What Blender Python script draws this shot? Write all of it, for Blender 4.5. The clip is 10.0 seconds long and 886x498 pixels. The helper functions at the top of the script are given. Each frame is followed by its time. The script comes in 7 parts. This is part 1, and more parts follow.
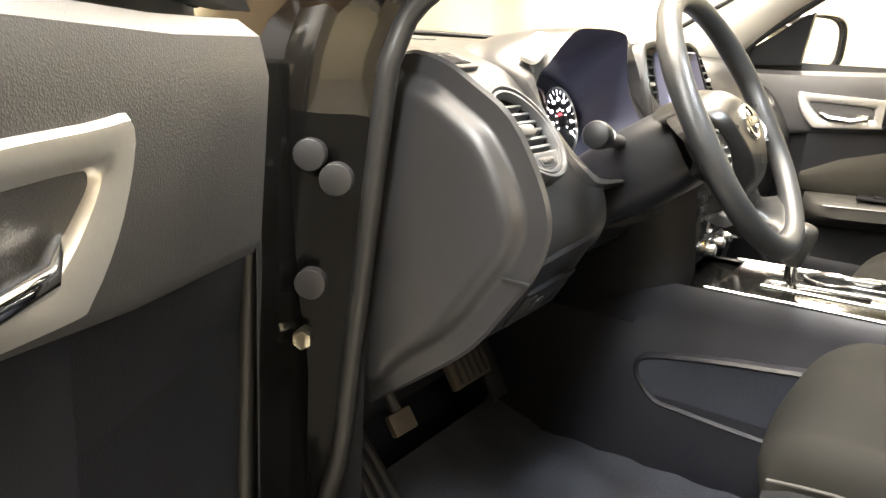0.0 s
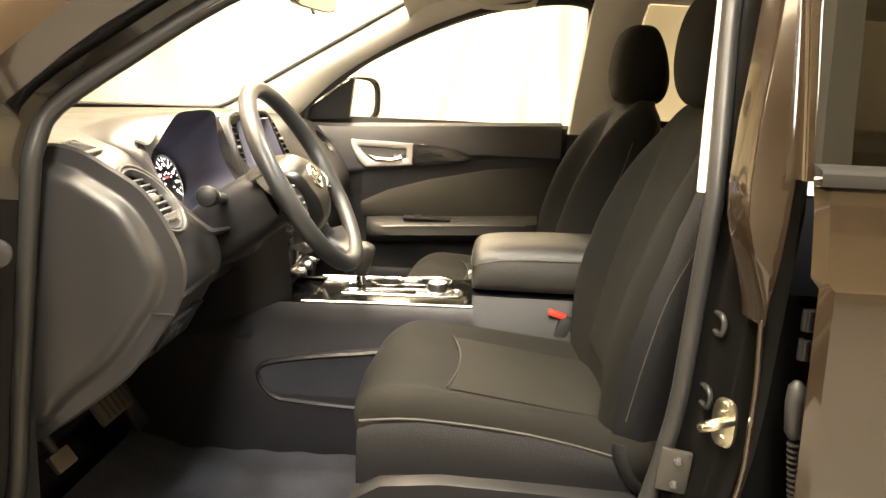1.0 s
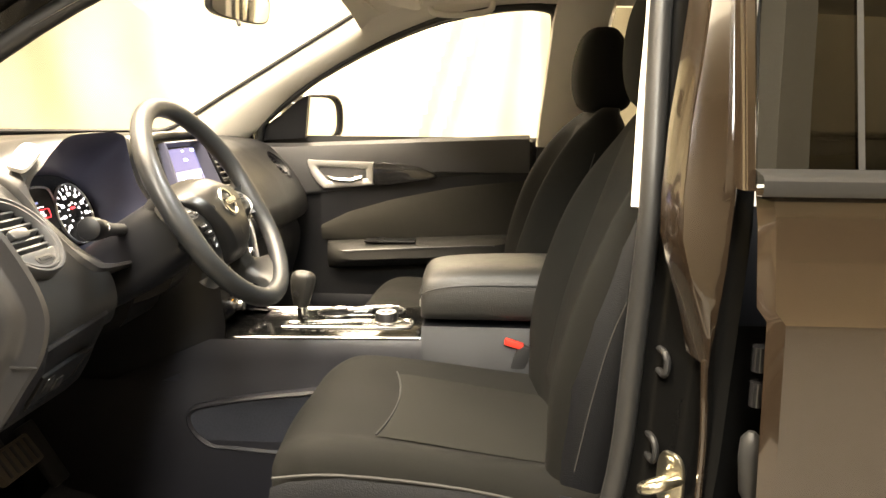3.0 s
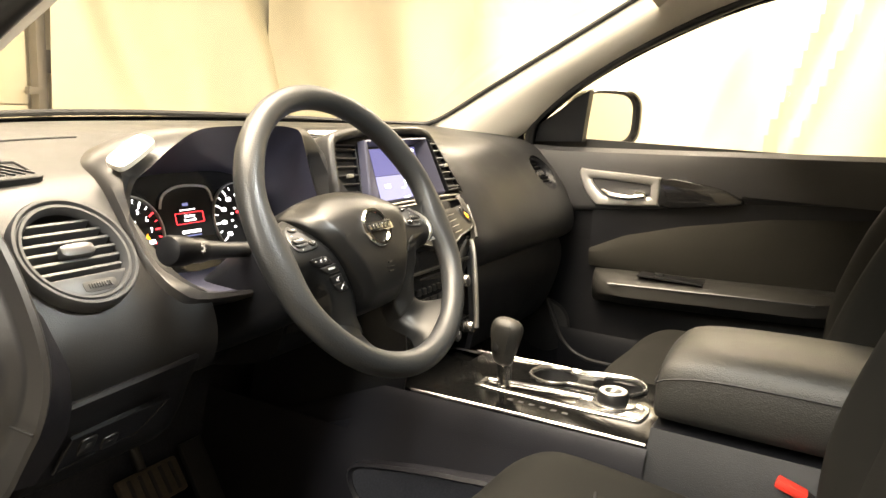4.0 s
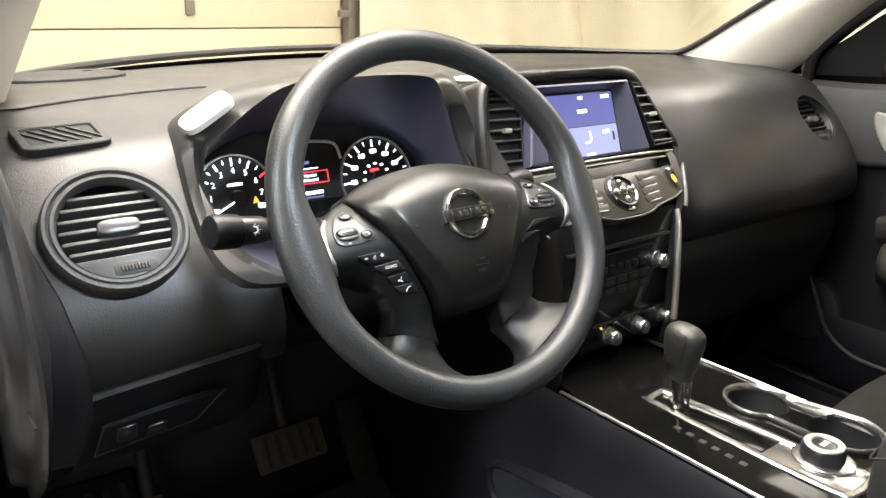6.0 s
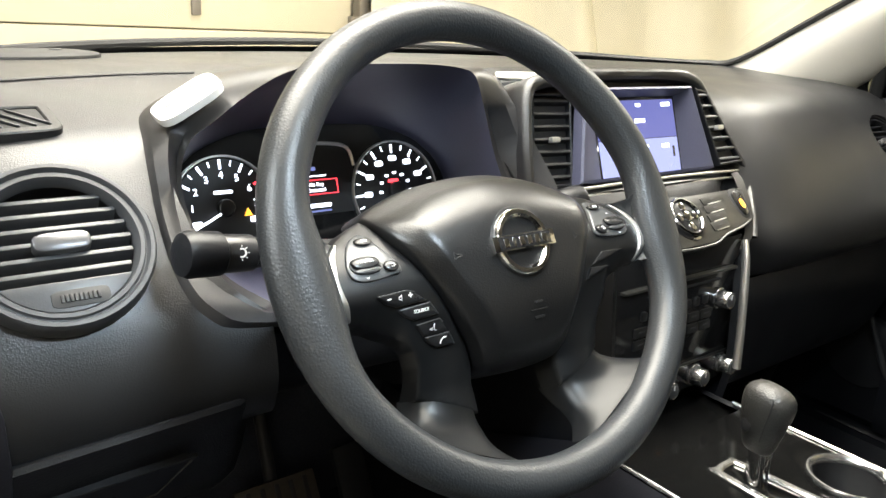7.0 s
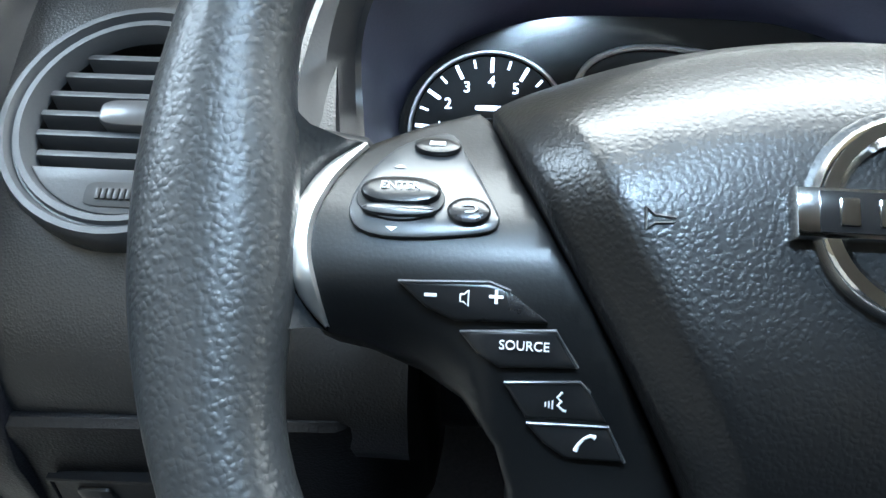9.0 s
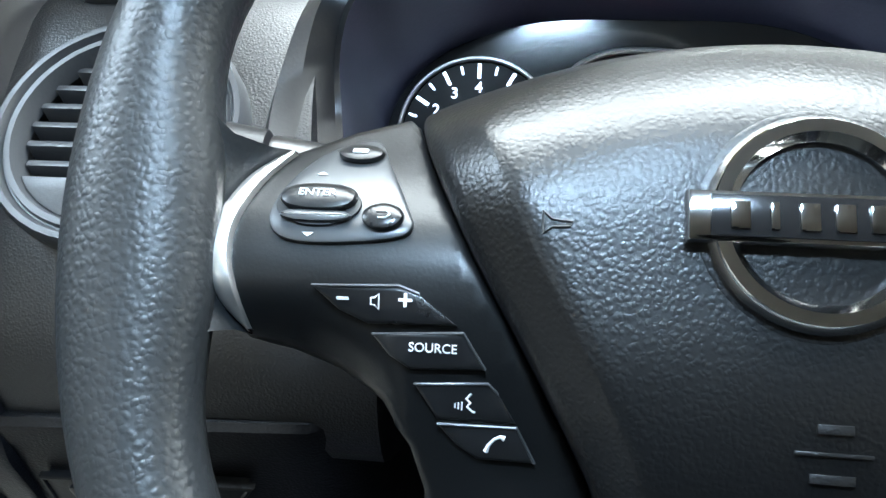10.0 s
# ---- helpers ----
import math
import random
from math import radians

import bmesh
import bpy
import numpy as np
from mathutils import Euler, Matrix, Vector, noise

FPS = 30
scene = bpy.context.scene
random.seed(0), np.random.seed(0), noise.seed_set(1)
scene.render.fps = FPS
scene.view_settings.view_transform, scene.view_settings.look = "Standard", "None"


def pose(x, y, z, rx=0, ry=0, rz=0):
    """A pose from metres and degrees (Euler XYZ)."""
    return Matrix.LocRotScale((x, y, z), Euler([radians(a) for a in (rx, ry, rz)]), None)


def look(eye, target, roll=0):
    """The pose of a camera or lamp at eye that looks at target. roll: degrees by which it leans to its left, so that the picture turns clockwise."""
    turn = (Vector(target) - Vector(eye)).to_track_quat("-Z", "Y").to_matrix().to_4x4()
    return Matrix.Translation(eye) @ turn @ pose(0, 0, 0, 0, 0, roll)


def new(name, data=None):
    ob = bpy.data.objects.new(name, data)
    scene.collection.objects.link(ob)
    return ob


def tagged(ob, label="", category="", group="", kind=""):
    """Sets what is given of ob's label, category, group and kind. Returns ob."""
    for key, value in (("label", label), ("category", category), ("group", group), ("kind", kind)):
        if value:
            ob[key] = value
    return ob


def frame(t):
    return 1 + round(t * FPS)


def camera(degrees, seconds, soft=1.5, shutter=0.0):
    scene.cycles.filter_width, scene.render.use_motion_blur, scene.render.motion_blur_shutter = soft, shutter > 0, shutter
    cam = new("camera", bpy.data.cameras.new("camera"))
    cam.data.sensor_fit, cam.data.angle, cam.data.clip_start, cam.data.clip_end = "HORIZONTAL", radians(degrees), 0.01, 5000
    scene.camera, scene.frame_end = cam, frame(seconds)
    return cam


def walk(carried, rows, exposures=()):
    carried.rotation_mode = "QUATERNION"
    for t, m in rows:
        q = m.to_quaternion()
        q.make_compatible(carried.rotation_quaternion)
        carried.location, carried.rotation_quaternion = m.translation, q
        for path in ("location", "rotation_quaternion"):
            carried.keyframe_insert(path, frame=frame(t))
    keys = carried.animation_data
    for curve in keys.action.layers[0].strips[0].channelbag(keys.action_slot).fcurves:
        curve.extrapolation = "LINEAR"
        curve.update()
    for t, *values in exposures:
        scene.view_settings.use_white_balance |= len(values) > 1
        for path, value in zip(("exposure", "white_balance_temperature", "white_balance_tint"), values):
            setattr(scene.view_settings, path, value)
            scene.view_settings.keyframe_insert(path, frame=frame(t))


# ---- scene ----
cam = camera(60.5, 10.0)
PATH = [
    (0, (-1.459, -0.415, 1.233), (0.159, 0.63, 0.697), 3.4),
    (0.2, (-1.52, -0.475, 1.247), (0.218, 0.363, 0.72), 3.4),
    (0.5, (-1.609, -0.519, 1.293), (0.261, 0.017, 0.828), 4.9),
    (0.8, (-1.699, -0.512, 1.284), (0.249, -0.261, 0.907), 1.8),
    (1, (-1.779, -0.496, 1.306), (0.18, -0.413, 0.909), 2.5),
    (1.5, (-1.867, -0.47, 1.308), (0.098, -0.473, 0.94), -0.0),
    (2, (-1.883, -0.465, 1.31), (0.09, -0.504, 0.984), 0.3),
    (2.2, (-1.878, -0.465, 1.309), (0.096, -0.509, 0.99), 0.3),
    (3.3, (-1.484, -0.672, 1.288), (0.459, -0.378, 0.916), -0.1),
    (3.5, (-1.39, -0.687, 1.284), (0.512, -0.195, 0.908), -0.9),
    (3.7, (-1.283, -0.703, 1.308), (0.57, -0.061, 0.915), 1.7),
    (4, (-1.154, -0.713, 1.309), (0.569, 0.225, 0.921), 3.0),
    (4.2, (-1.089, -0.724, 1.321), (0.491, 0.432, 0.913), 0.5),
    (4.5, (-0.987, -0.742, 1.334), (0.413, 0.602, 0.85), 2.5),
    (4.7, (-0.924, -0.76, 1.35), (0.334, 0.703, 0.822), 1.5),
    (5, (-0.862, -0.762, 1.369), (0.332, 0.729, 0.776), 3.0),
    (5.5, (-0.831, -0.748, 1.368), (0.334, 0.744, 0.723), 1.6),
    (5.7, (-0.832, -0.751, 1.363), (0.326, 0.747, 0.72), 1.5),
    (6.8, (-0.784, -0.653, 1.318), (0.384, 0.86, 0.731), 0.3),
    (7, (-0.752, -0.588, 1.308), (0.413, 0.925, 0.714), 3.3),
    (7.2, (-0.712, -0.529, 1.273), (0.322, 1.088, 0.71), 2.1),
    (7.5, (-0.658, -0.476, 1.271), (0.101, 1.262, 0.637), 3.9),
    (7.7, (-0.61, -0.45, 1.225), (-0.026, 1.381, 0.672), 3.7),
    (8, (-0.545, -0.424, 1.201), (-0.141, 1.429, 0.565), 4.0),
    (8.2, (-0.513, -0.411, 1.189), (-0.204, 1.453, 0.531), 5.5),
    (8.5, (-0.493, -0.395, 1.183), (-0.408, 1.488, 0.513), 4.6),
    (9, (-0.471, -0.368, 1.194), (-0.604, 1.524, 0.559), 1.7),
    (9.5, (-0.461, -0.369, 1.187), (-0.664, 1.526, 0.579), 0.6),
    (10, (-0.437, -0.369, 1.196), (-0.675, 1.516, 0.571), 0.4),
]
EXPOSURES = [(0.0, 1.9, 7200, 10), (0.5, 1.8, 8300, 10), (1.0, 1.83, 8900, 11), (2.0, 1.85, 8700, 12), (3.5, 1.4, 8300, 10), (4.5, 1.0, 7900, 10), (5.5, 0.85, 6800, 10), (7.0, 0.95, 6500, 6), (8.0, 1.37, 5500, 3), (9.0, 0.87, 5350, 1), (10.0, 0.8, 5350, 1)]
walk(cam, [(t, look(eye, target, roll)) for t, eye, target, roll in PATH], EXPOSURES)

# ---- light ----
world = bpy.data.worlds.new("garage_world")
scene.world = world
world.use_nodes = True
world.node_tree.nodes["Background"].inputs[0].default_value = (0.9, 0.85, 0.75, 1)
world.node_tree.nodes["Background"].inputs[1].default_value = 0.05


def area(name, eye, target, sx, sy, watts, colour, spread=180):
    lamp = bpy.data.lights.new(name, "AREA")
    lamp.shape, lamp.size, lamp.size_y, lamp.energy, lamp.color = "RECTANGLE", sx, sy, watts, colour
    lamp.spread = radians(spread)
    ob = new(name, lamp)
    ob.matrix_basis = look(eye, target)
    return tagged(ob, kind="structure")


LAMP = (1.0, 0.94, 0.86)
# garage lamps stand out of view, placed to light walls, drapes and car
area("lamp_light_front", (-0.4, 0.3, 2.9), (-0.4, 0.3, 0), 2.4, 1.3, 130, LAMP)
area("lamp_light_wall", (0.8, 3.0, 2.9), (0.8, 3.1, 0), 2.4, 0.4, 31, LAMP)
area("lamp_light_right", (2.9, 0.2, 2.9), (3.1, 0.2, 0), 0.5, 2.6, 62, LAMP)
# left, back and corner are added fill lights without a known source
area("fill_light_left", (-3.1, -0.5, 2.9), (-2.6, -0.5, 0), 0.5, 2.4, 85, (0.88, 0.94, 1.0))
area("fill_light_back", (-2.9, -4.6, 2.9), (-3.1, -4.6, 0), 2.2, 0.4, 40, LAMP)
area("fill_light_corner", (2.4, -4.5, 2.9), (2.4, -4.6, 0), 1.6, 0.4, 95, LAMP)
area("lamp_light_dome", (-0.43, -0.49, 1.612), (-0.47, -0.27, 0.9), 0.13, 0.07, 2.6, (0.74, 0.87, 1.0), 135)

# ---- materials ----
def material(name, colour, rough=0.5, metal=0.0, grain=0.0, size=400.0, vary=0.12, emit=None, power=0.0, coat=0.0, voronoi=False, spec=0.5):
    m = bpy.data.materials.new(name)
    m.use_nodes = True
    nodes, links = m.node_tree.nodes, m.node_tree.links
    b = nodes["Principled BSDF"]
    b.inputs["Roughness"].default_value = rough
    b.inputs["Metallic"].default_value = metal
    b.inputs["Coat Weight"].default_value = coat
    b.inputs["Coat Roughness"].default_value = 0.05
    b.inputs["Specular IOR Level"].default_value = spec
    tc = nodes.new("ShaderNodeTexCoord")
    big = nodes.new("ShaderNodeTexNoise")
    big.inputs["Scale"].default_value = 9.0
    big.inputs["Detail"].default_value = 6.0
    links.new(tc.outputs["Object"], big.inputs["Vector"])
    fine = nodes.new("ShaderNodeTexNoise")
    fine.inputs["Scale"].default_value = size
    fine.inputs["Detail"].default_value = 3.0
    links.new(tc.outputs["Object"], fine.inputs["Vector"])
    both = nodes.new("ShaderNodeMath")
    both.operation = "ADD"
    links.new(big.outputs["Fac"], both.inputs[0])
    links.new(fine.outputs["Fac"], both.inputs[1])
    ramp = nodes.new("ShaderNodeMapRange")
    ramp.inputs["From Min"].default_value, ramp.inputs["From Max"].default_value = 0.6, 1.4
    ramp.inputs["To Min"].default_value, ramp.inputs["To Max"].default_value = 1 - vary, 1 + vary
    links.new(both.outputs[0], ramp.inputs["Value"])
    mul = nodes.new("ShaderNodeVectorMath")
    mul.operation = "SCALE"
    mul.inputs[0].default_value = colour
    links.new(ramp.outputs[0], mul.inputs["Scale"])
    links.new(mul.outputs[0], b.inputs["Base Color"])
    rr = nodes.new("ShaderNodeMapRange")
    rr.inputs["From Min"].default_value, rr.inputs["From Max"].default_value = 0.3, 0.7
    rr.inputs["To Min"].default_value, rr.inputs["To Max"].default_value = max(rough - 0.06, 0.02), min(rough + 0.06, 1)
    links.new(big.outputs["Fac"], rr.inputs["Value"])
    links.new(rr.outputs[0], b.inputs["Roughness"])
    if grain:
        bump = nodes.new("ShaderNodeBump")
        bump.inputs["Strength"].default_value = grain
        bump.inputs["Distance"].default_value = 0.0004
        if voronoi:
            warp = nodes.new("ShaderNodeTexNoise")
            warp.inputs["Scale"].default_value = size * 0.7
            links.new(tc.outputs["Object"], warp.inputs["Vector"])
            mix = nodes.new("ShaderNodeVectorMath")
            mix.operation = "MULTIPLY_ADD"
            mix.inputs[1].default_value = (0.0016, 0.0016, 0.0016)
            links.new(warp.outputs["Color"], mix.inputs[0])
            links.new(tc.outputs["Object"], mix.inputs[2])
            cell = nodes.new("ShaderNodeTexVoronoi")
            cell.feature = "SMOOTH_F1"
            cell.inputs["Smoothness"].default_value = 0.25
            cell.inputs["Scale"].default_value = size
            links.new(mix.outputs[0], cell.inputs["Vector"])
            crease = nodes.new("ShaderNodeMapRange")
            crease.interpolation_type = "SMOOTHSTEP"
            crease.inputs["From Min"].default_value, crease.inputs["From Max"].default_value = 0.75, 0.1
            links.new(cell.outputs["Distance"], crease.inputs["Value"])
            links.new(crease.outputs[0], bump.inputs["Height"])
        else:
            links.new(fine.outputs["Fac"], bump.inputs["Height"])
        links.new(bump.outputs[0], b.inputs["Normal"])
    if emit:
        b.inputs["Emission Color"].default_value = (*emit, 1)
        b.inputs["Emission Strength"].default_value = power
    return m


def glass(name, tint=(1, 1, 1), rough=0.0):
    m = bpy.data.materials.new(name)
    m.use_nodes = True
    nodes, links = m.node_tree.nodes, m.node_tree.links
    out = nodes["Material Output"]
    clear, gloss, mix, fr = (nodes.new(n) for n in ("ShaderNodeBsdfTransparent", "ShaderNodeBsdfGlossy", "ShaderNodeMixShader", "ShaderNodeLayerWeight"))
    power, gain = nodes.new("ShaderNodeMath"), nodes.new("ShaderNodeMath")
    clear.inputs[0].default_value = (*tint, 1)
    gloss.inputs["Roughness"].default_value = 0.01
    power.operation, power.inputs[1].default_value = "POWER", 5.0
    gain.operation, gain.inputs[1].default_value, gain.inputs[2].default_value = "MULTIPLY_ADD", 0.7, 0.045
    links.new(fr.outputs["Facing"], power.inputs[0])
    links.new(power.outputs[0], gain.inputs[0])
    links.new(gain.outputs[0], mix.inputs[0])
    links.new(clear.outputs[0], mix.inputs[1])
    links.new(gloss.outputs[0], mix.inputs[2])
    links.new(mix.outputs[0], out.inputs[0])
    return m


DASH = material("dash_plastic", (0.0120, 0.0123, 0.0137), 0.38, spec=0.62, grain=0.3, size=700, voronoi=True)
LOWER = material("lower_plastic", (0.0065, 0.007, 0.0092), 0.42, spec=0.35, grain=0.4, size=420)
ENDCAP = material("endcap_plastic", (0.022, 0.022, 0.024), 0.34, grain=0.2, size=520)
LEATHER = material("wheel_leatherette", (0.022, 0.0235, 0.0255), 0.40, grain=0.30, size=500, voronoi=True)
PAD = material("airbag_cover", (0.0060, 0.0060, 0.0065), 0.36, grain=0.18, size=680, voronoi=True)
SPOKE = material("spoke_plastic", (0.0065, 0.0068, 0.0075), 0.40, spec=0.4, grain=0.15, size=900)
BUTTON = material("button_plastic", (0.014, 0.014, 0.015), 0.32, grain=0.1, size=900)
GREYPAD = material("switch_silver", (0.075, 0.077, 0.081), 0.34, metal=0.3, vary=0.05)
SATIN = material("satin_silver", (0.72, 0.71, 0.69), 0.34, metal=0.9, vary=0.05)
CHROME = material("chrome", (0.78, 0.78, 0.78), 0.07, metal=1.0, vary=0.02)
GLOSS = material("gloss_black", (0.012, 0.012, 0.013), 0.12, coat=0.5, vary=0.05)
DARK = material("matte_black", (0.012, 0.012, 0.013), 0.6, grain=0.2, size=300)
PRINT = material("white_print", (0.75, 0.76, 0.78), 0.5, vary=0.03)
LIT = material("backlit_white", (0.8, 0.82, 0.9), 0.5, emit=(0.82, 0.86, 1.0), power=2.6, vary=0.02)
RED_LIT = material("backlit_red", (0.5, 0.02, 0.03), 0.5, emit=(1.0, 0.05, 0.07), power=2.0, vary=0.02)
AMBER = material("backlit_amber", (0.6, 0.25, 0.02), 0.5, emit=(1.0, 0.42, 0.04), power=1.5, vary=0.02)
BLUE_DIM = material("cluster_display", (0.01, 0.01, 0.015), 0.2, emit=(0.25, 0.3, 0.7), power=0.5, vary=0.02)
SCREEN_TOP = material("screen_dark_blue", (0.01, 0.01, 0.02), 0.12, emit=(0.11, 0.12, 0.36), power=0.85, vary=0.25)
SCREEN_LOW = material("screen_light_blue", (0.02, 0.02, 0.03), 0.12, emit=(0.3, 0.33, 0.66), power=0.95, vary=0.06)
FABRIC = material("seat_fabric", (0.0095, 0.0092, 0.0080), 0.9, grain=0.7, size=900, vary=0.18, spec=0.2)
FABRIC_C = material("seat_insert_fabric", (0.0150, 0.0144, 0.0120), 0.9, grain=1.0, size=700, vary=0.22, spec=0.2)
DOORCLOTH = material("door_insert_fabric", (0.027, 0.0258, 0.0225), 0.9, grain=0.9, size=700, vary=0.2, spec=0.2)
VINYL = material("seat_side_vinyl", (0.0055, 0.0059, 0.0078), 0.58, spec=0.35, grain=0.5, size=500, voronoi=True)
ARM = material("armrest_vinyl", (0.030, 0.029, 0.027), 0.42, grain=0.6, size=480, voronoi=True)
THREAD = material("grey_thread", (0.045, 0.044, 0.040), 0.8)
CARPET = material("carpet", (0.030, 0.032, 0.040), 0.95, grain=1.0, size=260, vary=0.35, spec=0.1)
TRIM = material("pillar_trim", (0.78, 0.74, 0.66), 0.7, grain=0.3, size=700, vary=0.05)
HEADLINER = material("headliner_cloth", (0.76, 0.72, 0.65), 0.9, grain=0.5, size=900, vary=0.06)
# black car paint with the brown of its reflections put into the base colour
PAINT = material("brown_sheen_black_paint", (0.020, 0.0135, 0.009), 0.14, coat=1.0, vary=0.05)
FRAME = material("black_frame_paint", (0.006, 0.0055, 0.005), 0.16, coat=0.8, vary=0.05)
DOORPANEL = material("door_panel_plastic", (0.046, 0.0462, 0.049), 0.42, grain=0.35, size=700, voronoi=True)
# near-black with little gloss; dark reflections and shade are put into the colour
DIMBLACK = material("dim_reflection_black", (0.004, 0.004, 0.004), 0.13, vary=0.05, spec=0.1)
# paler plastic for the driver's vent, the light on it put into the colour
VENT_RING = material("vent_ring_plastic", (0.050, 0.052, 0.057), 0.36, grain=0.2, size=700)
RADIO = material("radio_grey_plastic", (0.034, 0.033, 0.031), 0.33, metal=0.2, grain=0.1, size=900)
DIALRING = material("dark_chrome", (0.42, 0.42, 0.43), 0.10, metal=1.0, vary=0.05)
TAB = material("tab_grey", (0.10, 0.10, 0.105), 0.3, metal=0.6, vary=0.05)
# the blue light on the cluster lining is put into this colour
HOODIN = material("hood_inside", (0.052, 0.054, 0.088), 0.42, grain=0.3, size=500)
BRUSHED = material("brushed_silver", (0.46, 0.455, 0.45), 0.24, metal=0.95, vary=0.08)
CONSOLE = material("console_side_plastic", (0.0125, 0.0124, 0.0160), 0.40, spec=0.38, grain=0.3, size=600, voronoi=True)
KNEE = material("knee_plastic", (0.0072, 0.0075, 0.0092), 0.42, spec=0.3, grain=0.3, size=600, voronoi=True)
BRACKET = material("grey_bracket", (0.045, 0.042, 0.039), 0.45, metal=0.4, vary=0.15)
RUBBER = material("rubber_seal", (0.019, 0.019, 0.0195), 0.42, grain=0.15, size=300)
RED = material("red_plastic", (0.75, 0.05, 0.035), 0.4, vary=0.05)
STEEL = material("zinc_steel", (0.6, 0.56, 0.45), 0.3, metal=1.0, vary=0.15)
PEDAL = material("worn_pedal_rubber", (0.05, 0.04, 0.03), 0.7, grain=0.5, size=200, vary=0.3)
WHITE = material("white_label", (0.82, 0.82, 0.8), 0.35, vary=0.03)
YELLOW = material("yellow_print", (0.45, 0.3, 0.05), 0.5)
SHEET = material("drape_sheet", (0.68, 0.64, 0.51), 0.85, grain=0.3, size=120, vary=0.06)
GARAGE = material("garage_door_paint", (0.66, 0.605, 0.45), 0.6, grain=0.3, size=60, vary=0.06)
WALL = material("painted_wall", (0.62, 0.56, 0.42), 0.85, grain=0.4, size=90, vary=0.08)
# darker than the other walls to weaken bounced light and reflections
WALL_TAN = material("low_bounce_wall", (0.17, 0.145, 0.105), 0.85, grain=0.4, size=90, vary=0.12)
CONCRETE = material("concrete_floor", (0.25, 0.235, 0.21), 0.7, grain=0.6, size=40, vary=0.2)
RAIL = material("galvanised_rail", (0.22, 0.2, 0.17), 0.5, metal=0.6, vary=0.2)
TUBE_LIT = material("lamp_diffuser", (0.9, 0.9, 0.9), 0.5, emit=(1.0, 0.92, 0.78), power=4.0, vary=0.01)
GLASS = glass("clear_glass")
SMOKED = glass("smoked_glass", (0.32, 0.31, 0.29))
TINTED = glass("tinted_glass", (0.05, 0.047, 0.043))


# ---- shaping helpers ----
def world_of(ob):
    m = ob.matrix_basis.copy()
    return world_of(ob.parent) @ ob.matrix_parent_inverse @ m if ob.parent else m


def thing(name, place, label, category, group="", kind=""):
    """An Empty at the base of a thing."""
    ob = new(name)
    ob.empty_display_size = 0.05
    ob.matrix_basis = Matrix.Translation(place)
    return tagged(ob, label, category, group, kind)


def part(name, bm, mat, parent=None, label="", flat=False, angle=38):
    """Links a bmesh, in world metres, as one mesh object under a thing or a part."""
    bmesh.ops.remove_doubles(bm, verts=bm.verts, dist=1e-6)
    bmesh.ops.recalc_face_normals(bm, faces=bm.faces)
    for f in bm.faces:
        f.smooth = not flat
    for e in bm.edges:
        e.smooth = not (len(e.link_faces) == 2 and e.calc_face_angle(0) > radians(angle))
    me = bpy.data.meshes.new(name)
    bm.to_mesh(me)
    bm.free()
    me.materials.append(mat)
    ob = new(name, me)
    if parent:
        ob.parent = parent
        ob.matrix_parent_inverse = world_of(parent).inverted()
    return tagged(ob, label) if label else ob


def softened(ob, level=2):
    mod = ob.modifiers.new("soft", "SUBSURF")
    mod.levels = mod.render_levels = level
    return ob


def loft(rows, closed=False, ends=False, bm=None):
    """Skin over rows of points; closed: each row is a ring; ends: caps at both ends."""
    bm = bm or bmesh.new()
    vs = [[bm.verts.new(p) for p in row] for row in rows]
    n = len(vs[0])
    for a, b in zip(vs, vs[1:]):
        for i in range(n if closed else n - 1):
            j = (i + 1) % n
            bm.faces.new((a[i], a[j], b[j], b[i]))
    if ends:
        bm.faces.new(vs[0])
        bm.faces.new(vs[-1][::-1])
    return bm


def rounded(pts, n=4, closed=True):
    """A smooth line through the points."""
    out, k = [], len(pts)
    for i in range(k if closed else k - 1):
        p = [Vector(pts[(i + d) % k] if closed else pts[min(max(i + d, 0), k - 1)]) for d in (-1, 0, 1, 2)]
        for s in range(n):
            t = s / n
            out.append(0.5 * (2 * p[1] + (p[2] - p[0]) * t + (2 * p[0] - 5 * p[1] + 4 * p[2] - p[3]) * t * t + (3 * p[1] - p[0] - 3 * p[2] + p[3]) * t ** 3))
    if not closed:
        out.append(Vector(pts[-1]))
    return out


def inset(pts, d):
    """The ring moved inwards by d."""
    pts = [Vector(p[:2]) for p in pts]
    area2 = sum(a.x * b.y - b.x * a.y for a, b in zip(pts, pts[1:] + pts[:1]))
    sign = 1 if area2 > 0 else -1
    out = []
    for i, p in enumerate(pts):
        a, b = (p - pts[i - 1]).normalized(), (pts[(i + 1) % len(pts)] - p).normalized()
        na, nb = Vector((-a.y, a.x)), Vector((-b.y, b.x))
        m = na + nb
        m = m.normalized() / max(0.5, m.normalized().dot(na)) if m.length > 1e-4 else na
        out.append(p + m * d * sign)
    return out


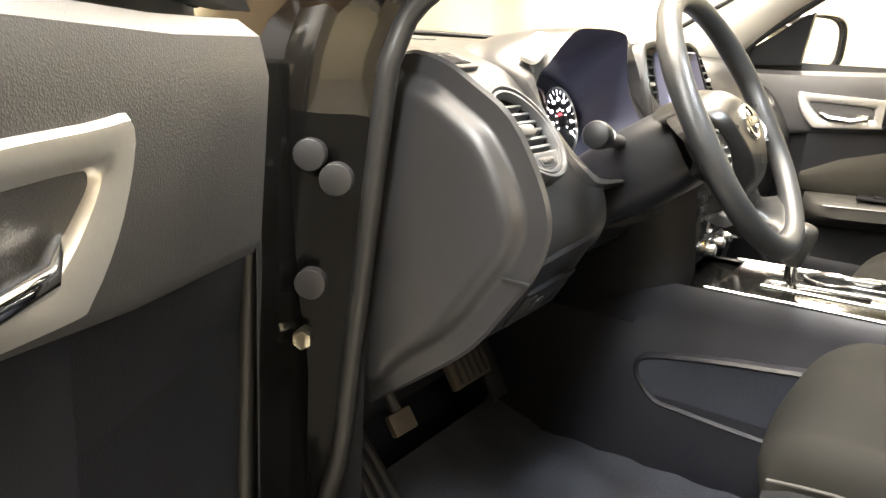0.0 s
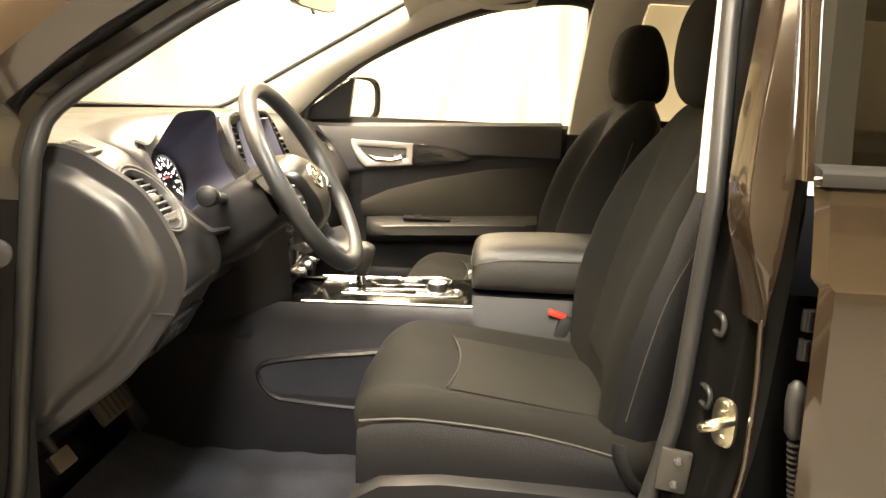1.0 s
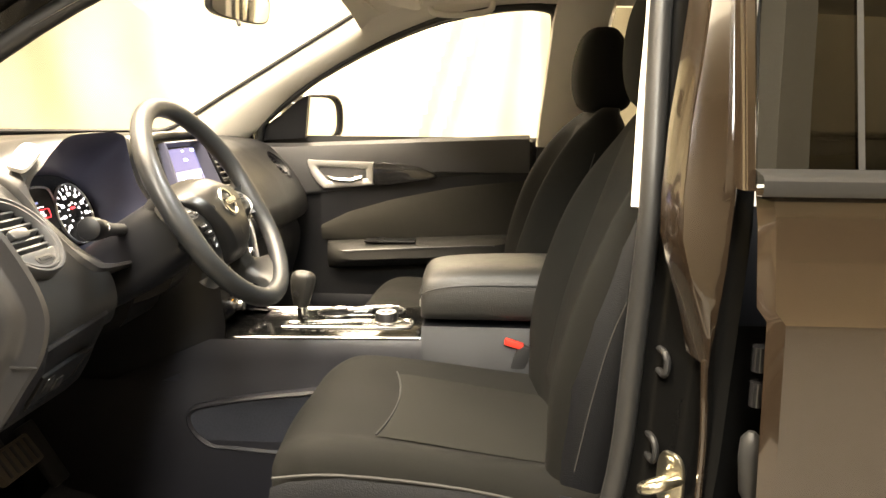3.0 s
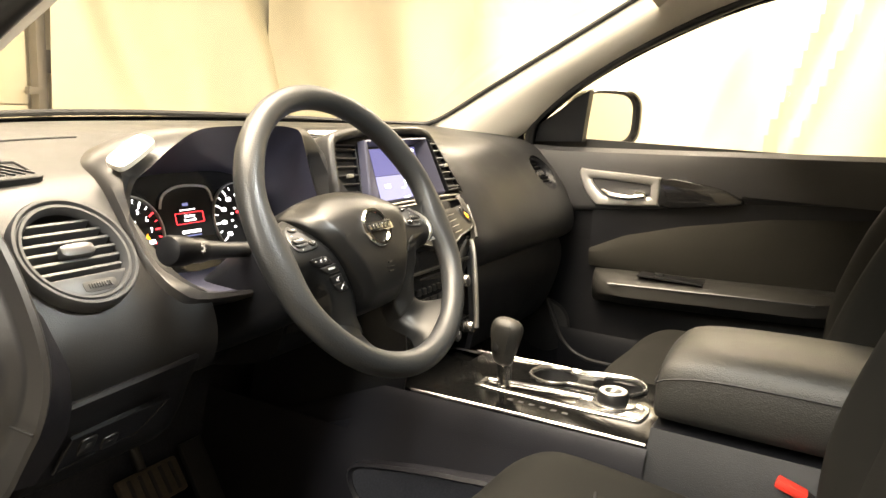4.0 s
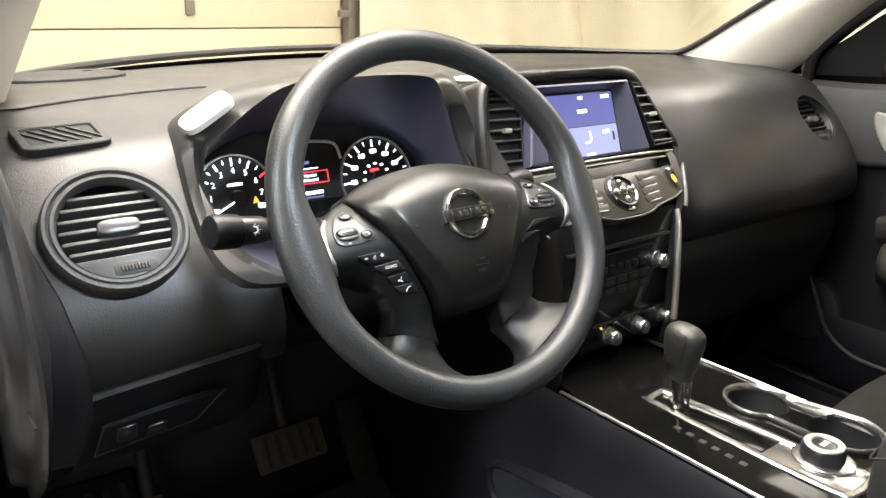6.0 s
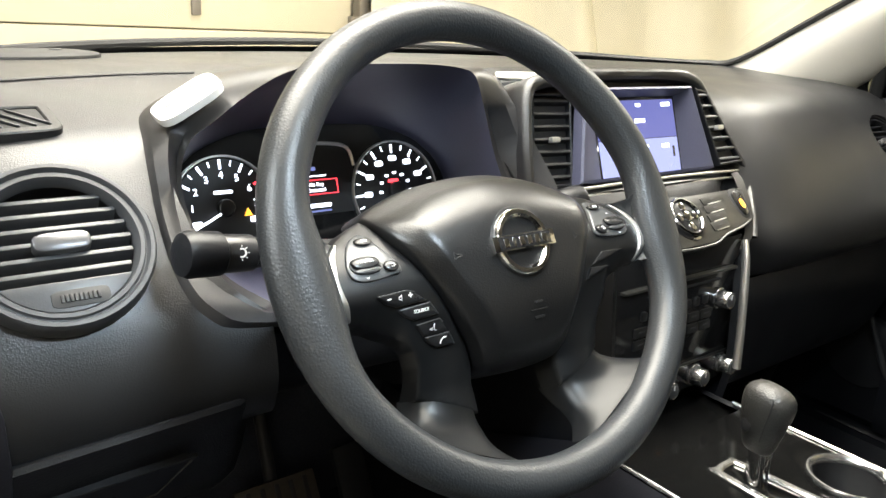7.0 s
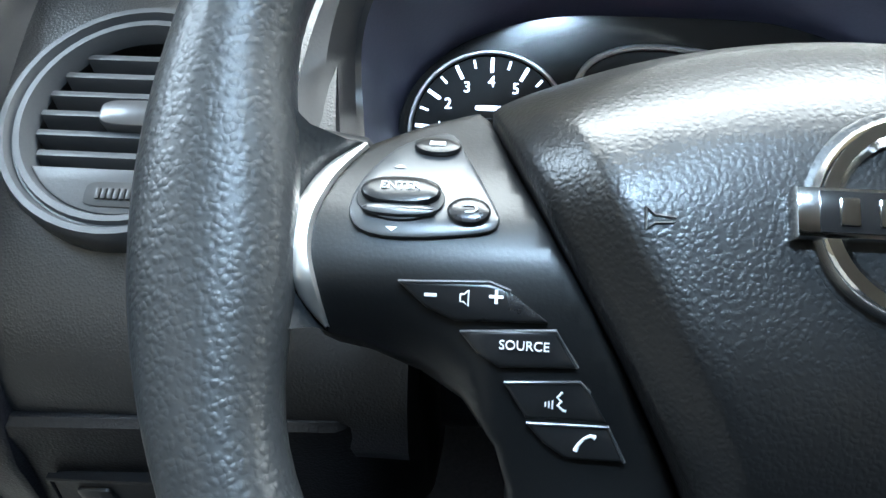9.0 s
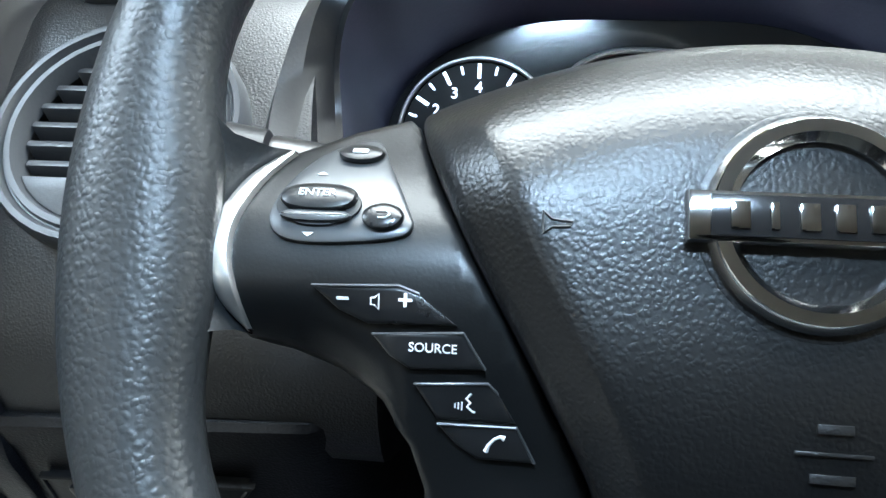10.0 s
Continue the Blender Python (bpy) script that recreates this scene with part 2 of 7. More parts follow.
def slab(pts, m, z0, z1, b=0.002, bend=None, bm=None, step=0.0):
    """A plate of the outline pts, from z0 to z1 of the frame m, its upper edge rounded by b; step: cuts it finely before it is bent."""
    if step:
        flat = slab(pts, Matrix.Identity(4), z0, z1, b)
        for axis in (0, 1):
            lo, hi = min(p[axis] for p in pts), max(p[axis] for p in pts)
            for k in range(1, int((hi - lo) / step) + 1):
                co, no = Vector((0, 0, 0)), Vector((0, 0, 0))
                co[axis], no[axis] = lo + k * step, 1
                bmesh.ops.bisect_plane(flat, geom=flat.verts[:] + flat.edges[:] + flat.faces[:], plane_co=co, plane_no=no)
        for v in flat.verts:
            v.co = m @ Vector((v.co.x, v.co.y, v.co.z + bend(v.co.x, v.co.y)))
        return flat
    rings = [(pts, z0), (pts, z1 - b), (inset(pts, 0.3 * b), z1 - 0.3 * b), (inset(pts, b), z1)] if b else [(pts, z0), (pts, z1)]
    rows = [[m @ Vector((p[0], p[1], z + (bend(p[0], p[1]) if bend else 0))) for p in ring] for ring, z in rings]
    return loft(rows, closed=True, ends=True, bm=bm)


def ring(pts, wide, m, z0, z1, b=0.001, bend=None, bm=None):
    """A frame along the outline, wide inwards."""
    rings = [(pts, z0), (pts, z1 - b), (inset(pts, b), z1), (inset(pts, wide - b), z1), (inset(pts, wide), z1 - b), (inset(pts, wide), z0), (pts, z0)]
    rows = [[m @ Vector((p[0], p[1], z + (bend(p[0], p[1]) if bend else 0))) for p in r] for r, z in rings]
    return loft(rows, closed=True, bm=bm)


def oval(cx, cy, rx, ry=None, n=32, power=2.0, turn=0.0):
    ry = ry or rx
    out = []
    for i in range(n):
        a = 2 * math.pi * i / n
        c, s = math.cos(a), math.sin(a)
        x, y = rx * math.copysign(abs(c) ** (2 / power), c), ry * math.copysign(abs(s) ** (2 / power), s)
        out.append(Vector((cx + x * math.cos(turn) - y * math.sin(turn), cy + x * math.sin(turn) + y * math.cos(turn))))
    return out


def tube(path, r, seg=12, closed=False, flat=1.0, bm=None):
    """A round bar along a path; r: one radius or one a point."""
    path = [Vector(p) for p in path]
    n = len(path)
    rs = r if isinstance(r, (list, tuple)) else [r] * n
    rows, side = [], None
    for i, p in enumerate(path):
        a, c = (path[(i - 1) % n], path[(i + 1) % n]) if closed else (path[max(i - 1, 0)], path[min(i + 1, n - 1)])
        d = (c - a).normalized()
        if side is None:
            side = d.orthogonal().normalized()
        side = (side - d * side.dot(d)).normalized()
        up = d.cross(side)
        rows.append([p + rs[i] * (math.cos(k) * side + flat * math.sin(k) * up) for k in (2 * math.pi * j / seg for j in range(seg))])
    if closed:
        rows.append(rows[0])
    return loft(rows, closed=True, ends=not closed, bm=bm)


def box(cx, cy, cz, sx, sy, sz, b=0.003, m=None, bm=None):
    one = bmesh.new()
    bmesh.ops.create_cube(one, size=1.0, matrix=Matrix.Translation((cx, cy, cz)) @ Matrix.Diagonal((sx, sy, sz, 1)))
    if b:
        bmesh.ops.bevel(one, geom=one.edges[:], offset=min(b, 0.45 * min(sx, sy, sz)), segments=2, profile=0.6, affect="EDGES")
    if m:
        bmesh.ops.transform(one, matrix=m, verts=one.verts)
    if not bm:
        return one
    me = bpy.data.meshes.new("tmp")
    one.to_mesh(me)
    one.free()
    bm.from_mesh(me)
    bpy.data.meshes.remove(me)
    return bm


def plane_frame(o, x, n):
    """A frame at o with its first axis x and its normal n."""
    x, n = Vector(x).normalized(), Vector(n).normalized()
    x = (x - n * x.dot(n)).normalized()
    y = n.cross(x)
    return Matrix.Translation(o) @ Matrix((x, y, n)).transposed().to_4x4()


def lettering(name, words, size, m, mat, parent, depth=0.0003, label=""):
    cu = bpy.data.curves.new(name, "FONT")
    cu.body, cu.size, cu.align_x, cu.align_y, cu.extrude = words, size, "CENTER", "CENTER", depth
    tmp = new("tmp_text", cu)
    me = bpy.data.meshes.new_from_object(tmp.evaluated_get(bpy.context.evaluated_depsgraph_get()))
    bpy.data.objects.remove(tmp)
    bpy.data.curves.remove(cu)
    bm = bmesh.new()
    bm.from_mesh(me)
    bpy.data.meshes.remove(me)
    bmesh.ops.transform(bm, matrix=m, verts=bm.verts)
    return part(name, bm, mat, parent, label)


def cut(ob, bm):
    """Takes the volume of bm out of ob."""
    me = bpy.data.meshes.new("cutter")
    bmesh.ops.recalc_face_normals(bm, faces=bm.faces)
    bm.to_mesh(me)
    bm.free()
    cutter = new("cutter", me)
    mod = ob.modifiers.new("cut", "BOOLEAN")
    mod.object, mod.operation, mod.solver = cutter, "DIFFERENCE", "EXACT"
    bpy.context.view_layer.update()
    done = bpy.data.meshes.new_from_object(ob.evaluated_get(bpy.context.evaluated_depsgraph_get()))
    old = ob.data
    ob.modifiers.clear()
    ob.data = done
    bpy.data.meshes.remove(old)
    bpy.data.objects.remove(cutter)
    bpy.data.meshes.remove(me)
    return ob

# ---- the garage ----
def plain(name, bm, mat, label, category):
    return tagged(part(name, bm, mat), label, category, kind="structure")


plain("floor", box(0, -0.5, -0.05, 10, 12, 0.1, 0), CONCRETE, "bare grey concrete garage floor", "floor")
plain("ceiling", box(0, -0.5, 3.25, 10, 12, 0.1, 0), WALL, "cream painted garage ceiling", "ceiling")
plain("wall_front", box(0, 4.55, 1.6, 10, 0.1, 3.2, 0), WALL, "cream painted garage wall", "wall")
plain("wall_rear", box(0, -5.6, 1.6, 10, 0.1, 3.2, 0), WALL, "cream painted garage wall", "wall")
# out of view; its dark colour keeps bounced light off the car
plain("wall_left", box(-4.55, -0.5, 1.6, 0.1, 10.1, 3.2, 0), WALL_TAN, "unseen tan garage wall, dark to cut bounced light", "wall")
plain("wall_right", box(4.55, -0.5, 1.6, 0.1, 10.1, 3.2, 0), WALL, "cream painted garage wall", "wall")

garage_door = thing("garage_door", (0.3, 4.4, 0), "cream sectional garage door with horizontal panel joints", "garage door")
for k in range(5):
    part("panel", box(0.3, 4.42, 0.28 + 0.56 * k, 3.66, 0.05, 0.552, 0.012), GARAGE, garage_door)
for z in (1.28, 1.84):
    part("hinge", box(1.0, 4.385, z - 0.02, 0.06, 0.03, 0.11, 0.008), RAIL, garage_door)
track = thing("door_track", (2.16, 4.33, 0), "galvanised upright garage door track with brackets", "door track")
part("rail", box(2.17, 4.33, 1.4, 0.07, 0.09, 2.8, 0.006), RAIL, track)
for z in (0.95, 1.22, 1.95):
    part("bracket", box(2.11, 4.30, z, 0.10, 0.05, 0.05, 0.006), RAIL, track)
part("roller_plate", box(2.25, 4.36, 1.42, 0.08, 0.04, 0.16, 0.006), RAIL, track)


def drape(name, a, b, top, folds, depth, label, seed, swag=0.0, bias=1.4, across=140, creases=()):
    """A sheet hung from a to b in uneven soft folds."""
    rng = random.Random(seed)
    a, b = Vector(a), Vector(b)
    d = b - a
    side = Vector((-d.y, d.x, 0)).normalized()
    ph = [(rng.uniform(0.6, 1.6), rng.uniform(0, 6.28), rng.uniform(-2.0, 1.0)) for _ in range(6)]
    rows = []
    for i in range(33):
        z = top * (1 - i / 32)
        row = []
        for j in range(across + 1):
            s = j / across
            w = sum(math.sin(2 * math.pi * folds * f * (s + lean * 0.12 * (1 - z / top)) + p) for f, p, lean in ph) / 6
            sag = 0.5 * math.sin(math.pi * s * 3) * math.sin(math.pi * z / top)
            h = z / top
            pull = math.sin(2 * math.pi * (1.9 * s - bias * h) + 0.8 * math.sin(5 * s + 2 * h)) + 0.55 * math.sin(2 * math.pi * (3.7 * s - 1.6 * bias * h) + 2.0)
            crease = sum(deep * math.exp(-(((s - s0) * d.length - lean * (z - 1.0)) / wide) ** 2) for s0, lean, wide, deep in creases)
            row.append(a + d * s + side * (depth * (w * 1.6 + sag) + swag * pull - crease) + Vector((0, 0, z)))
        rows.append(row)
    return plain(name, loft(rows), SHEET, label, "drape")


drape("drape_front", (2.2, 4.25, 0), (4.4, 3.6, 0), 3.18, 3, 0.05, "pale cream sheet hung in loose folds", 3, 0.09, -1.2)
drape("drape_right", (3.9, 3.8, 0), (3.7, -4.9, 0), 3.18, 9, 0.06, "pale cream sheet hung beside the car", 5, 0.12, -0.7, 400, [(0.4495, 0.31, 0.05, 0.07), (0.468, 0.33, 0.045, 0.06), (0.557, -0.07, 0.06, 0.05), (0.53, 0.1, 0.09, -0.05), (0.40, 0.4, 0.07, 0.05), (0.37, 0.25, 0.1, -0.06)])

# unseen fixtures, added over the area lights; c, d and f go with the fills
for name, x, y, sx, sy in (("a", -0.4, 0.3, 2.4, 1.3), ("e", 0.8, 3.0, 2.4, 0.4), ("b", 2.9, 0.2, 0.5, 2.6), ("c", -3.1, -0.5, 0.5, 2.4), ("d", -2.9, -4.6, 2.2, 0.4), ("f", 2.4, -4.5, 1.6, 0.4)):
    fixture = thing("added_ceiling_light", (x, y, 3.2), "long white light added out of view on the garage ceiling", "ceiling light", "garage ceiling lights")
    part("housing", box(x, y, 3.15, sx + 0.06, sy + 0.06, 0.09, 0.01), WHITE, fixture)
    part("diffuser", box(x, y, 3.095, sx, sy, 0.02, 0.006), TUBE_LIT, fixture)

# ---- the car's shell ----
car = thing("car_body", (0, -1.0, 0), "black car body, its driver's door standing open", "car body")
part("floor_pan", box(0, -0.9, 0.44, 1.62, 3.2, 0.06, 0.01), CARPET, car, "dark carpet on the floor")
part("firewall", loft([[(x, 0.62, 0.47), (x, 0.50, 0.47), (x, 0.40, 0.52), (x, 0.33, 0.62), (x, 0.33, 0.8), (x, 0.40, 1.0), (x, 0.62, 1.15)] for x in (-0.80, -0.4, 0, 0.4, 0.80)]), CARPET, car)
SEAL = [(0.20, 0.54), (0.155, 0.70), (0.139, 0.835), (0.123, 0.975), (0.104, 1.142), (0.093, 1.222), (0.072, 1.269), (-0.019, 1.338), (-0.14, 1.42), (-0.30, 1.50), (-0.48, 1.57), (-0.66, 1.60),
        (-0.79, 1.60), (-0.822, 1.56), (-0.812, 1.40), (-0.80, 1.194), (-0.790, 1.03), (-0.779, 0.887), (-0.744, 0.724), (-0.70, 0.60), (-0.64, 0.545), (-0.40, 0.53), (0.0, 0.53), (0.15, 0.52)]


def seal_x(y, z):
    """Tumblehome: how far out the body side stands at a height."""
    return 0.795 if z < 1.2 else 0.795 - 0.30 * (z - 1.2)


def opening(sign, grow=0.0, out=0.0, n=3):
    """The front door's opening as a ring in space, grown outwards in its plane by grow and moved sideways by out."""
    flat = [Vector((p[0], p[1])) for p in rounded([(y, z) for y, z in SEAL], n)]
    ringp = inset(flat, -grow) if grow else flat
    return [Vector((sign * (seal_x(p[0], q[1]) + out), q[0], q[1])) for p, q in zip(flat, ringp)]


for sign in (-1, 1):
    part("door_seal", tube(opening(sign), 0.0125, 10, closed=True), RUBBER, car, "black rubber door seal")
    rows = [opening(sign, g, o) for g, o in ((0.006, -0.004), (0.012, 0.0), (0.03, 0.012), (0.045, 0.05), (0.06, 0.065), (0.085, 0.072))]
    last = max(i for i, p in enumerate(rows[0][:24]) if p.z < 1.16)
    rear = min(i for i, p in enumerate(rows[0]) if p.y < -0.80)
    done = max(i for i, p in enumerate(rows[0]) if p.y < -0.66 and p.z < 0.9)
    part("door_frame", loft([r[last:rear + 1] for r in rows]), FRAME, car, "glossy black painted door frame")
    # same frame paint, but these sides' dark reflections are put into a duller black
    part("hinge_pillar_frame", loft([r[done:] + r[:last + 1] for r in rows]), DIMBLACK, car, "black front edge and sill of the door frame")
    part("latch_pillar_frame", loft([r[rear:done + 1] for r in rows]), DIMBLACK, car, "black pillar face with the door striker")

# pillars and roof
WS = [(0.700, 0.42, 1.20), (0.690, 0.33, 1.248), (0.675, 0.164, 1.343), (0.655, -0.044, 1.462), (0.630, -0.212, 1.556), (0.60, -0.30, 1.60), (0.55, -0.38, 1.635)]
WIN = [(0.775, 0.16, 1.19), (0.77, 0.075, 1.255), (0.748, -0.040, 1.352), (0.725, -0.190, 1.442), (0.700, -0.335, 1.515), (0.690, -0.42, 1.55), (0.65, -0.53, 1.595)]
for sign in (-1, 1):
    rows = []
    for a, b in zip(rounded(WS, 3, False), rounded(WIN, 3, False)):
        a, b = Vector(a), Vector(b)
        mid = (a + b) / 2
        rows.append([Vector((sign * p.x, p.y, p.z)) for p in (a + Vector((0.03, 0.004, 0.004)), a, a.lerp(b, 0.25) + Vector((-0.022, -0.012, -0.004)), a.lerp(b, 0.5) + Vector((-0.03, -0.018, -0.004)), a.lerp(b, 0.8) + Vector((-0.018, -0.01, 0)), b, b + Vector((0.010, 0, 0.0)))])
    part("pillar_trim", loft(rows), TRIM, car, "pale grey plastic windscreen pillar trim")
    outer = []
    for a, b in zip(rounded(WS, 3, False), rounded(WIN, 3, False)):
        k = 1.0 if sign < 0 else 0.12
        outer.append([Vector((sign * p.x, p.y, p.z)) for p in (a + Vector((0.035, 0.022 * k, 0.022 * k)), a + Vector((0.045, 0.040 * k, 0.040 * k)), a + Vector((0.06, 0.05 * k, 0.05 * k)), a.lerp(b, 0.3) + Vector((0.085, 0.062 * k, 0.058 * k)), a.lerp(b, 0.55) + Vector((0.10, 0.066 * k, 0.06 * k)), a.lerp(b, 0.8) + Vector((0.098, 0.06 * k, 0.056 * k)), b + Vector((0.085, 0.05 * k, 0.05 * k)), b + Vector((0.06, 0.03 * k, 0.02 * k)))])
    if sign < 0:
        outer.insert(0, [p + Vector((-0.01, 0.07, -0.11)) for p in outer[0]])
    part("pillar_skin", loft(outer), PAINT, car, "glossy black outer windscreen pillar")
    # centre pillar and cantrail trims
    rows = [[Vector((sign * x, y, z)) for x, y, z in ((seal_x(0, zz) - 0.004, y0 - 0.004, zz), (seal_x(0, zz) - 0.016, y0 + 0.016, zz), (seal_x(0, zz) - 0.036, y0 + 0.012, zz), (seal_x(0, zz) - 0.05, y0 - 0.08, zz), (seal_x(0, zz) - 0.03, y0 - 0.145, zz), (seal_x(0, zz) + 0.02, y0 - 0.16, zz))]
            for zz, y0 in ((1.62, -0.84), (1.56, -0.828), (1.40, -0.815), (1.30, -0.805), (1.197, -0.798))]
    part("centre_pillar_trim", loft(rows), TRIM, car, "pale centre pillar trim")
    rows = [[Vector((sign * x, y, z)) for x, y, z in ((seal_x(0, zz) + 0.003, y0, zz), (seal_x(0, zz) - 0.03, y0 - 0.02, zz), (seal_x(0, zz) - 0.04, y0 - 0.08, zz), (seal_x(0, zz) - 0.03, y0 - 0.17, zz), (seal_x(0, zz) + 0.02, y0 - 0.18, zz))]
            for zz, y0 in ((1.194, -0.798), (1.03, -0.788), (0.887, -0.777), (0.724, -0.742), (0.56, -0.66))]
    part("centre_pillar_lower_trim", loft(rows), LOWER, car, "dark lower centre pillar trim")
    rows = [[Vector((sign * x, y, z)) for x, z in ((seal_x(0, zz) + 0.01, zz), (seal_x(0, zz) - 0.03, zz + 0.01), (seal_x(0, zz) - 0.07, zz + 0.05), (0.55, 1.66))] for y, zz in ((-0.30, 1.50), (-0.36, 1.525), (-0.48, 1.57), (-0.66, 1.602), (-0.85, 1.612), (-1.3, 1.60), (-2.4, 1.55))]
    part("roof_rail_trim", loft(rows), HEADLINER, car)
    part("sill_plate", loft([[(sign * x, y, z) for x, z in ((0.93, 0.40), (0.93, 0.50), (0.90, 0.535), (0.82, 0.54), (0.76, 0.535), (0.74, 0.47))] for y in (0.30, 0.2, -0.3, -0.66, -0.75)]), LOWER, car, "dark plastic sill plate")
roof_rows = []
for y, z in ((-0.26, 1.585), (-0.30, 1.615), (-0.42, 1.645), (-0.7, 1.668), (-1.3, 1.68), (-2.3, 1.64), (-2.6, 1.55)):
    roof_rows.append([(x, y, z - 0.05 * (x / 0.62) ** 2) for x in (-0.63, -0.45, -0.2, 0, 0.2, 0.45, 0.63)])
part("headliner", loft(roof_rows), HEADLINER, car, "pale cloth headliner")
part("roof_skin", loft([[(x * 1.22, y - 0.02, z + 0.05 - 0.02 * abs(x)) for x, yy, zz in row] for row, (y, z) in zip(roof_rows, ((-0.30, 1.62), (-0.36, 1.65), (-0.42, 1.68), (-0.7, 1.70), (-1.3, 1.71), (-2.3, 1.68), (-2.7, 1.56)))]), PAINT, car)

header = [Vector((0.605 * u, -0.262 - 0.045 * u * u, 1.612 - 0.022 * u * u)) for u in [-1 + k / 10 for k in range(21)]]
part("header_trim", tube(header, 0.024, 12, flat=0.55), HEADLINER, car)

# windscreen
screen_rows = []
for s in range(9):
    t = s / 8
    row = []
    for k in range(13):
        x = -1 + k / 6
        base = Vector((0.70 * x, 0.735 - 0.30 * x * x, 1.195))
        head = Vector((0.61 * x, -0.20 - 0.06 * x * x, 1.61 - 0.02 * x * x))
        row.append(base.lerp(head, t) + Vector((0, 0.02, 0.02)) * math.sin(math.pi * t))
    screen_rows.append(row)
windscreen = part("windscreen", loft(screen_rows), GLASS, car, "clear laminated windscreen")
windscreen.visible_shadow = False
band = [[Vector(p) + Vector((0, -0.004, -0.003)) for p in row] for row in (screen_rows[0], [a.lerp(b, 0.80) for a, b in zip(screen_rows[0], screen_rows[1])])]
part("windscreen_band", loft(band), DARK, car, "black printed band along the windscreen")
half = [Vector((p[0] - 0.002, p[1], p[2] + 0.001)) for p in WS[-2:0:-1]] + [Vector(p) for p in ((0.672, 0.402, 1.2365), (0.63, 0.475, 1.234), (0.55, 0.556, 1.2355), (0.4, 0.642, 1.239), (0.2, 0.710, 1.242), (0, 0.732, 1.243))]
edge = rounded(half + [Vector((-p.x, p.y, p.z)) for p in half[-2::-1]], 4, False)
part("windscreen_edge", tube(edge, 0.0066, 8), DARK, car, "black edge round the windscreen")

for sign in (-1, 1):
    part("kick_wall", loft([[(sign * 0.79, y, z) for z in (0.45, 0.8, 1.2)] for y in (0.12, 0.3, 0.62)]), LOWER, car)
# bonnet, wing and front bulkhead, seen over the dashboard's edge
rows = []
for y, z in ((0.80, 1.19), (1.0, 1.20), (1.3, 1.18), (1.6, 1.11), (1.75, 1.0), (1.8, 0.7)):
    rows.append([(x, y, z - 0.12 * abs(x) ** 3) for x in (-0.9, -0.7, -0.4, 0, 0.4, 0.7, 0.9)])
part("bonnet", loft(rows), PAINT, car, "glossy black bonnet")
for sign in (-1, 1):
    part("wing", loft([[(sign * 0.90, 1.8, 0.95), (sign * 0.93, 1.3, 1.06), (sign * 0.93, 0.7, 1.09), (sign * 0.92, 0.32, 1.09)], [(sign * 0.95, 1.8, 0.4), (sign * 0.96, 1.3, 0.5), (sign * 0.95, 0.7, 0.45), (sign * 0.94, 0.32, 0.40)]]), PAINT, car)
wiper = thing("wiper", (0.2, 0.72, 1.235), "black windscreen wiper resting at the glass base", "wiper")
part("arm", tube([(0.05, 0.80, 1.222), (0.25, 0.80, 1.228), (0.5, 0.76, 1.222)], 0.008, 8, flat=0.6), DARK, wiper)
part("blade", tube([(-0.1, 0.79, 1.218), (0.2, 0.80, 1.222), (0.52, 0.74, 1.218)], 0.006, 8), DARK, wiper)

# hinge pillar plugs on the driver's side
part("hinge_pillar", box(-0.875, 0.245, 0.85, 0.10, 0.14, 0.70, 0.012), DIMBLACK, car, "black hinge pillar")
for y, z in ((0.155, 1.103), (0.117, 1.081), (0.152, 0.956)):
    part("plug", slab(oval(0, 0, 0.018, 0.018, 20), plane_frame((-0.853, y, z), (0, 0, 1), (-0.85, -0.5, 0)), -0.01, 0.006, 0.002), ENDCAP, car, "round grey body plug")
part("hinge_bolt", slab(oval(0, 0, 0.012, 0.012, 6), plane_frame((-0.853, 0.162, 0.888), (0, 0, 1), (-0.85, -0.5, 0)), -0.01, 0.012, 0.002), STEEL, car)

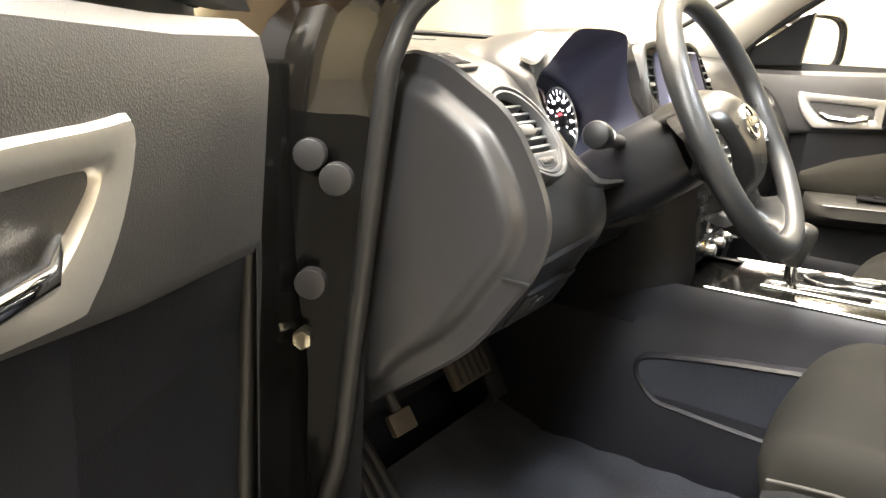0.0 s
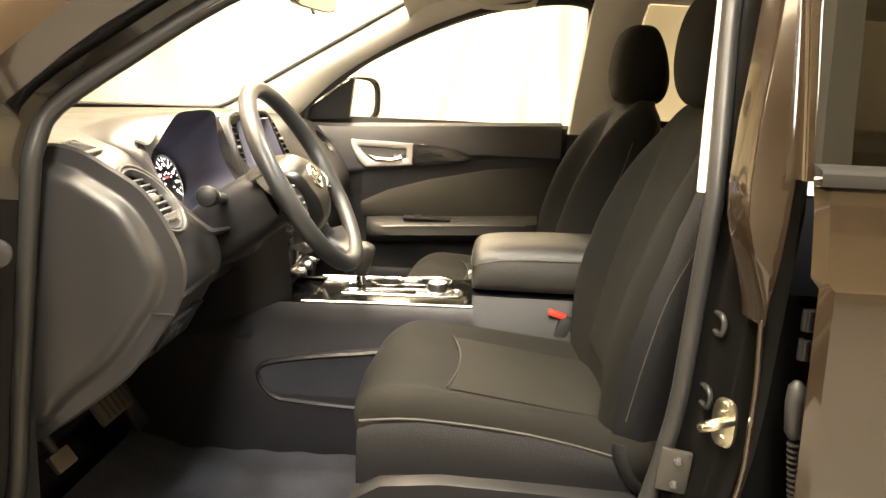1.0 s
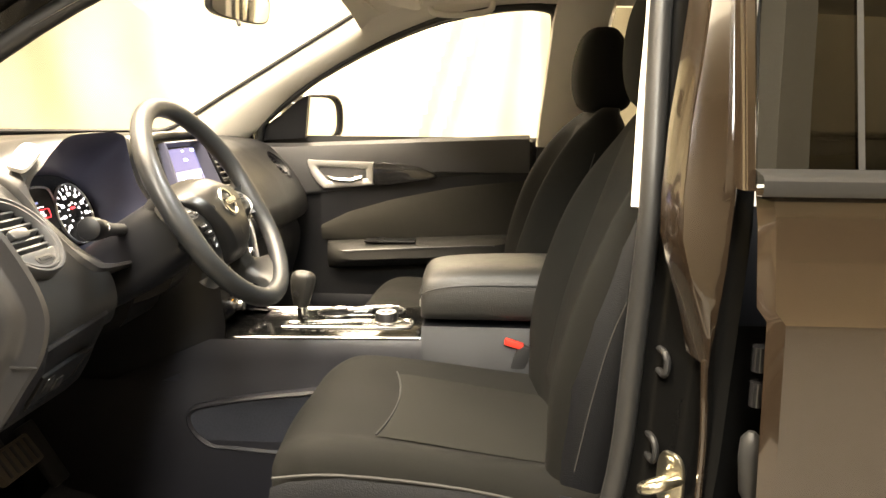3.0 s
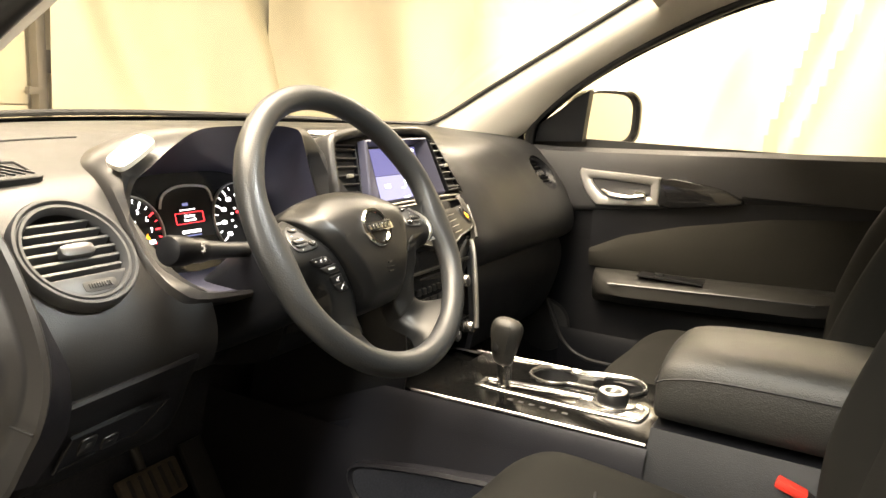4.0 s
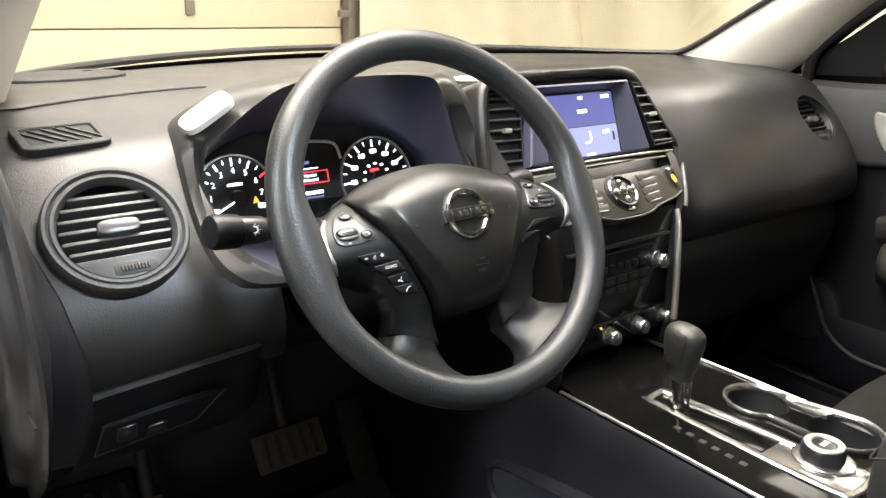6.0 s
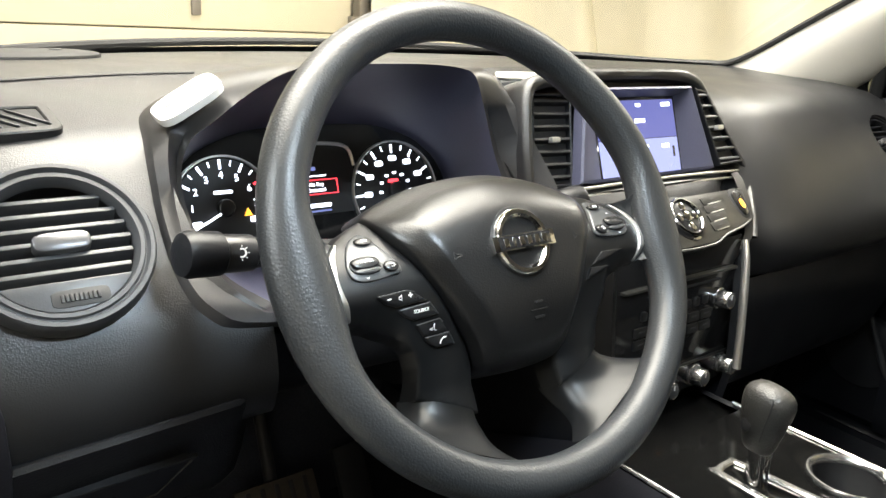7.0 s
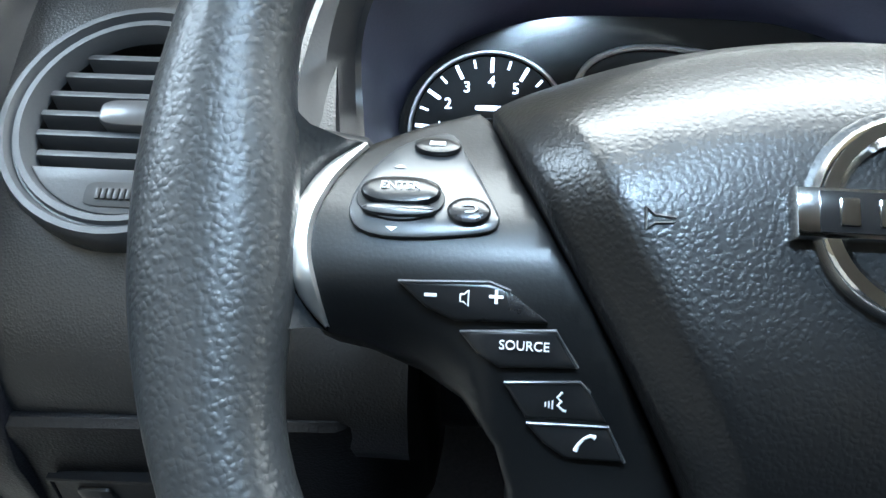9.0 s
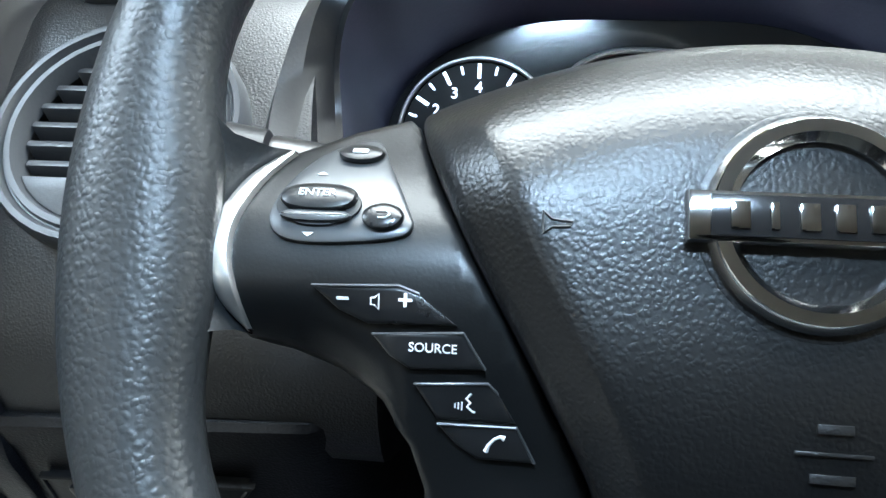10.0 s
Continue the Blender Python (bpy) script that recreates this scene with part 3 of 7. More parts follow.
# rear: bulkhead that closes the cabin, quarter glass and rear doors
part("tail", loft([[(-0.85, -2.7, 0.4), (0.85, -2.7, 0.4)], [(-0.85, -2.745, 1.1), (0.85, -2.745, 1.1)]]), LOWER, car)
for sign in (-1, 1):
    side = thing("rear_door", (sign * 0.93, -1.4, 0.45), "closed glossy black rear door of the car", "car door", "car doors")
    rows = []
    for z, x in ((0.46, 0.93), (0.6, 0.955), (0.80, 0.958), (0.855, 0.962), (0.872, 0.970), (1.118, 0.974), (1.128, 0.964), (1.20, 0.950), (1.232, 0.937)):
        y0 = -0.868 if z > 1.12 else -0.874 - 0.03 * (1.12 - z)
        rows.append([(sign * (x - 0.03), y0 - 0.014, z), (sign * (x - 0.012), y0 + 0.004, z), (sign * x, y0 - 0.008, z), (sign * x, -1.3, z), (sign * (x - 0.01), -1.9, z), (sign * (x - 0.03), -2.7, z)])
    part("door_skin", loft(rows), PAINT, side, "glossy black rear door skin")
    part("waist_strip", loft([[(sign * x, y, z) for x, z in ((0.925, 1.226), (0.948, 1.227), (0.951, 1.231), (0.951, 1.241), (0.947, 1.245), (0.925, 1.25))] for y in (-0.862, -1.5, -2.7)]), RUBBER, side, "black waist moulding")
    part("window_frame", loft([[(sign * (x - 0.30 * (z - 1.23) * 0.8), y, z) for x, y in ((0.895, -0.853), (0.922, -0.854), (0.926, -0.857), (0.926, -0.864), (0.922, -0.867), (0.895, -0.868))] for z in (1.23, 1.40, 1.62)]), PAINT, side)
    pane = part("window", loft([[(sign * 0.915, -0.868, 1.235), (sign * 0.915, -1.7, 1.235), (sign * 0.905, -2.6, 1.28)], [(sign * 0.80, -0.886, 1.62), (sign * 0.80, -1.7, 1.61), (sign * 0.79, -2.4, 1.55)]]), TINTED if sign < 0 else SMOKED, side, "tinted side window" if sign < 0 else "")
    pane.visible_shadow = False
    # thin dark upright strip on the pane
    part("window_strip", loft([[(sign * (0.918 - 0.30 * (z - 1.235)), y - 0.03 * (z - 1.235), z) for y in (-0.958, -0.9595, -0.9625, -0.964)] for z in (1.244, 1.40, 1.61)]), RUBBER, side)
    part("inner_panel", loft([[(sign * 0.80, y, 0.45), (sign * 0.80, y, 0.8), (sign * 0.82, y, 1.18), (sign * 0.90, y, 1.225)] for y in (-0.98, -1.5, -2.7)]), LOWER, side)
# pillar applique behind the driver's opening, tapering to a point below the waist
rows = []
for z, x, ya, yb in ((1.64, 0.800, -0.850, -0.902), (1.55, 0.822, -0.846, -0.894), (1.46, 0.845, -0.837, -0.884), (1.36, 0.868, -0.823, -0.874), (1.29, 0.885, -0.811, -0.866), (1.22, 0.899, -0.804, -0.859), (1.18, 0.905, -0.804, -0.855), (1.15, 0.906, -0.812, -0.853), (1.12, 0.906, -0.822, -0.850), (1.085, 0.905, -0.832, -0.846), (1.055, 0.902, -0.8385, -0.8425)):
    m = 0.5 * (ya + yb)
    rows.append([(-(x - 0.05), ya + 0.006, z), (-(x - 0.006), ya, z), (-x, ya - 0.004 if yb < ya - 0.012 else m, z), (-(x + 0.003), m, z), (-(x + 0.001), yb + 0.004 if yb < ya - 0.012 else m, z), (-(x - 0.006), yb, z), (-(x - 0.05), yb - 0.002, z)])
part("pillar_cover", loft(rows), PAINT, car, "glossy dark centre pillar cover")
# flange edge running down from the cover, and a near-black sheet for the hinge gap's shade behind it
edge = rounded([(-0.898, -0.838, 1.06), (-0.898, -0.842, 0.985), (-0.898, -0.8415, 0.92), (-0.898, -0.839, 0.86), (-0.898, -0.825, 0.79), (-0.898, -0.80, 0.73), (-0.898, -0.76, 0.66)], 4, False)
part("pillar_flange", tube(edge, 0.0035, 8), PAINT, car)
part("hinge_gap", loft([[(-0.896, y0, z), (-0.84, y0 - 0.03, z), (-0.84, -0.96, z)] for z, y0 in ((1.08, -0.84), (0.98, -0.844), (0.86, -0.841), (0.79, -0.828), (0.66, -0.77), (0.52, -0.70))]), DIMBLACK, car)
# unseen tailgate that closes the rear, its dark glass added to keep light out
part("tailgate_glass", loft([[(x, -2.74, 1.1), (x * 0.9, -2.62, 1.60)] for x in (-0.85, -0.4, 0, 0.4, 0.85)]), TINTED, car, "unseen dark tailgate glass that keeps light out")

# ---- dashboard ----
dash = thing("dashboard", (0, 0.2, 0.9), "dark grey moulded plastic dashboard", "dashboard")


def dash_profile(x):
    w = 0.735 - 0.56 * x * x
    seam = 0.275 - 0.11 * min(abs(x + 0.4) / 0.3, 1) ** 2 if x < 0 else 0.25
    top = [(w, 1.20), (w - 0.02, 1.226), (0.5 * (w + seam), 1.234), (seam, 1.228)]
    front = [(0.115, 1.206), (0.072, 1.190), (0.038, 1.161), (-0.006, 1.113), (-0.040, 1.068), (-0.056, 1.025), (-0.052, 0.990), (-0.028, 0.964)]
    mid = math.exp(-((x - 0.02) / 0.17) ** 4)
    front = [(y + 0.085 * mid, z) for y, z in front]
    if x > 0.2:
        k = min((x - 0.2) / 0.1, 1)
        front = [(y - 0.012 * k * (0 < i < 7), z + 0.01 * k * (i < 4)) for i, (y, z) in enumerate(front)]
    low = [(0.08, 0.935), (0.30, 0.95)]
    if -0.506 < x < -0.29:
        # open recess round the steering column
        front = [(y if z > 1.05 else 0.10 + 0.5 * (1.05 - z), z) for y, z in front]
        low[0] = (0.16, 0.935)
    return [Vector((x, y, z)) for y, z in top + front + low]


stations = sorted([-0.738 + 1.476 * i / 60 for i in range(61)] + [-0.5075, -0.5055, -0.2915, -0.2885])
body = part("main_panel", loft([rounded(dash_profile(x), 3, False) for x in stations], closed=True, ends=True), DASH, dash, "grained dark grey main panel")
VENT_N = Vector((0, -0.74, 0.67))
for sign in (-1, 1):
    o = Vector((-0.653, 0.001, 1.129)) if sign < 0 else Vector((0.664, 0.006, 1.132))
    m = plane_frame(o, (1, 0, 0), VENT_N) @ Matrix.Scale(1.02 if sign < 0 else 0.9, 4)
    cut(body, slab(oval(0, 0, 0.0585, 0.0585, 48), m, -0.05, 0.06, 0))
    # the right vent takes darker LOWER plastic, its shade put into the colour
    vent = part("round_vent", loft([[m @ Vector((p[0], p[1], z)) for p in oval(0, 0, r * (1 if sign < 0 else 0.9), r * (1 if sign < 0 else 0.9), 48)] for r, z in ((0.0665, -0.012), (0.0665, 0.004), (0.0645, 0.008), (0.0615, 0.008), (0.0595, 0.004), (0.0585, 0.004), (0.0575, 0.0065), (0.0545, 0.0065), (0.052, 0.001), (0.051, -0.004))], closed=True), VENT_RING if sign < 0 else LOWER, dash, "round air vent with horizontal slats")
    part("bowl", loft([[m @ Vector((p[0], p[1], z)) for p in oval(0, 0, r, r, 40)] for r, z in ((0.0535, 0.0), (0.053, -0.045), (0.0, -0.045))], closed=True), DARK, vent)
    chin = [Vector((0.0525 * math.cos(a), 0.0525 * math.sin(a))) for a in [math.radians(d) for d in range(213, 328, 6)]]
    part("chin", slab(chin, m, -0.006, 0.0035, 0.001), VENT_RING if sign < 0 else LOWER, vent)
    part("thumbwheel_slot", slab(oval(0.006, -0.0425, 0.0195, 0.0066, 24, 5), m, 0.002, 0.0042, 0.0005), DARK, vent)
    wheelbm = bmesh.new()
    for k in range(9):
        box(-0.0065 + 0.0030 * k, -0.0425, 0.0046, 0.0022, 0.0058, 0.0016, 0.0005, m, wheelbm)
    part("thumbwheel", wheelbm, BUTTON, vent)
    for k in range(6):
        v = -0.021 + 0.0115 * k
        half = math.sqrt(max(0.0515 ** 2 - v * v, 0)) - 0.001
        tilt = m @ Matrix.Translation((0, v, -0.008)) @ Matrix.Rotation(radians(-14), 4, "X")
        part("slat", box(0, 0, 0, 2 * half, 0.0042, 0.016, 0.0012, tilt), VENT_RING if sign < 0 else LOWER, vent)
    part("tab", slab(oval(0.002, 0.002, 0.0195, 0.0078, 32, 3.6), m, -0.004, 0.006, 0.0025), TAB, vent, "satin grey vent tab")

# side demister on the driver's side
dm = plane_frame((-0.672, 0.103, 1.2065), (0.97, 0.12, 0), (0.02, -0.30, 0.95))
demister = part("demister", ring(oval(0, 0, 0.044, 0.027, 36, 7), 0.009, dm, -0.006, 0.0030, 0.0012), DASH, dash, "small demister grille")
part("well", slab(oval(0, 0, 0.036, 0.019, 36, 7), dm, -0.003, 0.0008, 0), DARK, demister)
for k in range(5):
    part("blade", box(0, 0, 0, 0.0016, 0.041, 0.003, 0.0005, dm @ Matrix.Translation((-0.026 + 0.0125 * k, 0, 0.0015)) @ Matrix.Rotation(radians(42), 4, "Z")), VENT_RING, demister)
spk = plane_frame((-0.60, 0.415, 1.2335), (1, 0.3, 0), (0, -0.02, 1))
part("speaker_grille", slab(oval(0, 0, 0.085, 0.05, 36, 2.6), spk, -0.002, 0.005, 0.002), DARK, dash, "dark speaker grille on the dashboard top")
part("sensor", slab(oval(0, 0, 0.008, 0.006, 16), plane_frame((-0.56, 0.45, 1.237), (1, 0, 0), (0, 0, 1)), 0, 0.004, 0.002), BUTTON, dash)
seam_path = [Vector((x, dash_profile(x)[3].y - 0.001, dash_profile(x)[3].z + 0.0006)) for x in [-0.735 + 0.02 * i for i in range(15)]]
part("top_seam", tube(seam_path, 0.0016, 6), DARK, dash)

# end cap
CAP = [(0.108, 1.216), (0.06, 1.212), (0.014, 1.189), (-0.034, 1.157), (-0.072, 1.10), (-0.089, 1.055), (-0.087, 1.02), (-0.074, 0.985), (-0.054, 0.955), (-0.006, 0.887), (0.06, 0.831), (0.115, 0.79), (0.150, 0.77), (0.155, 0.84), (0.140, 0.95), (0.125, 1.08), (0.116, 1.18)]
cap_pts = [Vector((p[0], p[1])) for p in rounded([Vector((a, b, 0)) for a, b in CAP], 3)]
M_LEFT = Matrix(((0, 0, -1, 0), (1, 0, 0, 0), (0, 1, 0, 0), (0, 0, 0, 1)))


def cap_in(d):
    """The outline moved inwards, but for its front edge."""
    out = []
    for p, q in zip(cap_pts, inset(cap_pts, d)):
        k = min(max((p.x - 0.07) / 0.045, 0), 1)
        out.append(Vector((q.x + (p.x - q.x) * k, q.y)))
    return out


rows = [(cap_in(0.085), 0.722), (cap_in(0.050), 0.729), (cap_in(0.020), 0.736), (cap_in(0.005), 0.742), (cap_pts, 0.747), (cap_in( 0.004), 0.751), (cap_in( 0.024), 0.7525), (cap_in( 0.027), 0.753), (cap_in( 0.031), 0.756), (cap_in( 0.036), 0.762), (cap_in( 0.041), 0.7665), (cap_in( 0.047), 0.769), (cap_in( 0.054), 0.770)]
part("end_panel", loft([[M_LEFT @ Vector((p[0], p[1], z)) for p in r] for r, z in rows], closed=True, ends=True), ENDCAP, dash, "dashboard end cover with a raised face")
def cap_y(z):
    """The rear edge of the end cover at a height."""
    return float(np.interp(z, [p[1] for p in CAP[9:0:-1]], [p[0] for p in CAP[9:0:-1]]))


wrap = []
for z, xb in ((1.178, -0.7465), (1.165, -0.744), (1.12, -0.728), (1.08, -0.715), (1.03, -0.706), (0.99, -0.705), (0.96, -0.707), (0.93, -0.712), (0.90, -0.718)):
    y0 = float(np.interp(z, (0.893, 0.94, 0.964, 0.990, 1.025, 1.068, 1.113, 1.161, 1.190), (-0.006, -0.036, -0.050, -0.055, -0.057, -0.041, -0.007, 0.037, 0.071)))
    wrap.append([Vector((xb, y0 + 0.01, z)), Vector((xb - 0.0005, y0 - 0.003, z)), Vector((xb - 0.003, y0 - 0.006, z))] + [Vector((xb - 0.003 + (-0.746 - xb + 0.003) * k / 5, y0 - 0.006 + (cap_y(z) + 0.004 - y0 + 0.006) * (k / 5) ** 1.5, z)) for k in range(1, 6)])
part("end_wrap", loft([rounded(r, 2, False) for r in wrap]), CONSOLE, dash, "dark rounded edge of the end cover")
part("end_notch", box(-0.7575, -0.058, 0.983, 0.003, 0.035, 0.0025, 0.0005), DARK, dash)

# lower knee panel with a switch tray
knee = []
for i in range(13):
    x = -0.722 + 0.216 * i / 12
    d = 0.012 * (i / 12)
    back = 0.05 * max(0, (i - 10) / 2) ** 2
    knee.append([Vector((x, y + (back if y < 0.2 else 0), z + d * (z > 0.9))) for y, z in ((-0.044, 0.991), (-0.054, 0.9905), (-0.0575, 0.9875), (-0.0570, 0.979), (-0.036, 0.940), (-0.006, 0.893), (0.045, 0.855), (0.10, 0.835), (0.25, 0.83), (0.25, 0.95))])
part("knee_panel", loft([rounded(r, 2, False) for r in knee], closed=True, ends=True), KNEE, dash, "lower knee panel")
part("column_cover", loft([rounded([(x, 0.10 if x < -0.3 else 0.0, 0.975), (x, 0.11 if x < -0.3 else 0.02, 0.955), (x, 0.13 if x < -0.3 else 0.05, 0.90), (x, 0.17, 0.865), (x, 0.25, 0.86)], 3, False) for x in (-0.504, -0.42, -0.302, -0.298, -0.16)]), LOWER, dash, "dark panel under the column")
tm = plane_frame((-0.645, -0.0345, 0.930), (1, 0.05, 0.06), (0, -0.86, -0.48))
tray = part("switch_tray", ring([Vector(p) for p in ((-0.062, -0.026), (0.042, -0.018), (0.071, 0.027), (-0.053, 0.023))], 0.003, tm, -0.002, 0.002, 0.0008), LOWER, dash)
part("tray_face", slab([Vector(p) for p in ((-0.059, -0.023), (0.040, -0.0155), (0.066, 0.0245), (-0.050, 0.0205))], tm, -0.006, 0.0008, 0), LOWER, tray)
part("switch", slab(oval(-0.030, 0.002, 0.010, 0.013, 20, 6), tm, 0, 0.003, 0.001), BUTTON, tray)
part("mark", slab(oval(-0.030, 0.004, 0.003, 0.003, 12, 4), tm, 0.003, 0.0033, 0), GREYPAD, tray)
part("switch", slab(oval(0.0, -0.008, 0.010, 0.010, 20, 6), tm, 0, 0.003, 0.001), BUTTON, tray)
part("mark", slab(oval(0.0, -0.006, 0.004, 0.001, 12, 4), tm, 0.003, 0.0033, 0), GREYPAD, tray)

# instrument hood
OPEN_L = [(0, 0.040, 1.258), (0.07, 0.040, 1.254), (0.115, 0.040, 1.234), (0.149, 0.042, 1.209), (0.168, 0.045, 1.194), (0.1765, 0.046, 1.168), (0.175, 0.040, 1.135), (0.165, 0.010, 1.095), (0.14, -0.018, 1.072), (0.10, -0.033, 1.055), (0, -0.040, 1.047)]
OPEN_R = [(0, 0.040, 1.258), (0.07, 0.041, 1.258), (0.115, 0.043, 1.254), (0.135, 0.045, 1.246), (0.148, 0.047, 1.222), (0.160, 0.047, 1.190), (0.170, 0.042, 1.155), (0.174, 0.020, 1.115), (0.155, -0.012, 1.080), (0.10, -0.033, 1.055), (0, -0.040, 1.047)]
GAUGE = [(0, 0, 1.184), (0.07, 0, 1.182), (0.12, 0, 1.168), (0.145, 0, 1.152), (0.160, 0, 1.135), (0.168, 0, 1.115), (0.165, 0, 1.098), (0.155, 0, 1.080), (0.135, 0, 1.066), (0.10, 0, 1.055), (0, 0, 1.045)]
OUTER_L = [(0, 0.20, 1.233), (0.09, 0.185, 1.232), (0.15, 0.148, 1.222), (0.189, 0.112, 1.207), (0.200, 0.068, 1.189), (0.2055, 0.035, 1.160), (0.208, 0.007, 1.129), (0.205, -0.020, 1.096), (0.190, -0.040, 1.069), (0.15, -0.046, 1.053), (0, -0.050, 1.045)]
OUTER_R = [(0, 0.20, 1.233), (0.09, 0.185, 1.234), (0.15, 0.140, 1.238), (0.182, 0.082, 1.240), (0.203, 0.062, 1.212), (0.217, 0.046, 1.182), (0.227, 0.025, 1.152), (0.231, -0.005, 1.115), (0.205, -0.035, 1.075), (0.15, -0.046, 1.053), (0, -0.050, 1.045)]


def around(right, left):
    pts = [Vector(p) for p in right] + [Vector((-x, y, z)) for x, y, z in left[-2:0:-1]]
    return [p + Vector((-0.37, 0, 0)) for p in rounded(pts, 4)]


face = [Vector((p.x, 0.132 + 0.30 * (p.z - 1.11), p.z)) for p in around(GAUGE, GAUGE)]
o_ring = around(OUTER_R, OUTER_L)
i_ring = around(OPEN_R, OPEN_L)
lip = [a.lerp(b, 0.12) + Vector((0, 0.004 if b.z < 1.2 else 0.0, 0.003)) for a, b in zip(i_ring, o_ring)]
hole = [[p + Vector((0, -0.12, 0.05)) for p in i_ring], [p + Vector((0, -0.004, 0.0)) for p in i_ring], [p + Vector((0, 0.004, 0)) for p in face], [p + Vector((0, 0.05, 0)) for p in face]]
centre = [sum(r, Vector()) / len(r) for r in hole]
cut(body, loft([[c + (p - c) * 1.06 for p in r] for r, c in zip(hole, centre)], closed=True, ends=True))
part("cluster_bezel", loft([[p + Vector((0, 0.03, -0.012)) for p in o_ring], o_ring, [a.lerp(b, 0.12) + Vector((0, -0.006, 0.006)) for a, b in zip(o_ring, i_ring)], [a.lerp(b, 0.5) + Vector((0, -0.007, 0.008)) for a, b in zip(o_ring, i_ring)], lip, i_ring], closed=True), ENDCAP, dash, "smooth raised cluster surround")
part("hood_lining", loft([i_ring, [a.lerp(b, 0.5) + Vector((0, 0, 0.006 if a.z > 1.15 else 0)) for a, b in zip(i_ring, face)], face], closed=True), HOODIN, dash, "dark lining of the cluster hood")
lc = plane_frame((-0.537, 0.054, 1.2285), (0.80, 0.02, 0.44), (-0.48, -0.35, 0.80))
card = part("label_card", slab(oval(0, 0, 0.031, 0.0150, 32, 4), lc, -0.006, 0.0015, 0.0008), WHITE, dash, "white sticker on the cluster surround")
for u, v, w in ((-0.004, 0.007, 0.034), (-0.002, 0.002, 0.040), (-0.006, -0.003, 0.030), (-0.003, -0.008, 0.036)):
    part("print_bar", box(u, v, 0.0016, w, 0.0016, 0.0003, 0, lc), GREYPAD, card)

# instruments
cluster = thing("instrument_cluster", (-0.37, 0.132, 1.11), "lit instrument cluster with two round gauges", "gauges")
GN = Vector((0, -0.958, 0.287))
gm = plane_frame((-0.37, 0.1325, 1.11), (1, 0, 0), GN)
face_local = [gm.inverted() @ p for p in face]
part("face", slab([Vector((p.x, p.y)) for p in face_local], gm, -0.02, 0.0, 0), GLOSS, cluster, "gloss black gauge face")


def gauge(cx, cy, r, first, last, steps, numbered, inner):
    dial = part("dial", slab(oval(cx, cy, r, r, 40), gm, 0, 0.003, 0.001), DARK, cluster, "dark round gauge with white scale")
    part("dial_rim", ring(oval(cx, cy, r + 0.0035, r + 0.0035, 48), 0.0022, gm, 0, 0.006, 0.0007), SATIN, dial)
    for k in range(steps + 1):
        a = radians(first + (last - first) * k / steps)
        big = k % 2 == 0
        red = numbered and k > steps - 5
        t = gm @ Matrix.Translation((cx, cy, 0.0034)) @ Matrix.Rotation(a, 4, "Z")
        part("tick", box(r - (0.006 if big else 0.0045), 0, 0, 0.0095 if big else 0.0055, 0.0021 if big else 0.0013, 0.0006, 0, t), RED_LIT if red else LIT, dial)
        if big:
            p = gm @ Vector((cx + (r - 0.017) * math.cos(a), cy + (r - 0.017) * math.sin(a), 0.0036))
            if numbered and k // 2 in (1, 2, 3, 4, 5, 6, 7):
                lettering("numeral", str(k // 2), 0.010, gm @ Matrix.Translation((cx + (r - 0.017) * math.cos(a), cy + (r - 0.017) * math.sin(a), 0.0036)), LIT, dial)
            else:
                part("numeral", slab(oval(0, 0, 0.0052, 0.003, 10, 4), Matrix.Translation(p) @ gm.to_3x3().to_4x4(), 0, 0.0005, 0), LIT, dial)
        if inner and big:
            part("inner_tick", slab(oval(0, 0, 0.0024, 0.0015, 8, 4), gm @ Matrix.Translation((cx + 0.020 * math.cos(a), cy + 0.020 * math.sin(a), 0.0036)), 0, 0.0005, 0), LIT, dial)
    return dial


tach = gauge(-0.108, -0.002, 0.050, 205, -25, 16, True, False)
part("caption", slab(oval(-0.108, 0.014, 0.010, 0.0016, 12, 6), gm, 0.0032, 0.0037, 0), LIT, tach)
part("needle", box(0, 0, 0, 0.03, 0.002, 0.002, 0.0005, gm @ Matrix.Translation((-0.128, -0.014, 0.008)) @ Matrix.Rotation(radians(25), 4, "Z")), LIT, tach)
part("hub", slab(oval(-0.108, -0.002, 0.009, 0.009, 24), gm, 0.003, 0.011, 0.003), BUTTON, tach)
part("warning_lamp", slab([Vector(p) for p in ((-0.089, -0.012), (-0.080, -0.012), (-0.0845, -0.004))], gm, 0.0033, 0.0038, 0), AMBER, tach)
speedo = gauge(0.096, -0.002, 0.054, 215, -35, 16, False, True)
part("hub", slab(oval(0.096, -0.002, 0.010, 0.010, 24), gm, 0.003, 0.011, 0.003), BUTTON, speedo)
part("brake_lamp", slab(oval(0.094, 0.009, 0.007, 0.002, 16, 5), gm, 0.0034, 0.0039, 0), RED_LIT, speedo)
arch = [Vector(p) for p in ((-0.055, -0.02), (-0.055, 0.028), (-0.045, 0.046), (-0.02, 0.056), (0.015, 0.056), (0.038, 0.050), (0.044, 0.030), (0.042, -0.02))]
info = part("info_display", slab(arch, gm, 0, 0.002, 0), DARK, cluster, "dark trip display with blue bars")
archline = [gm @ Vector((p[0], p[1], 0.004)) for p in rounded([(p.x, p.y, 0) for p in arch[1:-1]], 4, False)]
part("arch_trim", tube(archline, 0.0021, 8), SATIN, info)
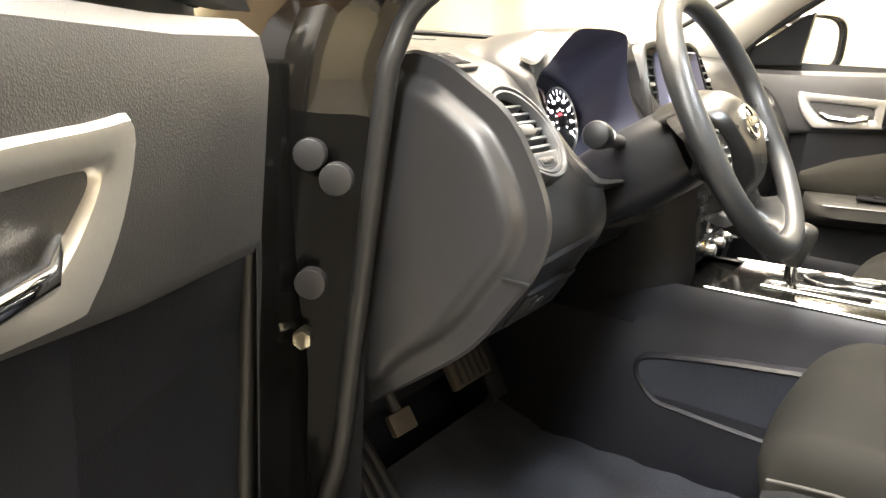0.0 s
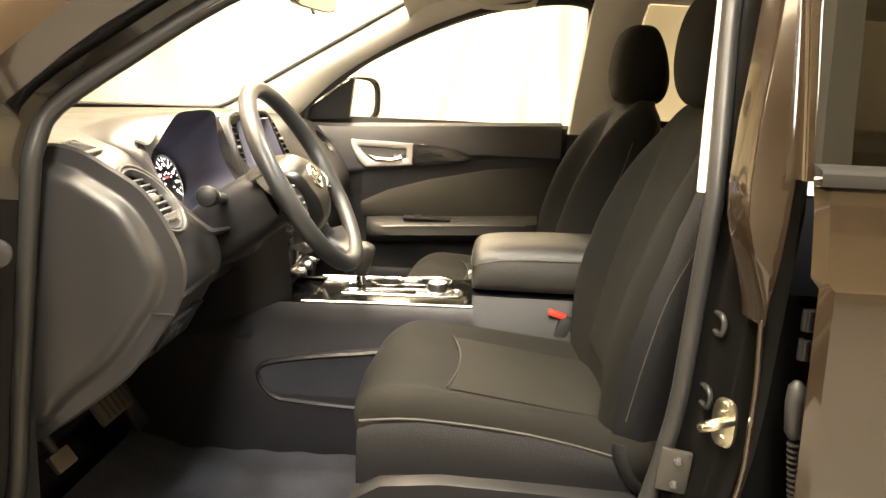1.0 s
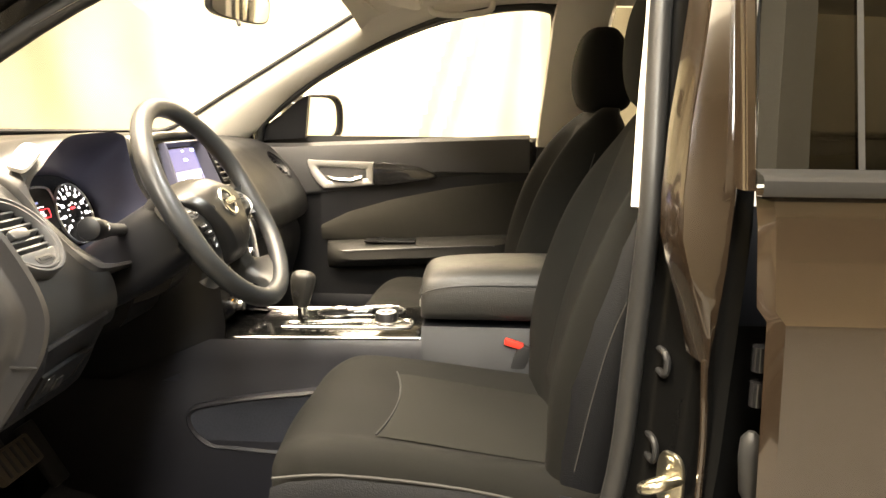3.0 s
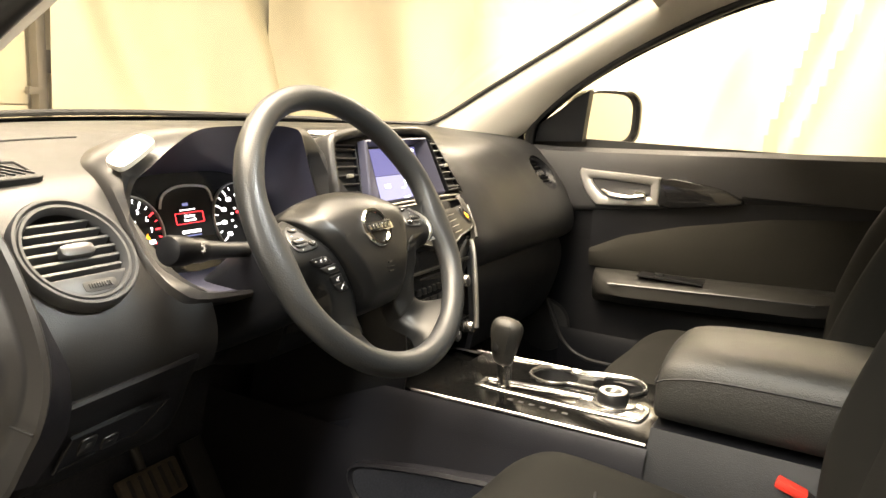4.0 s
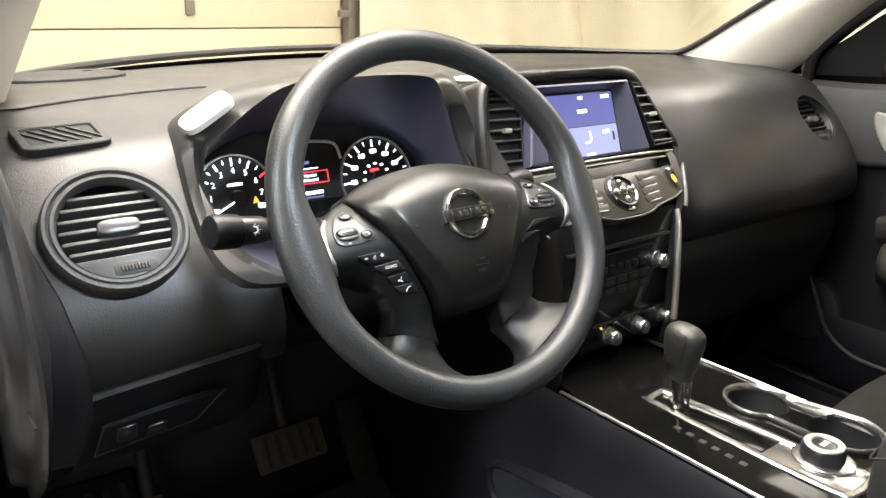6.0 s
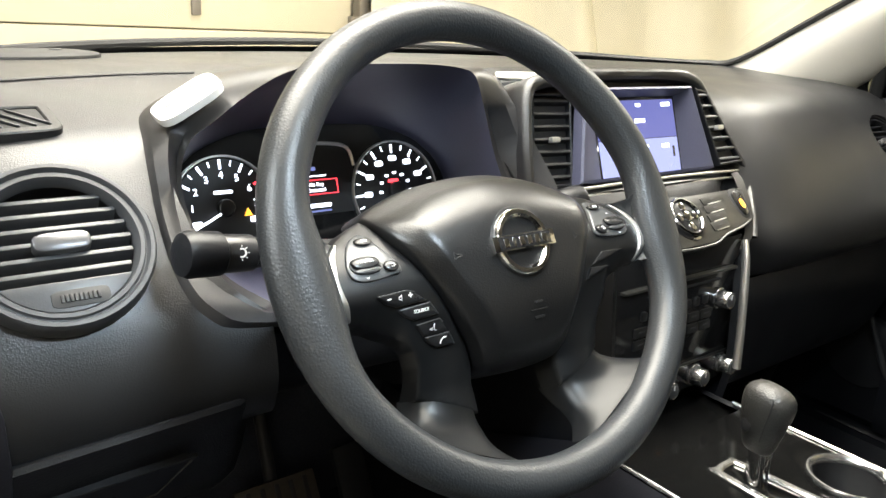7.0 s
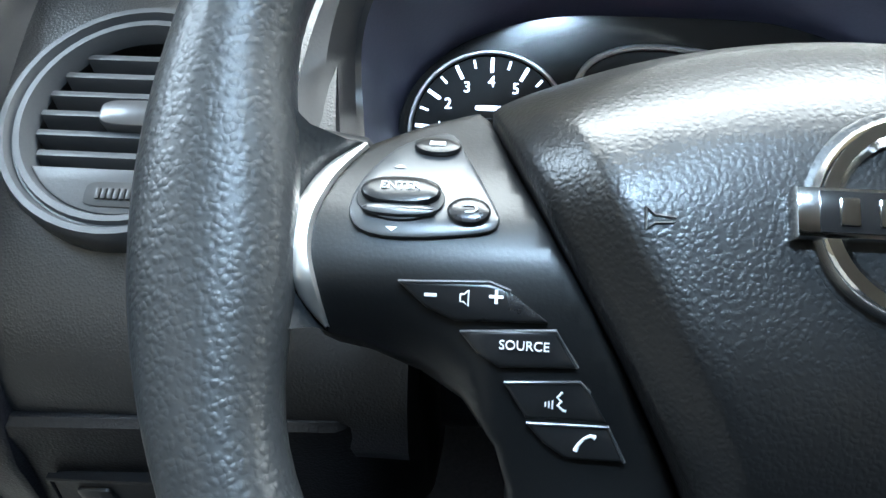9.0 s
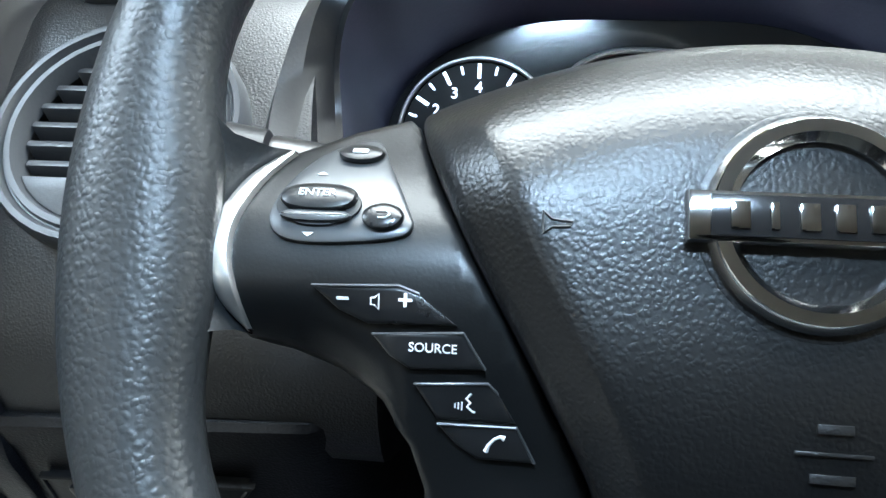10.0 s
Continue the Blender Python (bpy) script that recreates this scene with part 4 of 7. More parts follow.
for u, v, w, h, mt in ((-0.008, 0.030, 0.010, 0.004, BLUE_DIM), (-0.005, 0.022, 0.028, 0.0012, LIT), (-0.006, -0.010, 0.034, 0.004, LIT), (-0.006, -0.016, 0.034, 0.002, BLUE_DIM)):
    part("bar", box(u, v, 0.0025, w, h, 0.0006, 0, gm), mt, info)
part("alert_box", ring([Vector(p) for p in ((-0.030, 0.002), (0.022, 0.002), (0.022, 0.018), (-0.030, 0.018))], 0.0007, gm, 0.0022, 0.003, 0), RED_LIT, info)
for word, v in (("No Key", 0.0128), ("Detected", 0.0068)):
    lettering("word", word, 0.0058, gm @ Matrix.Translation((-0.004, v, 0.0026)), LIT, info, 0.0002)

# ---- steering wheel ----
WC = Vector((-0.3716, -0.1717, 1.1455))
WM = plane_frame(WC, (1, 0, 0), (0, -0.861, 0.509))
wheel = thing("steering_wheel", WC, "dark grey grained steering wheel with switch pads and chrome emblem", "steering wheel")


# the face of the spokes in profile: crest below the switch pads, falling back to the top and towards the lower rim
SPOKE_V = [-0.20, -0.165, -0.145, -0.125, -0.10, -0.08, -0.0632, -0.045, -0.0289, -0.018, -0.0062, 0.005, 0.0157, 0.034, 0.05]
SPOKE_N = [-0.004, -0.010, -0.021, -0.0295, -0.0290, -0.0205, -0.0130, -0.0055, -0.0010, -0.0003, -0.0030, -0.0085, -0.0152, -0.0285, -0.041]
fine_v = np.linspace(-0.23, 0.08, 621)
bell = np.exp(-np.linspace(-2, 2, 21) ** 2)
fine_n = np.convolve(np.pad(np.interp(fine_v, SPOKE_V, SPOKE_N), 10, mode="edge"), bell / bell.sum(), mode="valid")


def dish(u, v):
    """The fall of the spokes behind the wheel's plane; the lower outer edge of the switch panel rolls under."""
    out = max(0.0, min((abs(u) - 0.100) / 0.025, 1.0))
    return float(np.interp(v, fine_v, fine_n)) - 0.0035 - 38 * out * (v > -0.06) * max(0.0, -v - 0.024) ** 2


def wheel_frame(u, v, n):
    """A frame lying on the face of the spoke."""
    o, a, b = on_wheel(u, v, n), on_wheel(u + 0.002, v, n), on_wheel(u, v + 0.002, n)
    return plane_frame(o, a - o, (a - o).cross(b - o))


def on_wheel(u, v, n=0.0):
    return WM @ Vector((u, v, n + dish(u, v)))


def flat_top(a, centre, wide):
    d = (a - centre + 180) % 360 - 180
    return math.exp(-(abs(d / wide) ** 2.6))


rim_rows = []
for i in range(145):
    deg = 360 * i / 144
    a = radians(deg)
    grow = 0.0066 * max(flat_top(deg, 184.0, 16), flat_top(deg, -4.0, 16))
    thumb = 0.0010 * max(flat_top(deg, 150, 14), flat_top(deg, 30, 14))
    mid, half, deep = 0.1812 - grow, 0.0160 + grow + thumb, 0.0158 + thumb
    row = []
    for k in range(22):
        b = 2 * math.pi * k / 22
        row.append(WM @ Vector(((mid + half * math.cos(b)) * math.cos(a), (mid + half * math.cos(b)) * math.sin(a), deep * math.sin(b))))
    rim_rows.append(row)
part("rim", loft(rim_rows, closed=True), LEATHER, wheel, "thick grained rim", angle=180)

HALF = [(0, 0.060), (0.03, 0.0588), (0.06, 0.055), (0.083, 0.0475), (0.0965, 0.041), (0.1018, 0.0345), (0.0985, 0.021), (0.0925, 0.007), (0.0807, -0.0167), (0.064, -0.045), (0.0485, -0.0725), (0.0435, -0.086), (0.038, -0.0935), (0.028, -0.0985), (0, -0.100)]
PLAT = [(0, 0.047), (0.028, 0.0455), (0.052, 0.041), (0.066, 0.034), (0.074, 0.027), (0.0785, 0.0185), (0.0755, 0.008), (0.071, -0.003), (0.065, -0.0158), (0.0503, -0.0431), (0.042, -0.060), (0.037, -0.071), (0.0315, -0.079), (0.023, -0.084), (0, -0.0855)]


def both_sides(half):
    pts = [Vector((x, y, 0)) for x, y in half] + [Vector((-x, y, 0)) for x, y in half[-2:0:-1]]
    return rounded(pts, 4)


edge, plat = both_sides(HALF), both_sides(PLAT)


def pad_lean(u, v):
    """The pad rolls back to its brow, most at the shoulders, and under at its foot."""
    w = min(abs(u) / 0.10, 1.0) ** 2
    top = (1 - w) * 13.0 * max(0, v - 0.010) ** 2 + w * 15.5 * max(0, v + 0.0113) ** 2
    return -top - 6.0 * max(0, -v - 0.035) ** 2


def pad_row(pts, n):
    return [WM @ Vector((p[0], p[1], n + pad_lean(p[0], p[1]))) for p in pts]


mix = lambda t: [a.lerp(b, t) for a, b in zip(edge, plat)]
rows = [pad_row(edge, -0.03), pad_row(edge, 0.0), pad_row(mix(0.03), 0.0030), pad_row(mix(0.10), 0.0052), pad_row(mix(0.3), 0.0078), pad_row(mix(0.5), 0.0100), pad_row(mix(0.7), 0.0122), pad_row(mix(0.90), 0.0142), pad_row(mix(1.0), 0.0150)]
rows += [pad_row([Vector(p) * s for p in plat], 0.0152 + 0.0016 * (1 - s)) for s in (0.93, 0.85, 0.75, 0.62, 0.5, 0.37, 0.25, 0.14, 0.04)]
part("airbag_cover", loft(rows, closed=True, ends=True), PAD, wheel, "grained airbag cover with embossed marks", angle=60)

# emblem: plain ring and bar
em = WM @ Matrix.Translation((0.0, -0.008, 0.0152))
part("emblem_well", slab(oval(0, 0, 0.0285, 0.0285, 40), em, 0, 0.0010, 0.001), PAD, wheel)
part("emblem_ring", loft([[em @ Vector((r * math.cos(a), r * math.sin(a), z)) for a in [2 * math.pi * k / 48 for k in range(48)]] for r, z in ((0.0262, 0.0), (0.0262, 0.003), (0.0245, 0.0052), (0.0215, 0.0052), (0.0195, 0.003), (0.0195, 0.0))], closed=True), CHROME, wheel, "chrome emblem ring")
bar = part("emblem_bar", slab([Vector(p) for p in ((-0.0305, -0.0062), (0.0305, -0.0062), (0.0305, 0.0062), (-0.0305, 0.0062))], em, 0.001, 0.0060, 0.0012), CHROME, wheel, "chrome emblem bar with a dark face")
part("bar_face", slab([Vector(p) for p in ((-0.0255, -0.0050), (0.0255, -0.0050), (0.0255, 0.0050), (-0.0255, 0.0050))], em, 0.0055, 0.0064, 0.0003), GLOSS, bar)
for k in range(6):
    part("emblem_mark", box(-0.0190 + 0.0076 * k, 0, 0.0066, 0.0020 if k == 1 else 0.0044, 0.0066, 0.0010, 0.0004, em), CHROME, bar)

# embossed horn and airbag marks
for s in (-1, 1):
    hm = WM @ Matrix.Translation((s * 0.0599, -0.0100, 0.0156)) @ Matrix.Scale(0.72, 4)
    part("horn_mark", tube([hm @ Vector(p) for p in ((-0.005, 0.004, 0), (-0.005, -0.004, 0), (-0.002, -0.0015, 0), (0.004, -0.0012, 0), (0.005, 0.0005, 0), (-0.002, 0.0012, 0), (-0.005, 0.004, 0))], 0.00036, 6), DARK, wheel)
for v, w in ((-0.0545, 0.008), (-0.0600, 0.017), (-0.0655, 0.010)):
    part("embossed_bar", box(0.003, v, 0.0158 + pad_lean(0, v), w, 0.0022 if w < 0.015 else 0.0009, 0.001, 0.0003, WM), PAD, wheel)

# switch panels and lower spokes on both sides
PANEL = [(-0.153, -0.002), (-0.1485, 0.008), (-0.139, 0.0165), (-0.122, 0.0270), (-0.106, 0.0335), (-0.1025, 0.0300), (-0.0985, 0.0205), (-0.0925, 0.0065), (-0.0807, -0.0170), (-0.064, -0.0452), (-0.0488, -0.0728), (-0.0435, -0.087), (-0.0415, -0.108), (-0.0425, -0.1235), (-0.067, -0.1135), (-0.0945, -0.1005), (-0.0925, -0.088), (-0.0925, -0.078), (-0.0965, -0.0665), (-0.106, -0.0545), (-0.120, -0.0462), (-0.135, -0.0410), (-0.145, -0.0395), (-0.1525, -0.031)]
FOOT_L = [(-0.0940, -0.0995), (-0.0985, -0.1065), (-0.1060, -0.1130), (-0.1160, -0.1180), (-0.1290, -0.1215)]
FOOT_R = [(-0.0425, -0.1225), (-0.0440, -0.1350), (-0.0450, -0.1460), (-0.0410, -0.1560), (-0.0300, -0.1665)]


def wheel_slab(name, pts, z0, z1, b, mat, sign=1, label="", parent=wheel):
    pts = [Vector((-sign * -x if sign > 0 else -x, y)) for x, y in pts]
    return part(name, slab(pts, WM, z0, z1, b, bend=lambda u, v: dish(u, v) + spoke_crown(u, v), step=0.004), mat, parent, label, angle=60)


def spoke_crown(u, v):
    """The lower spoke is rounded across."""
    k = max(0.0, min((-v - 0.070) / 0.03, 1.0))
    mid = -0.0685
    t = min(abs(abs(u) + mid) / 0.026, 1.2)
    return k * (0.0045 - 0.0085 * t * t)


for sign in (1, -1):
    wheel_slab("switch_panel", PANEL, -0.020, 0.0035, 0.0025, SPOKE, sign, "smooth dark switch panel on the spoke")
    left, right = (rounded([(a, b, 0) for a, b in pts], 4, False) for pts in (FOOT_L, FOOT_R))
    foot = []
    for i, (a, b) in enumerate(zip(left, right)):
        s = i / (len(left) - 1)
        row = []
        for k in range(-10, 11):
            t = k / 10
            p = a.lerp(b, 0.5 + 0.5 * t)
            crown = 0.0045 - 0.0085 * t * t - 0.012 * abs(t) ** 8 * (1 - 0.6 * s)
            row.append(WM @ Vector((sign * p.x, p.y, 0.0033 + dish(p.x, p.y) * (1 - 0.8 * s * s) + crown * (1 - 0.55 * s) - 0.004 * s * s)))
        row = [row[0] - WM.col[2].xyz * 0.016] + row + [row[-1] - WM.col[2].xyz * 0.016]
        foot.append(row)
    part("lower_spoke", loft(foot), SPOKE, wheel, "rounded lower spoke", angle=80)
    web = []
    for t, lift in ((0, 0.0), (0.3, 0.0012), (0.6, 0.0012), (0.85, 0.0006), (1.0, 0.0), (1.0, -0.010)):
        row = []
        for i, q in enumerate(rounded([(a, b, 0) for a, b in ((-0.1380, 0.0170), (-0.1484, 0.0075), (-0.1540, -0.0075), (-0.1540, -0.020), (-0.1503, -0.031), (-0.1434, -0.0390))], 4, False)):
            g = radians(167 + 35 * i / 20)
            o = Vector((0.176 * math.cos(g), 0.176 * math.sin(g), 0.0145))
            e = Vector((q.x, q.y, 0.0046 + dish(q.x, q.y)))
            p = o.lerp(e, t) + Vector((0, 0, lift))
            p.y += -0.010 * math.sin(math.pi * t) * (max(0, 1 - i / 5) - max(0, 1 - (20 - i) / 5))
            row.append(WM @ Vector((sign * p.x, p.y, p.z + (lift if t < 1 or lift == 0 else 0))))
        web.append(row)
    part("rim_web", loft(web), LEATHER, wheel, angle=80)
    c_out = rounded([(a, b, 0) for a, b in ((-0.1385, 0.0165), (-0.148, 0.007), (-0.1535, -0.0075), (-0.1535, -0.020), (-0.150, -0.031), (-0.1436, -0.0385))], 4, False)
    c_in = rounded([(a, b, 0) for a, b in ((-0.137, 0.0157), (-0.1435, 0.0045), (-0.1475, -0.009), (-0.1475, -0.019), (-0.145, -0.0285), (-0.1428, -0.0378))], 4, False)
    crest = []
    for t, n in ((0, -0.004), (0, 0.0048), (0.12, 0.0060), (0.5, 0.0066), (0.88, 0.0060), (1, 0.0048), (1, -0.004)):
        crest.append([on_wheel(sign * p.x, p.y, n) for p in (a.lerp(b, t) for a, b in zip(c_out, c_in))])
    part("silver_accent", loft(crest), SATIN, wheel, "satin silver crescent")
    dp = [(-0.1387, -0.0065), (-0.1363, 0.0037), (-0.1286, 0.0154), (-0.1195, 0.0208), (-0.1128, 0.0215), (-0.108, 0.0127), (-0.1001, -0.0028), (-0.0983, -0.009), (-0.1033, -0.0125), (-0.1239, -0.0146), (-0.1351, -0.0128)]
    dpad = part("switch_pad", slab([Vector((sign * p[0], p[1])) for p in rounded([(a, b, 0) for a, b in dp], 3)], WM, 0.002, 0.0056, 0.0012, bend=dish, step=0.006), GREYPAD, wheel, "grey switch pad")
    part("rocker_well", slab(oval(sign * -0.125, -0.0030, 0.0120, 0.0068, 32), WM, 0.005, 0.0066, 0.0004, bend=dish), DARK, dpad)
    part("rocker", slab(oval(sign * -0.125, -0.0010, 0.0108, 0.0046, 32, 2.4), WM, 0.006, 0.0098, 0.0022, bend=dish), BUTTON, dpad)
    part("rocker_lip", slab(oval(sign * -0.125, -0.0068, 0.0100, 0.0020, 32, 2.2), WM, 0.006, 0.0082, 0.001, bend=dish), GREYPAD, dpad)
    part("round_button", slab(oval(sign * -0.1064, -0.0062, 0.0058, 0.0042, 28), WM, 0.005, 0.0084, 0.0016, bend=dish), BUTTON, dpad)
    part("top_button", slab(oval(sign * -0.1167, 0.0157, 0.0068, 0.0034, 28), WM, 0.005, 0.0084, 0.0016, bend=dish), BUTTON, dpad)
    for v, f in ((0.0072, 1), (-0.0117, -1)):
        part("arrow", slab([Vector((-0.0016, 0)), Vector((0.0016, 0)), Vector((0, f * 0.0013))], wheel_frame(sign * -0.1265, v, 0.0056), 0, 0.0003, 0), PRINT, dpad)
    if sign > 0:
        lettering("word", "ENTER", 0.0036, wheel_frame(-0.125, -0.0004, 0.0100), PRINT, dpad)
    part("back_mark", tube([on_wheel(sign * -0.1064 + a, -0.0058 + b, 0.0086) for a, b in ((-0.0016, 0.0008), (0.0014, 0.0008), (0.0022, -0.0004), (0.0012, -0.0013), (-0.001, -0.0013))], 0.0003, 6), PRINT, dpad)
    part("top_mark", box(0, 0, 0.0001, 0.0045, 0.0018, 0.0004, 0, wheel_frame(sign * -0.1167, 0.0157, 0.0085)), PRINT, dpad)

L_BTN = [
    ("volume_button", [(-0.1235, -0.0262), (-0.100, -0.0253), (-0.0945, -0.0272), (-0.0845, -0.0345), (-0.1085, -0.0350), (-0.1165, -0.0318)]),
    ("source_button", [(-0.1070, -0.0378), (-0.0825, -0.0365), (-0.0765, -0.0453), (-0.0965, -0.0462), (-0.1025, -0.0428)]),
    ("voice_button", [(-0.0950, -0.0500), (-0.0756, -0.0488), (-0.0729, -0.0512), (-0.0682, -0.0582), (-0.0889, -0.0584)]),
    ("phone_button", [(-0.0887, -0.0598), (-0.0677, -0.0595), (-0.0628, -0.0682), (-0.0779, -0.0682), (-0.0838, -0.0647)]),
]
for name, pts in L_BTN:
    key = part(name, slab([Vector(p) for p in pts], WM, 0.0, 0.0060, 0.0009, bend=dish, step=0.004), BUTTON, wheel, "black key with white print")
    part("key_edge", tube([on_wheel(pts[0][0], pts[0][1], 0.0062), on_wheel(pts[1][0], pts[1][1], 0.0062), on_wheel(pts[2][0], pts[2][1], 0.006)], 0.00045, 6), GREYPAD, key)
    if name == "source_button":
        lettering("word", "SOURCE", 0.0034, wheel_frame(-0.0904, -0.0408, 0.0063), PRINT, key)
    elif name == "volume_button":
        z = 0.0062
        part("minus", box(0, 0, 0, 0.0032, 0.0008, 0.0004, 0, wheel_frame(-0.1150, -0.0292, z)), PRINT, key)
        part("plus_across", box(0, 0, 0, 0.0036, 0.0008, 0.0004, 0, wheel_frame(-0.0981, -0.0289, z)), PRINT, key)
        part("plus_upright", box(0, 0, 0, 0.0008, 0.0036, 0.00042, 0, wheel_frame(-0.0981, -0.0289, z)), PRINT, key)
        part("speaker_mark", tube([on_wheel(-0.1062 + a, -0.0296 + b, z) for a, b in ((-0.0011, 0.0009), (-0.0002, 0.0009), (0.0010, 0.0020), (0.0010, -0.0020), (-0.0002, -0.0009), (-0.0011, -0.0009), (-0.0011, 0.0009))], 0.00025, 6), PRINT, key)
    elif name == "voice_button":
        part("voice_mark", tube([on_wheel(-0.0807 + a, -0.0541 + b, 0.0062) for a, b in ((0.0008, 0.0026), (-0.0004, 0.0012), (0.0006, 0.0002), (-0.0002, -0.0008), (0.0012, -0.0020), (0.0020, -0.0021))], 0.00035, 6), PRINT, key)
        for k in range(3):
            part("wave", box(0, 0, 0, 0.0004, 0.0022 - 0.0005 * k, 0.0004, 0, wheel_frame(-0.0823 - 0.0009 * k, -0.0548, 0.0062)), PRINT, key)
    else:
        part("handset_mark", tube([on_wheel(-0.0732 + a, -0.0638 + b, 0.0062) for a, b in ((-0.0024, -0.0022), (-0.0018, -0.0006), (-0.0004, 0.0010), (0.0012, 0.0018), (0.0024, 0.0014))], [0.0007, 0.0005, 0.0004, 0.0005, 0.0008], 8), PRINT, key)
for name, pts in (("cruise_button", [(0.085, -0.0345), (0.1235, -0.0262), (0.098, -0.0253)]), ("cancel_button", [(0.0770, -0.0453), (0.1070, -0.0378), (0.0825, -0.0365)])):
    part(name, slab([Vector(p) for p in pts], WM, 0.0, 0.0060, 0.0009, bend=dish, step=0.004), BUTTON, wheel)

# column shroud, stalk, ignition
column = thing("steering_column", (-0.37, -0.05, 1.03), "black plastic steering column shroud", "column")
cm = plane_frame((-0.37, -0.06, 1.075), (1, 0, 0), (0, -0.861, 0.509))
rows = []
for z, sx, sy, dy in ((-0.19, 0.060, 0.045, -0.012), (-0.10, 0.066, 0.056, -0.008), (-0.02, 0.072, 0.062, -0.004), (0.045, 0.072, 0.060, 0.0), (0.068, 0.066, 0.054, 0), (0.072, 0.05, 0.04, 0)):
    rows.append([cm @ Vector((p[0], p[1] + dy, z)) for p in oval(0, 0, sx, sy, 32, 3.4)])
part("shroud", loft(rows, closed=True, ends=True), LOWER, column)
part("hub_neck", slab(oval(0, 0.0, 0.05, 0.05, 32), cm, 0.06, 0.11, 0.005), DARK, column)
part("ignition_lock", slab(oval(0, 0, 0.018, 0.018, 28), plane_frame((-0.285, -0.075, 1.06), (0, 1, 0), (0.75, -0.60, 0.2)), -0.03, 0.012, 0.003), SATIN, column, "silver ignition lock ring")
part("ignition_face", slab(oval(0, 0, 0.012, 0.012, 24), plane_frame((-0.285, -0.075, 1.06), (0, 1, 0), (0.75, -0.60, 0.2)), 0.012, 0.015, 0.002), AMBER, column)


def stalk(sign, tip, label):
    st = thing("column_stalk", (-0.37 + sign * 0.08, -0.045, 1.11), label, "stalk", "column stalks")
    a, b = Vector((-0.37 + sign * 0.06, -0.035, 1.105)), Vector(tip)
    d = (b - a).normalized()
    part("lever", tube([a, a.lerp(b, 0.35), a.lerp(b, 0.62)], [0.010, 0.010, 0.0125], 20), BUTTON, st)
    part("sleeve", tube([a.lerp(b, 0.62), a.lerp(b, 0.64), a.lerp(b, 0.79), a.lerp(b, 0.80)], [0.0115, 0.0145, 0.0150, 0.0145], 24), BUTTON, st)
    part("knob", tube([a.lerp(b, 0.80), a.lerp(b, 0.815), a.lerp(b, 0.97), a.lerp(b, 1.0), a.lerp(b, 1.012)], [0.0145, 0.0170, 0.0178, 0.0160, 0.010], 24), LOWER, st)
    f = plane_frame(a.lerp(b, 0.72), d, (0, -0.95, 0.3)) @ Matrix.Translation((0, 0, -0.0025))
    part("lamp_symbol", ring(oval(0, 0, 0.0038, 0.0038, 16), 0.0012, f, 0.0170, 0.0176, 0.0001), PRINT, st)
    for k in range(8):
        part("ray", box(0.0052, 0, 0.0174, 0.0014, 0.0006, 0.0005, 0, f @ Matrix.Rotation(k * math.pi / 4, 4, "Z")), PRINT, st)
    return st


stalk(-1, (-0.584, -0.060, 1.130), "black indicator stalk with white lamp symbol")
stalk(1, (-0.165, -0.058, 1.128), "black wiper stalk behind the wheel")

# ---- centre stack ----
stack = thing("centre_stack", (0.02, 0.0, 0.95), "dark centre stack with screen, vents and controls", "centre stack")
CX = 0.025
rows = []
for z, y, w in ((1.246, 0.16, 0.165), (1.246, 0.085, 0.170), (1.240, 0.066, 0.176), (1.225, 0.062, 0.180), (1.18, 0.044, 0.192), (1.135, 0.026, 0.200), (1.118, 0.010, 0.203), (1.112, -0.006, 0.203), (1.10, -0.016, 0.198), (1.075, -0.042, 0.170), (1.052, -0.062, 0.135), (1.045, -0.060, 0.125), (1.04, 0.02, 0.12)):
    row = []
    for k in range(17):
        s = -1 + k / 8
        row.append((CX + (w + (0.018 if z > 1.13 else 0.004 if z > 1.11 else -0.012) * (s > 0) * (z > 1.07)) * s, y + 0.055 * abs(s) ** 8 + 0.006 * s * s, z - 0.012 * abs(s) ** 8))
    rows.append(row)
part("housing", loft(rows), KNEE, stack, "dark satin housing")
# screen recess
SN = Vector((0, -0.945, 0.327))
sm = plane_frame((CX + 0.005, 0.030, 1.170), (1, 0, 0), SN)
screen = thing("touch_screen", (CX, 0.05, 1.17), "lit blue touch screen in the centre stack", "screen")
part("glass", box(0, 0, -0.005, 0.162, 0.105, 0.004, 0.0005, sm), GLOSS, screen)
part("upper_image", box(0, 0.024, -0.0028, 0.152, 0.049, 0.0008, 0, sm), SCREEN_TOP, screen)
part("lower_image", box(0, -0.0255, -0.0028, 0.152, 0.048, 0.0008, 0, sm), SCREEN_LOW, screen)
for u, v, w, h in ((0.060, 0.042, 0.018, 0.005), (0.005, 0.042, 0.009, 0.004), (0.005, 0.022, 0.020, 0.005), (0.048, -0.012, 0.010, 0.005), (0.055, -0.012, 0.004, 0.005), (0.010, -0.044, 0.018, 0.003), (-0.045, -0.02, 0.016, 0.006)):
    part("text_bar", box(u, v, -0.0022, w, h, 0.0004, 0, sm), LIT, screen)
part("seat_symbol", tube([sm @ Vector((0.012 + a, -0.022 + b, -0.002)) for a, b in ((0.002, 0.013), (0.003, 0.0), (-0.002, -0.004), (-0.010, -0.004))], 0.0009, 6), LIT, screen)
part("slider", box(0.066, -0.020, -0.0022, 0.004, 0.014, 0.0005, 0, sm), GLOSS, screen)
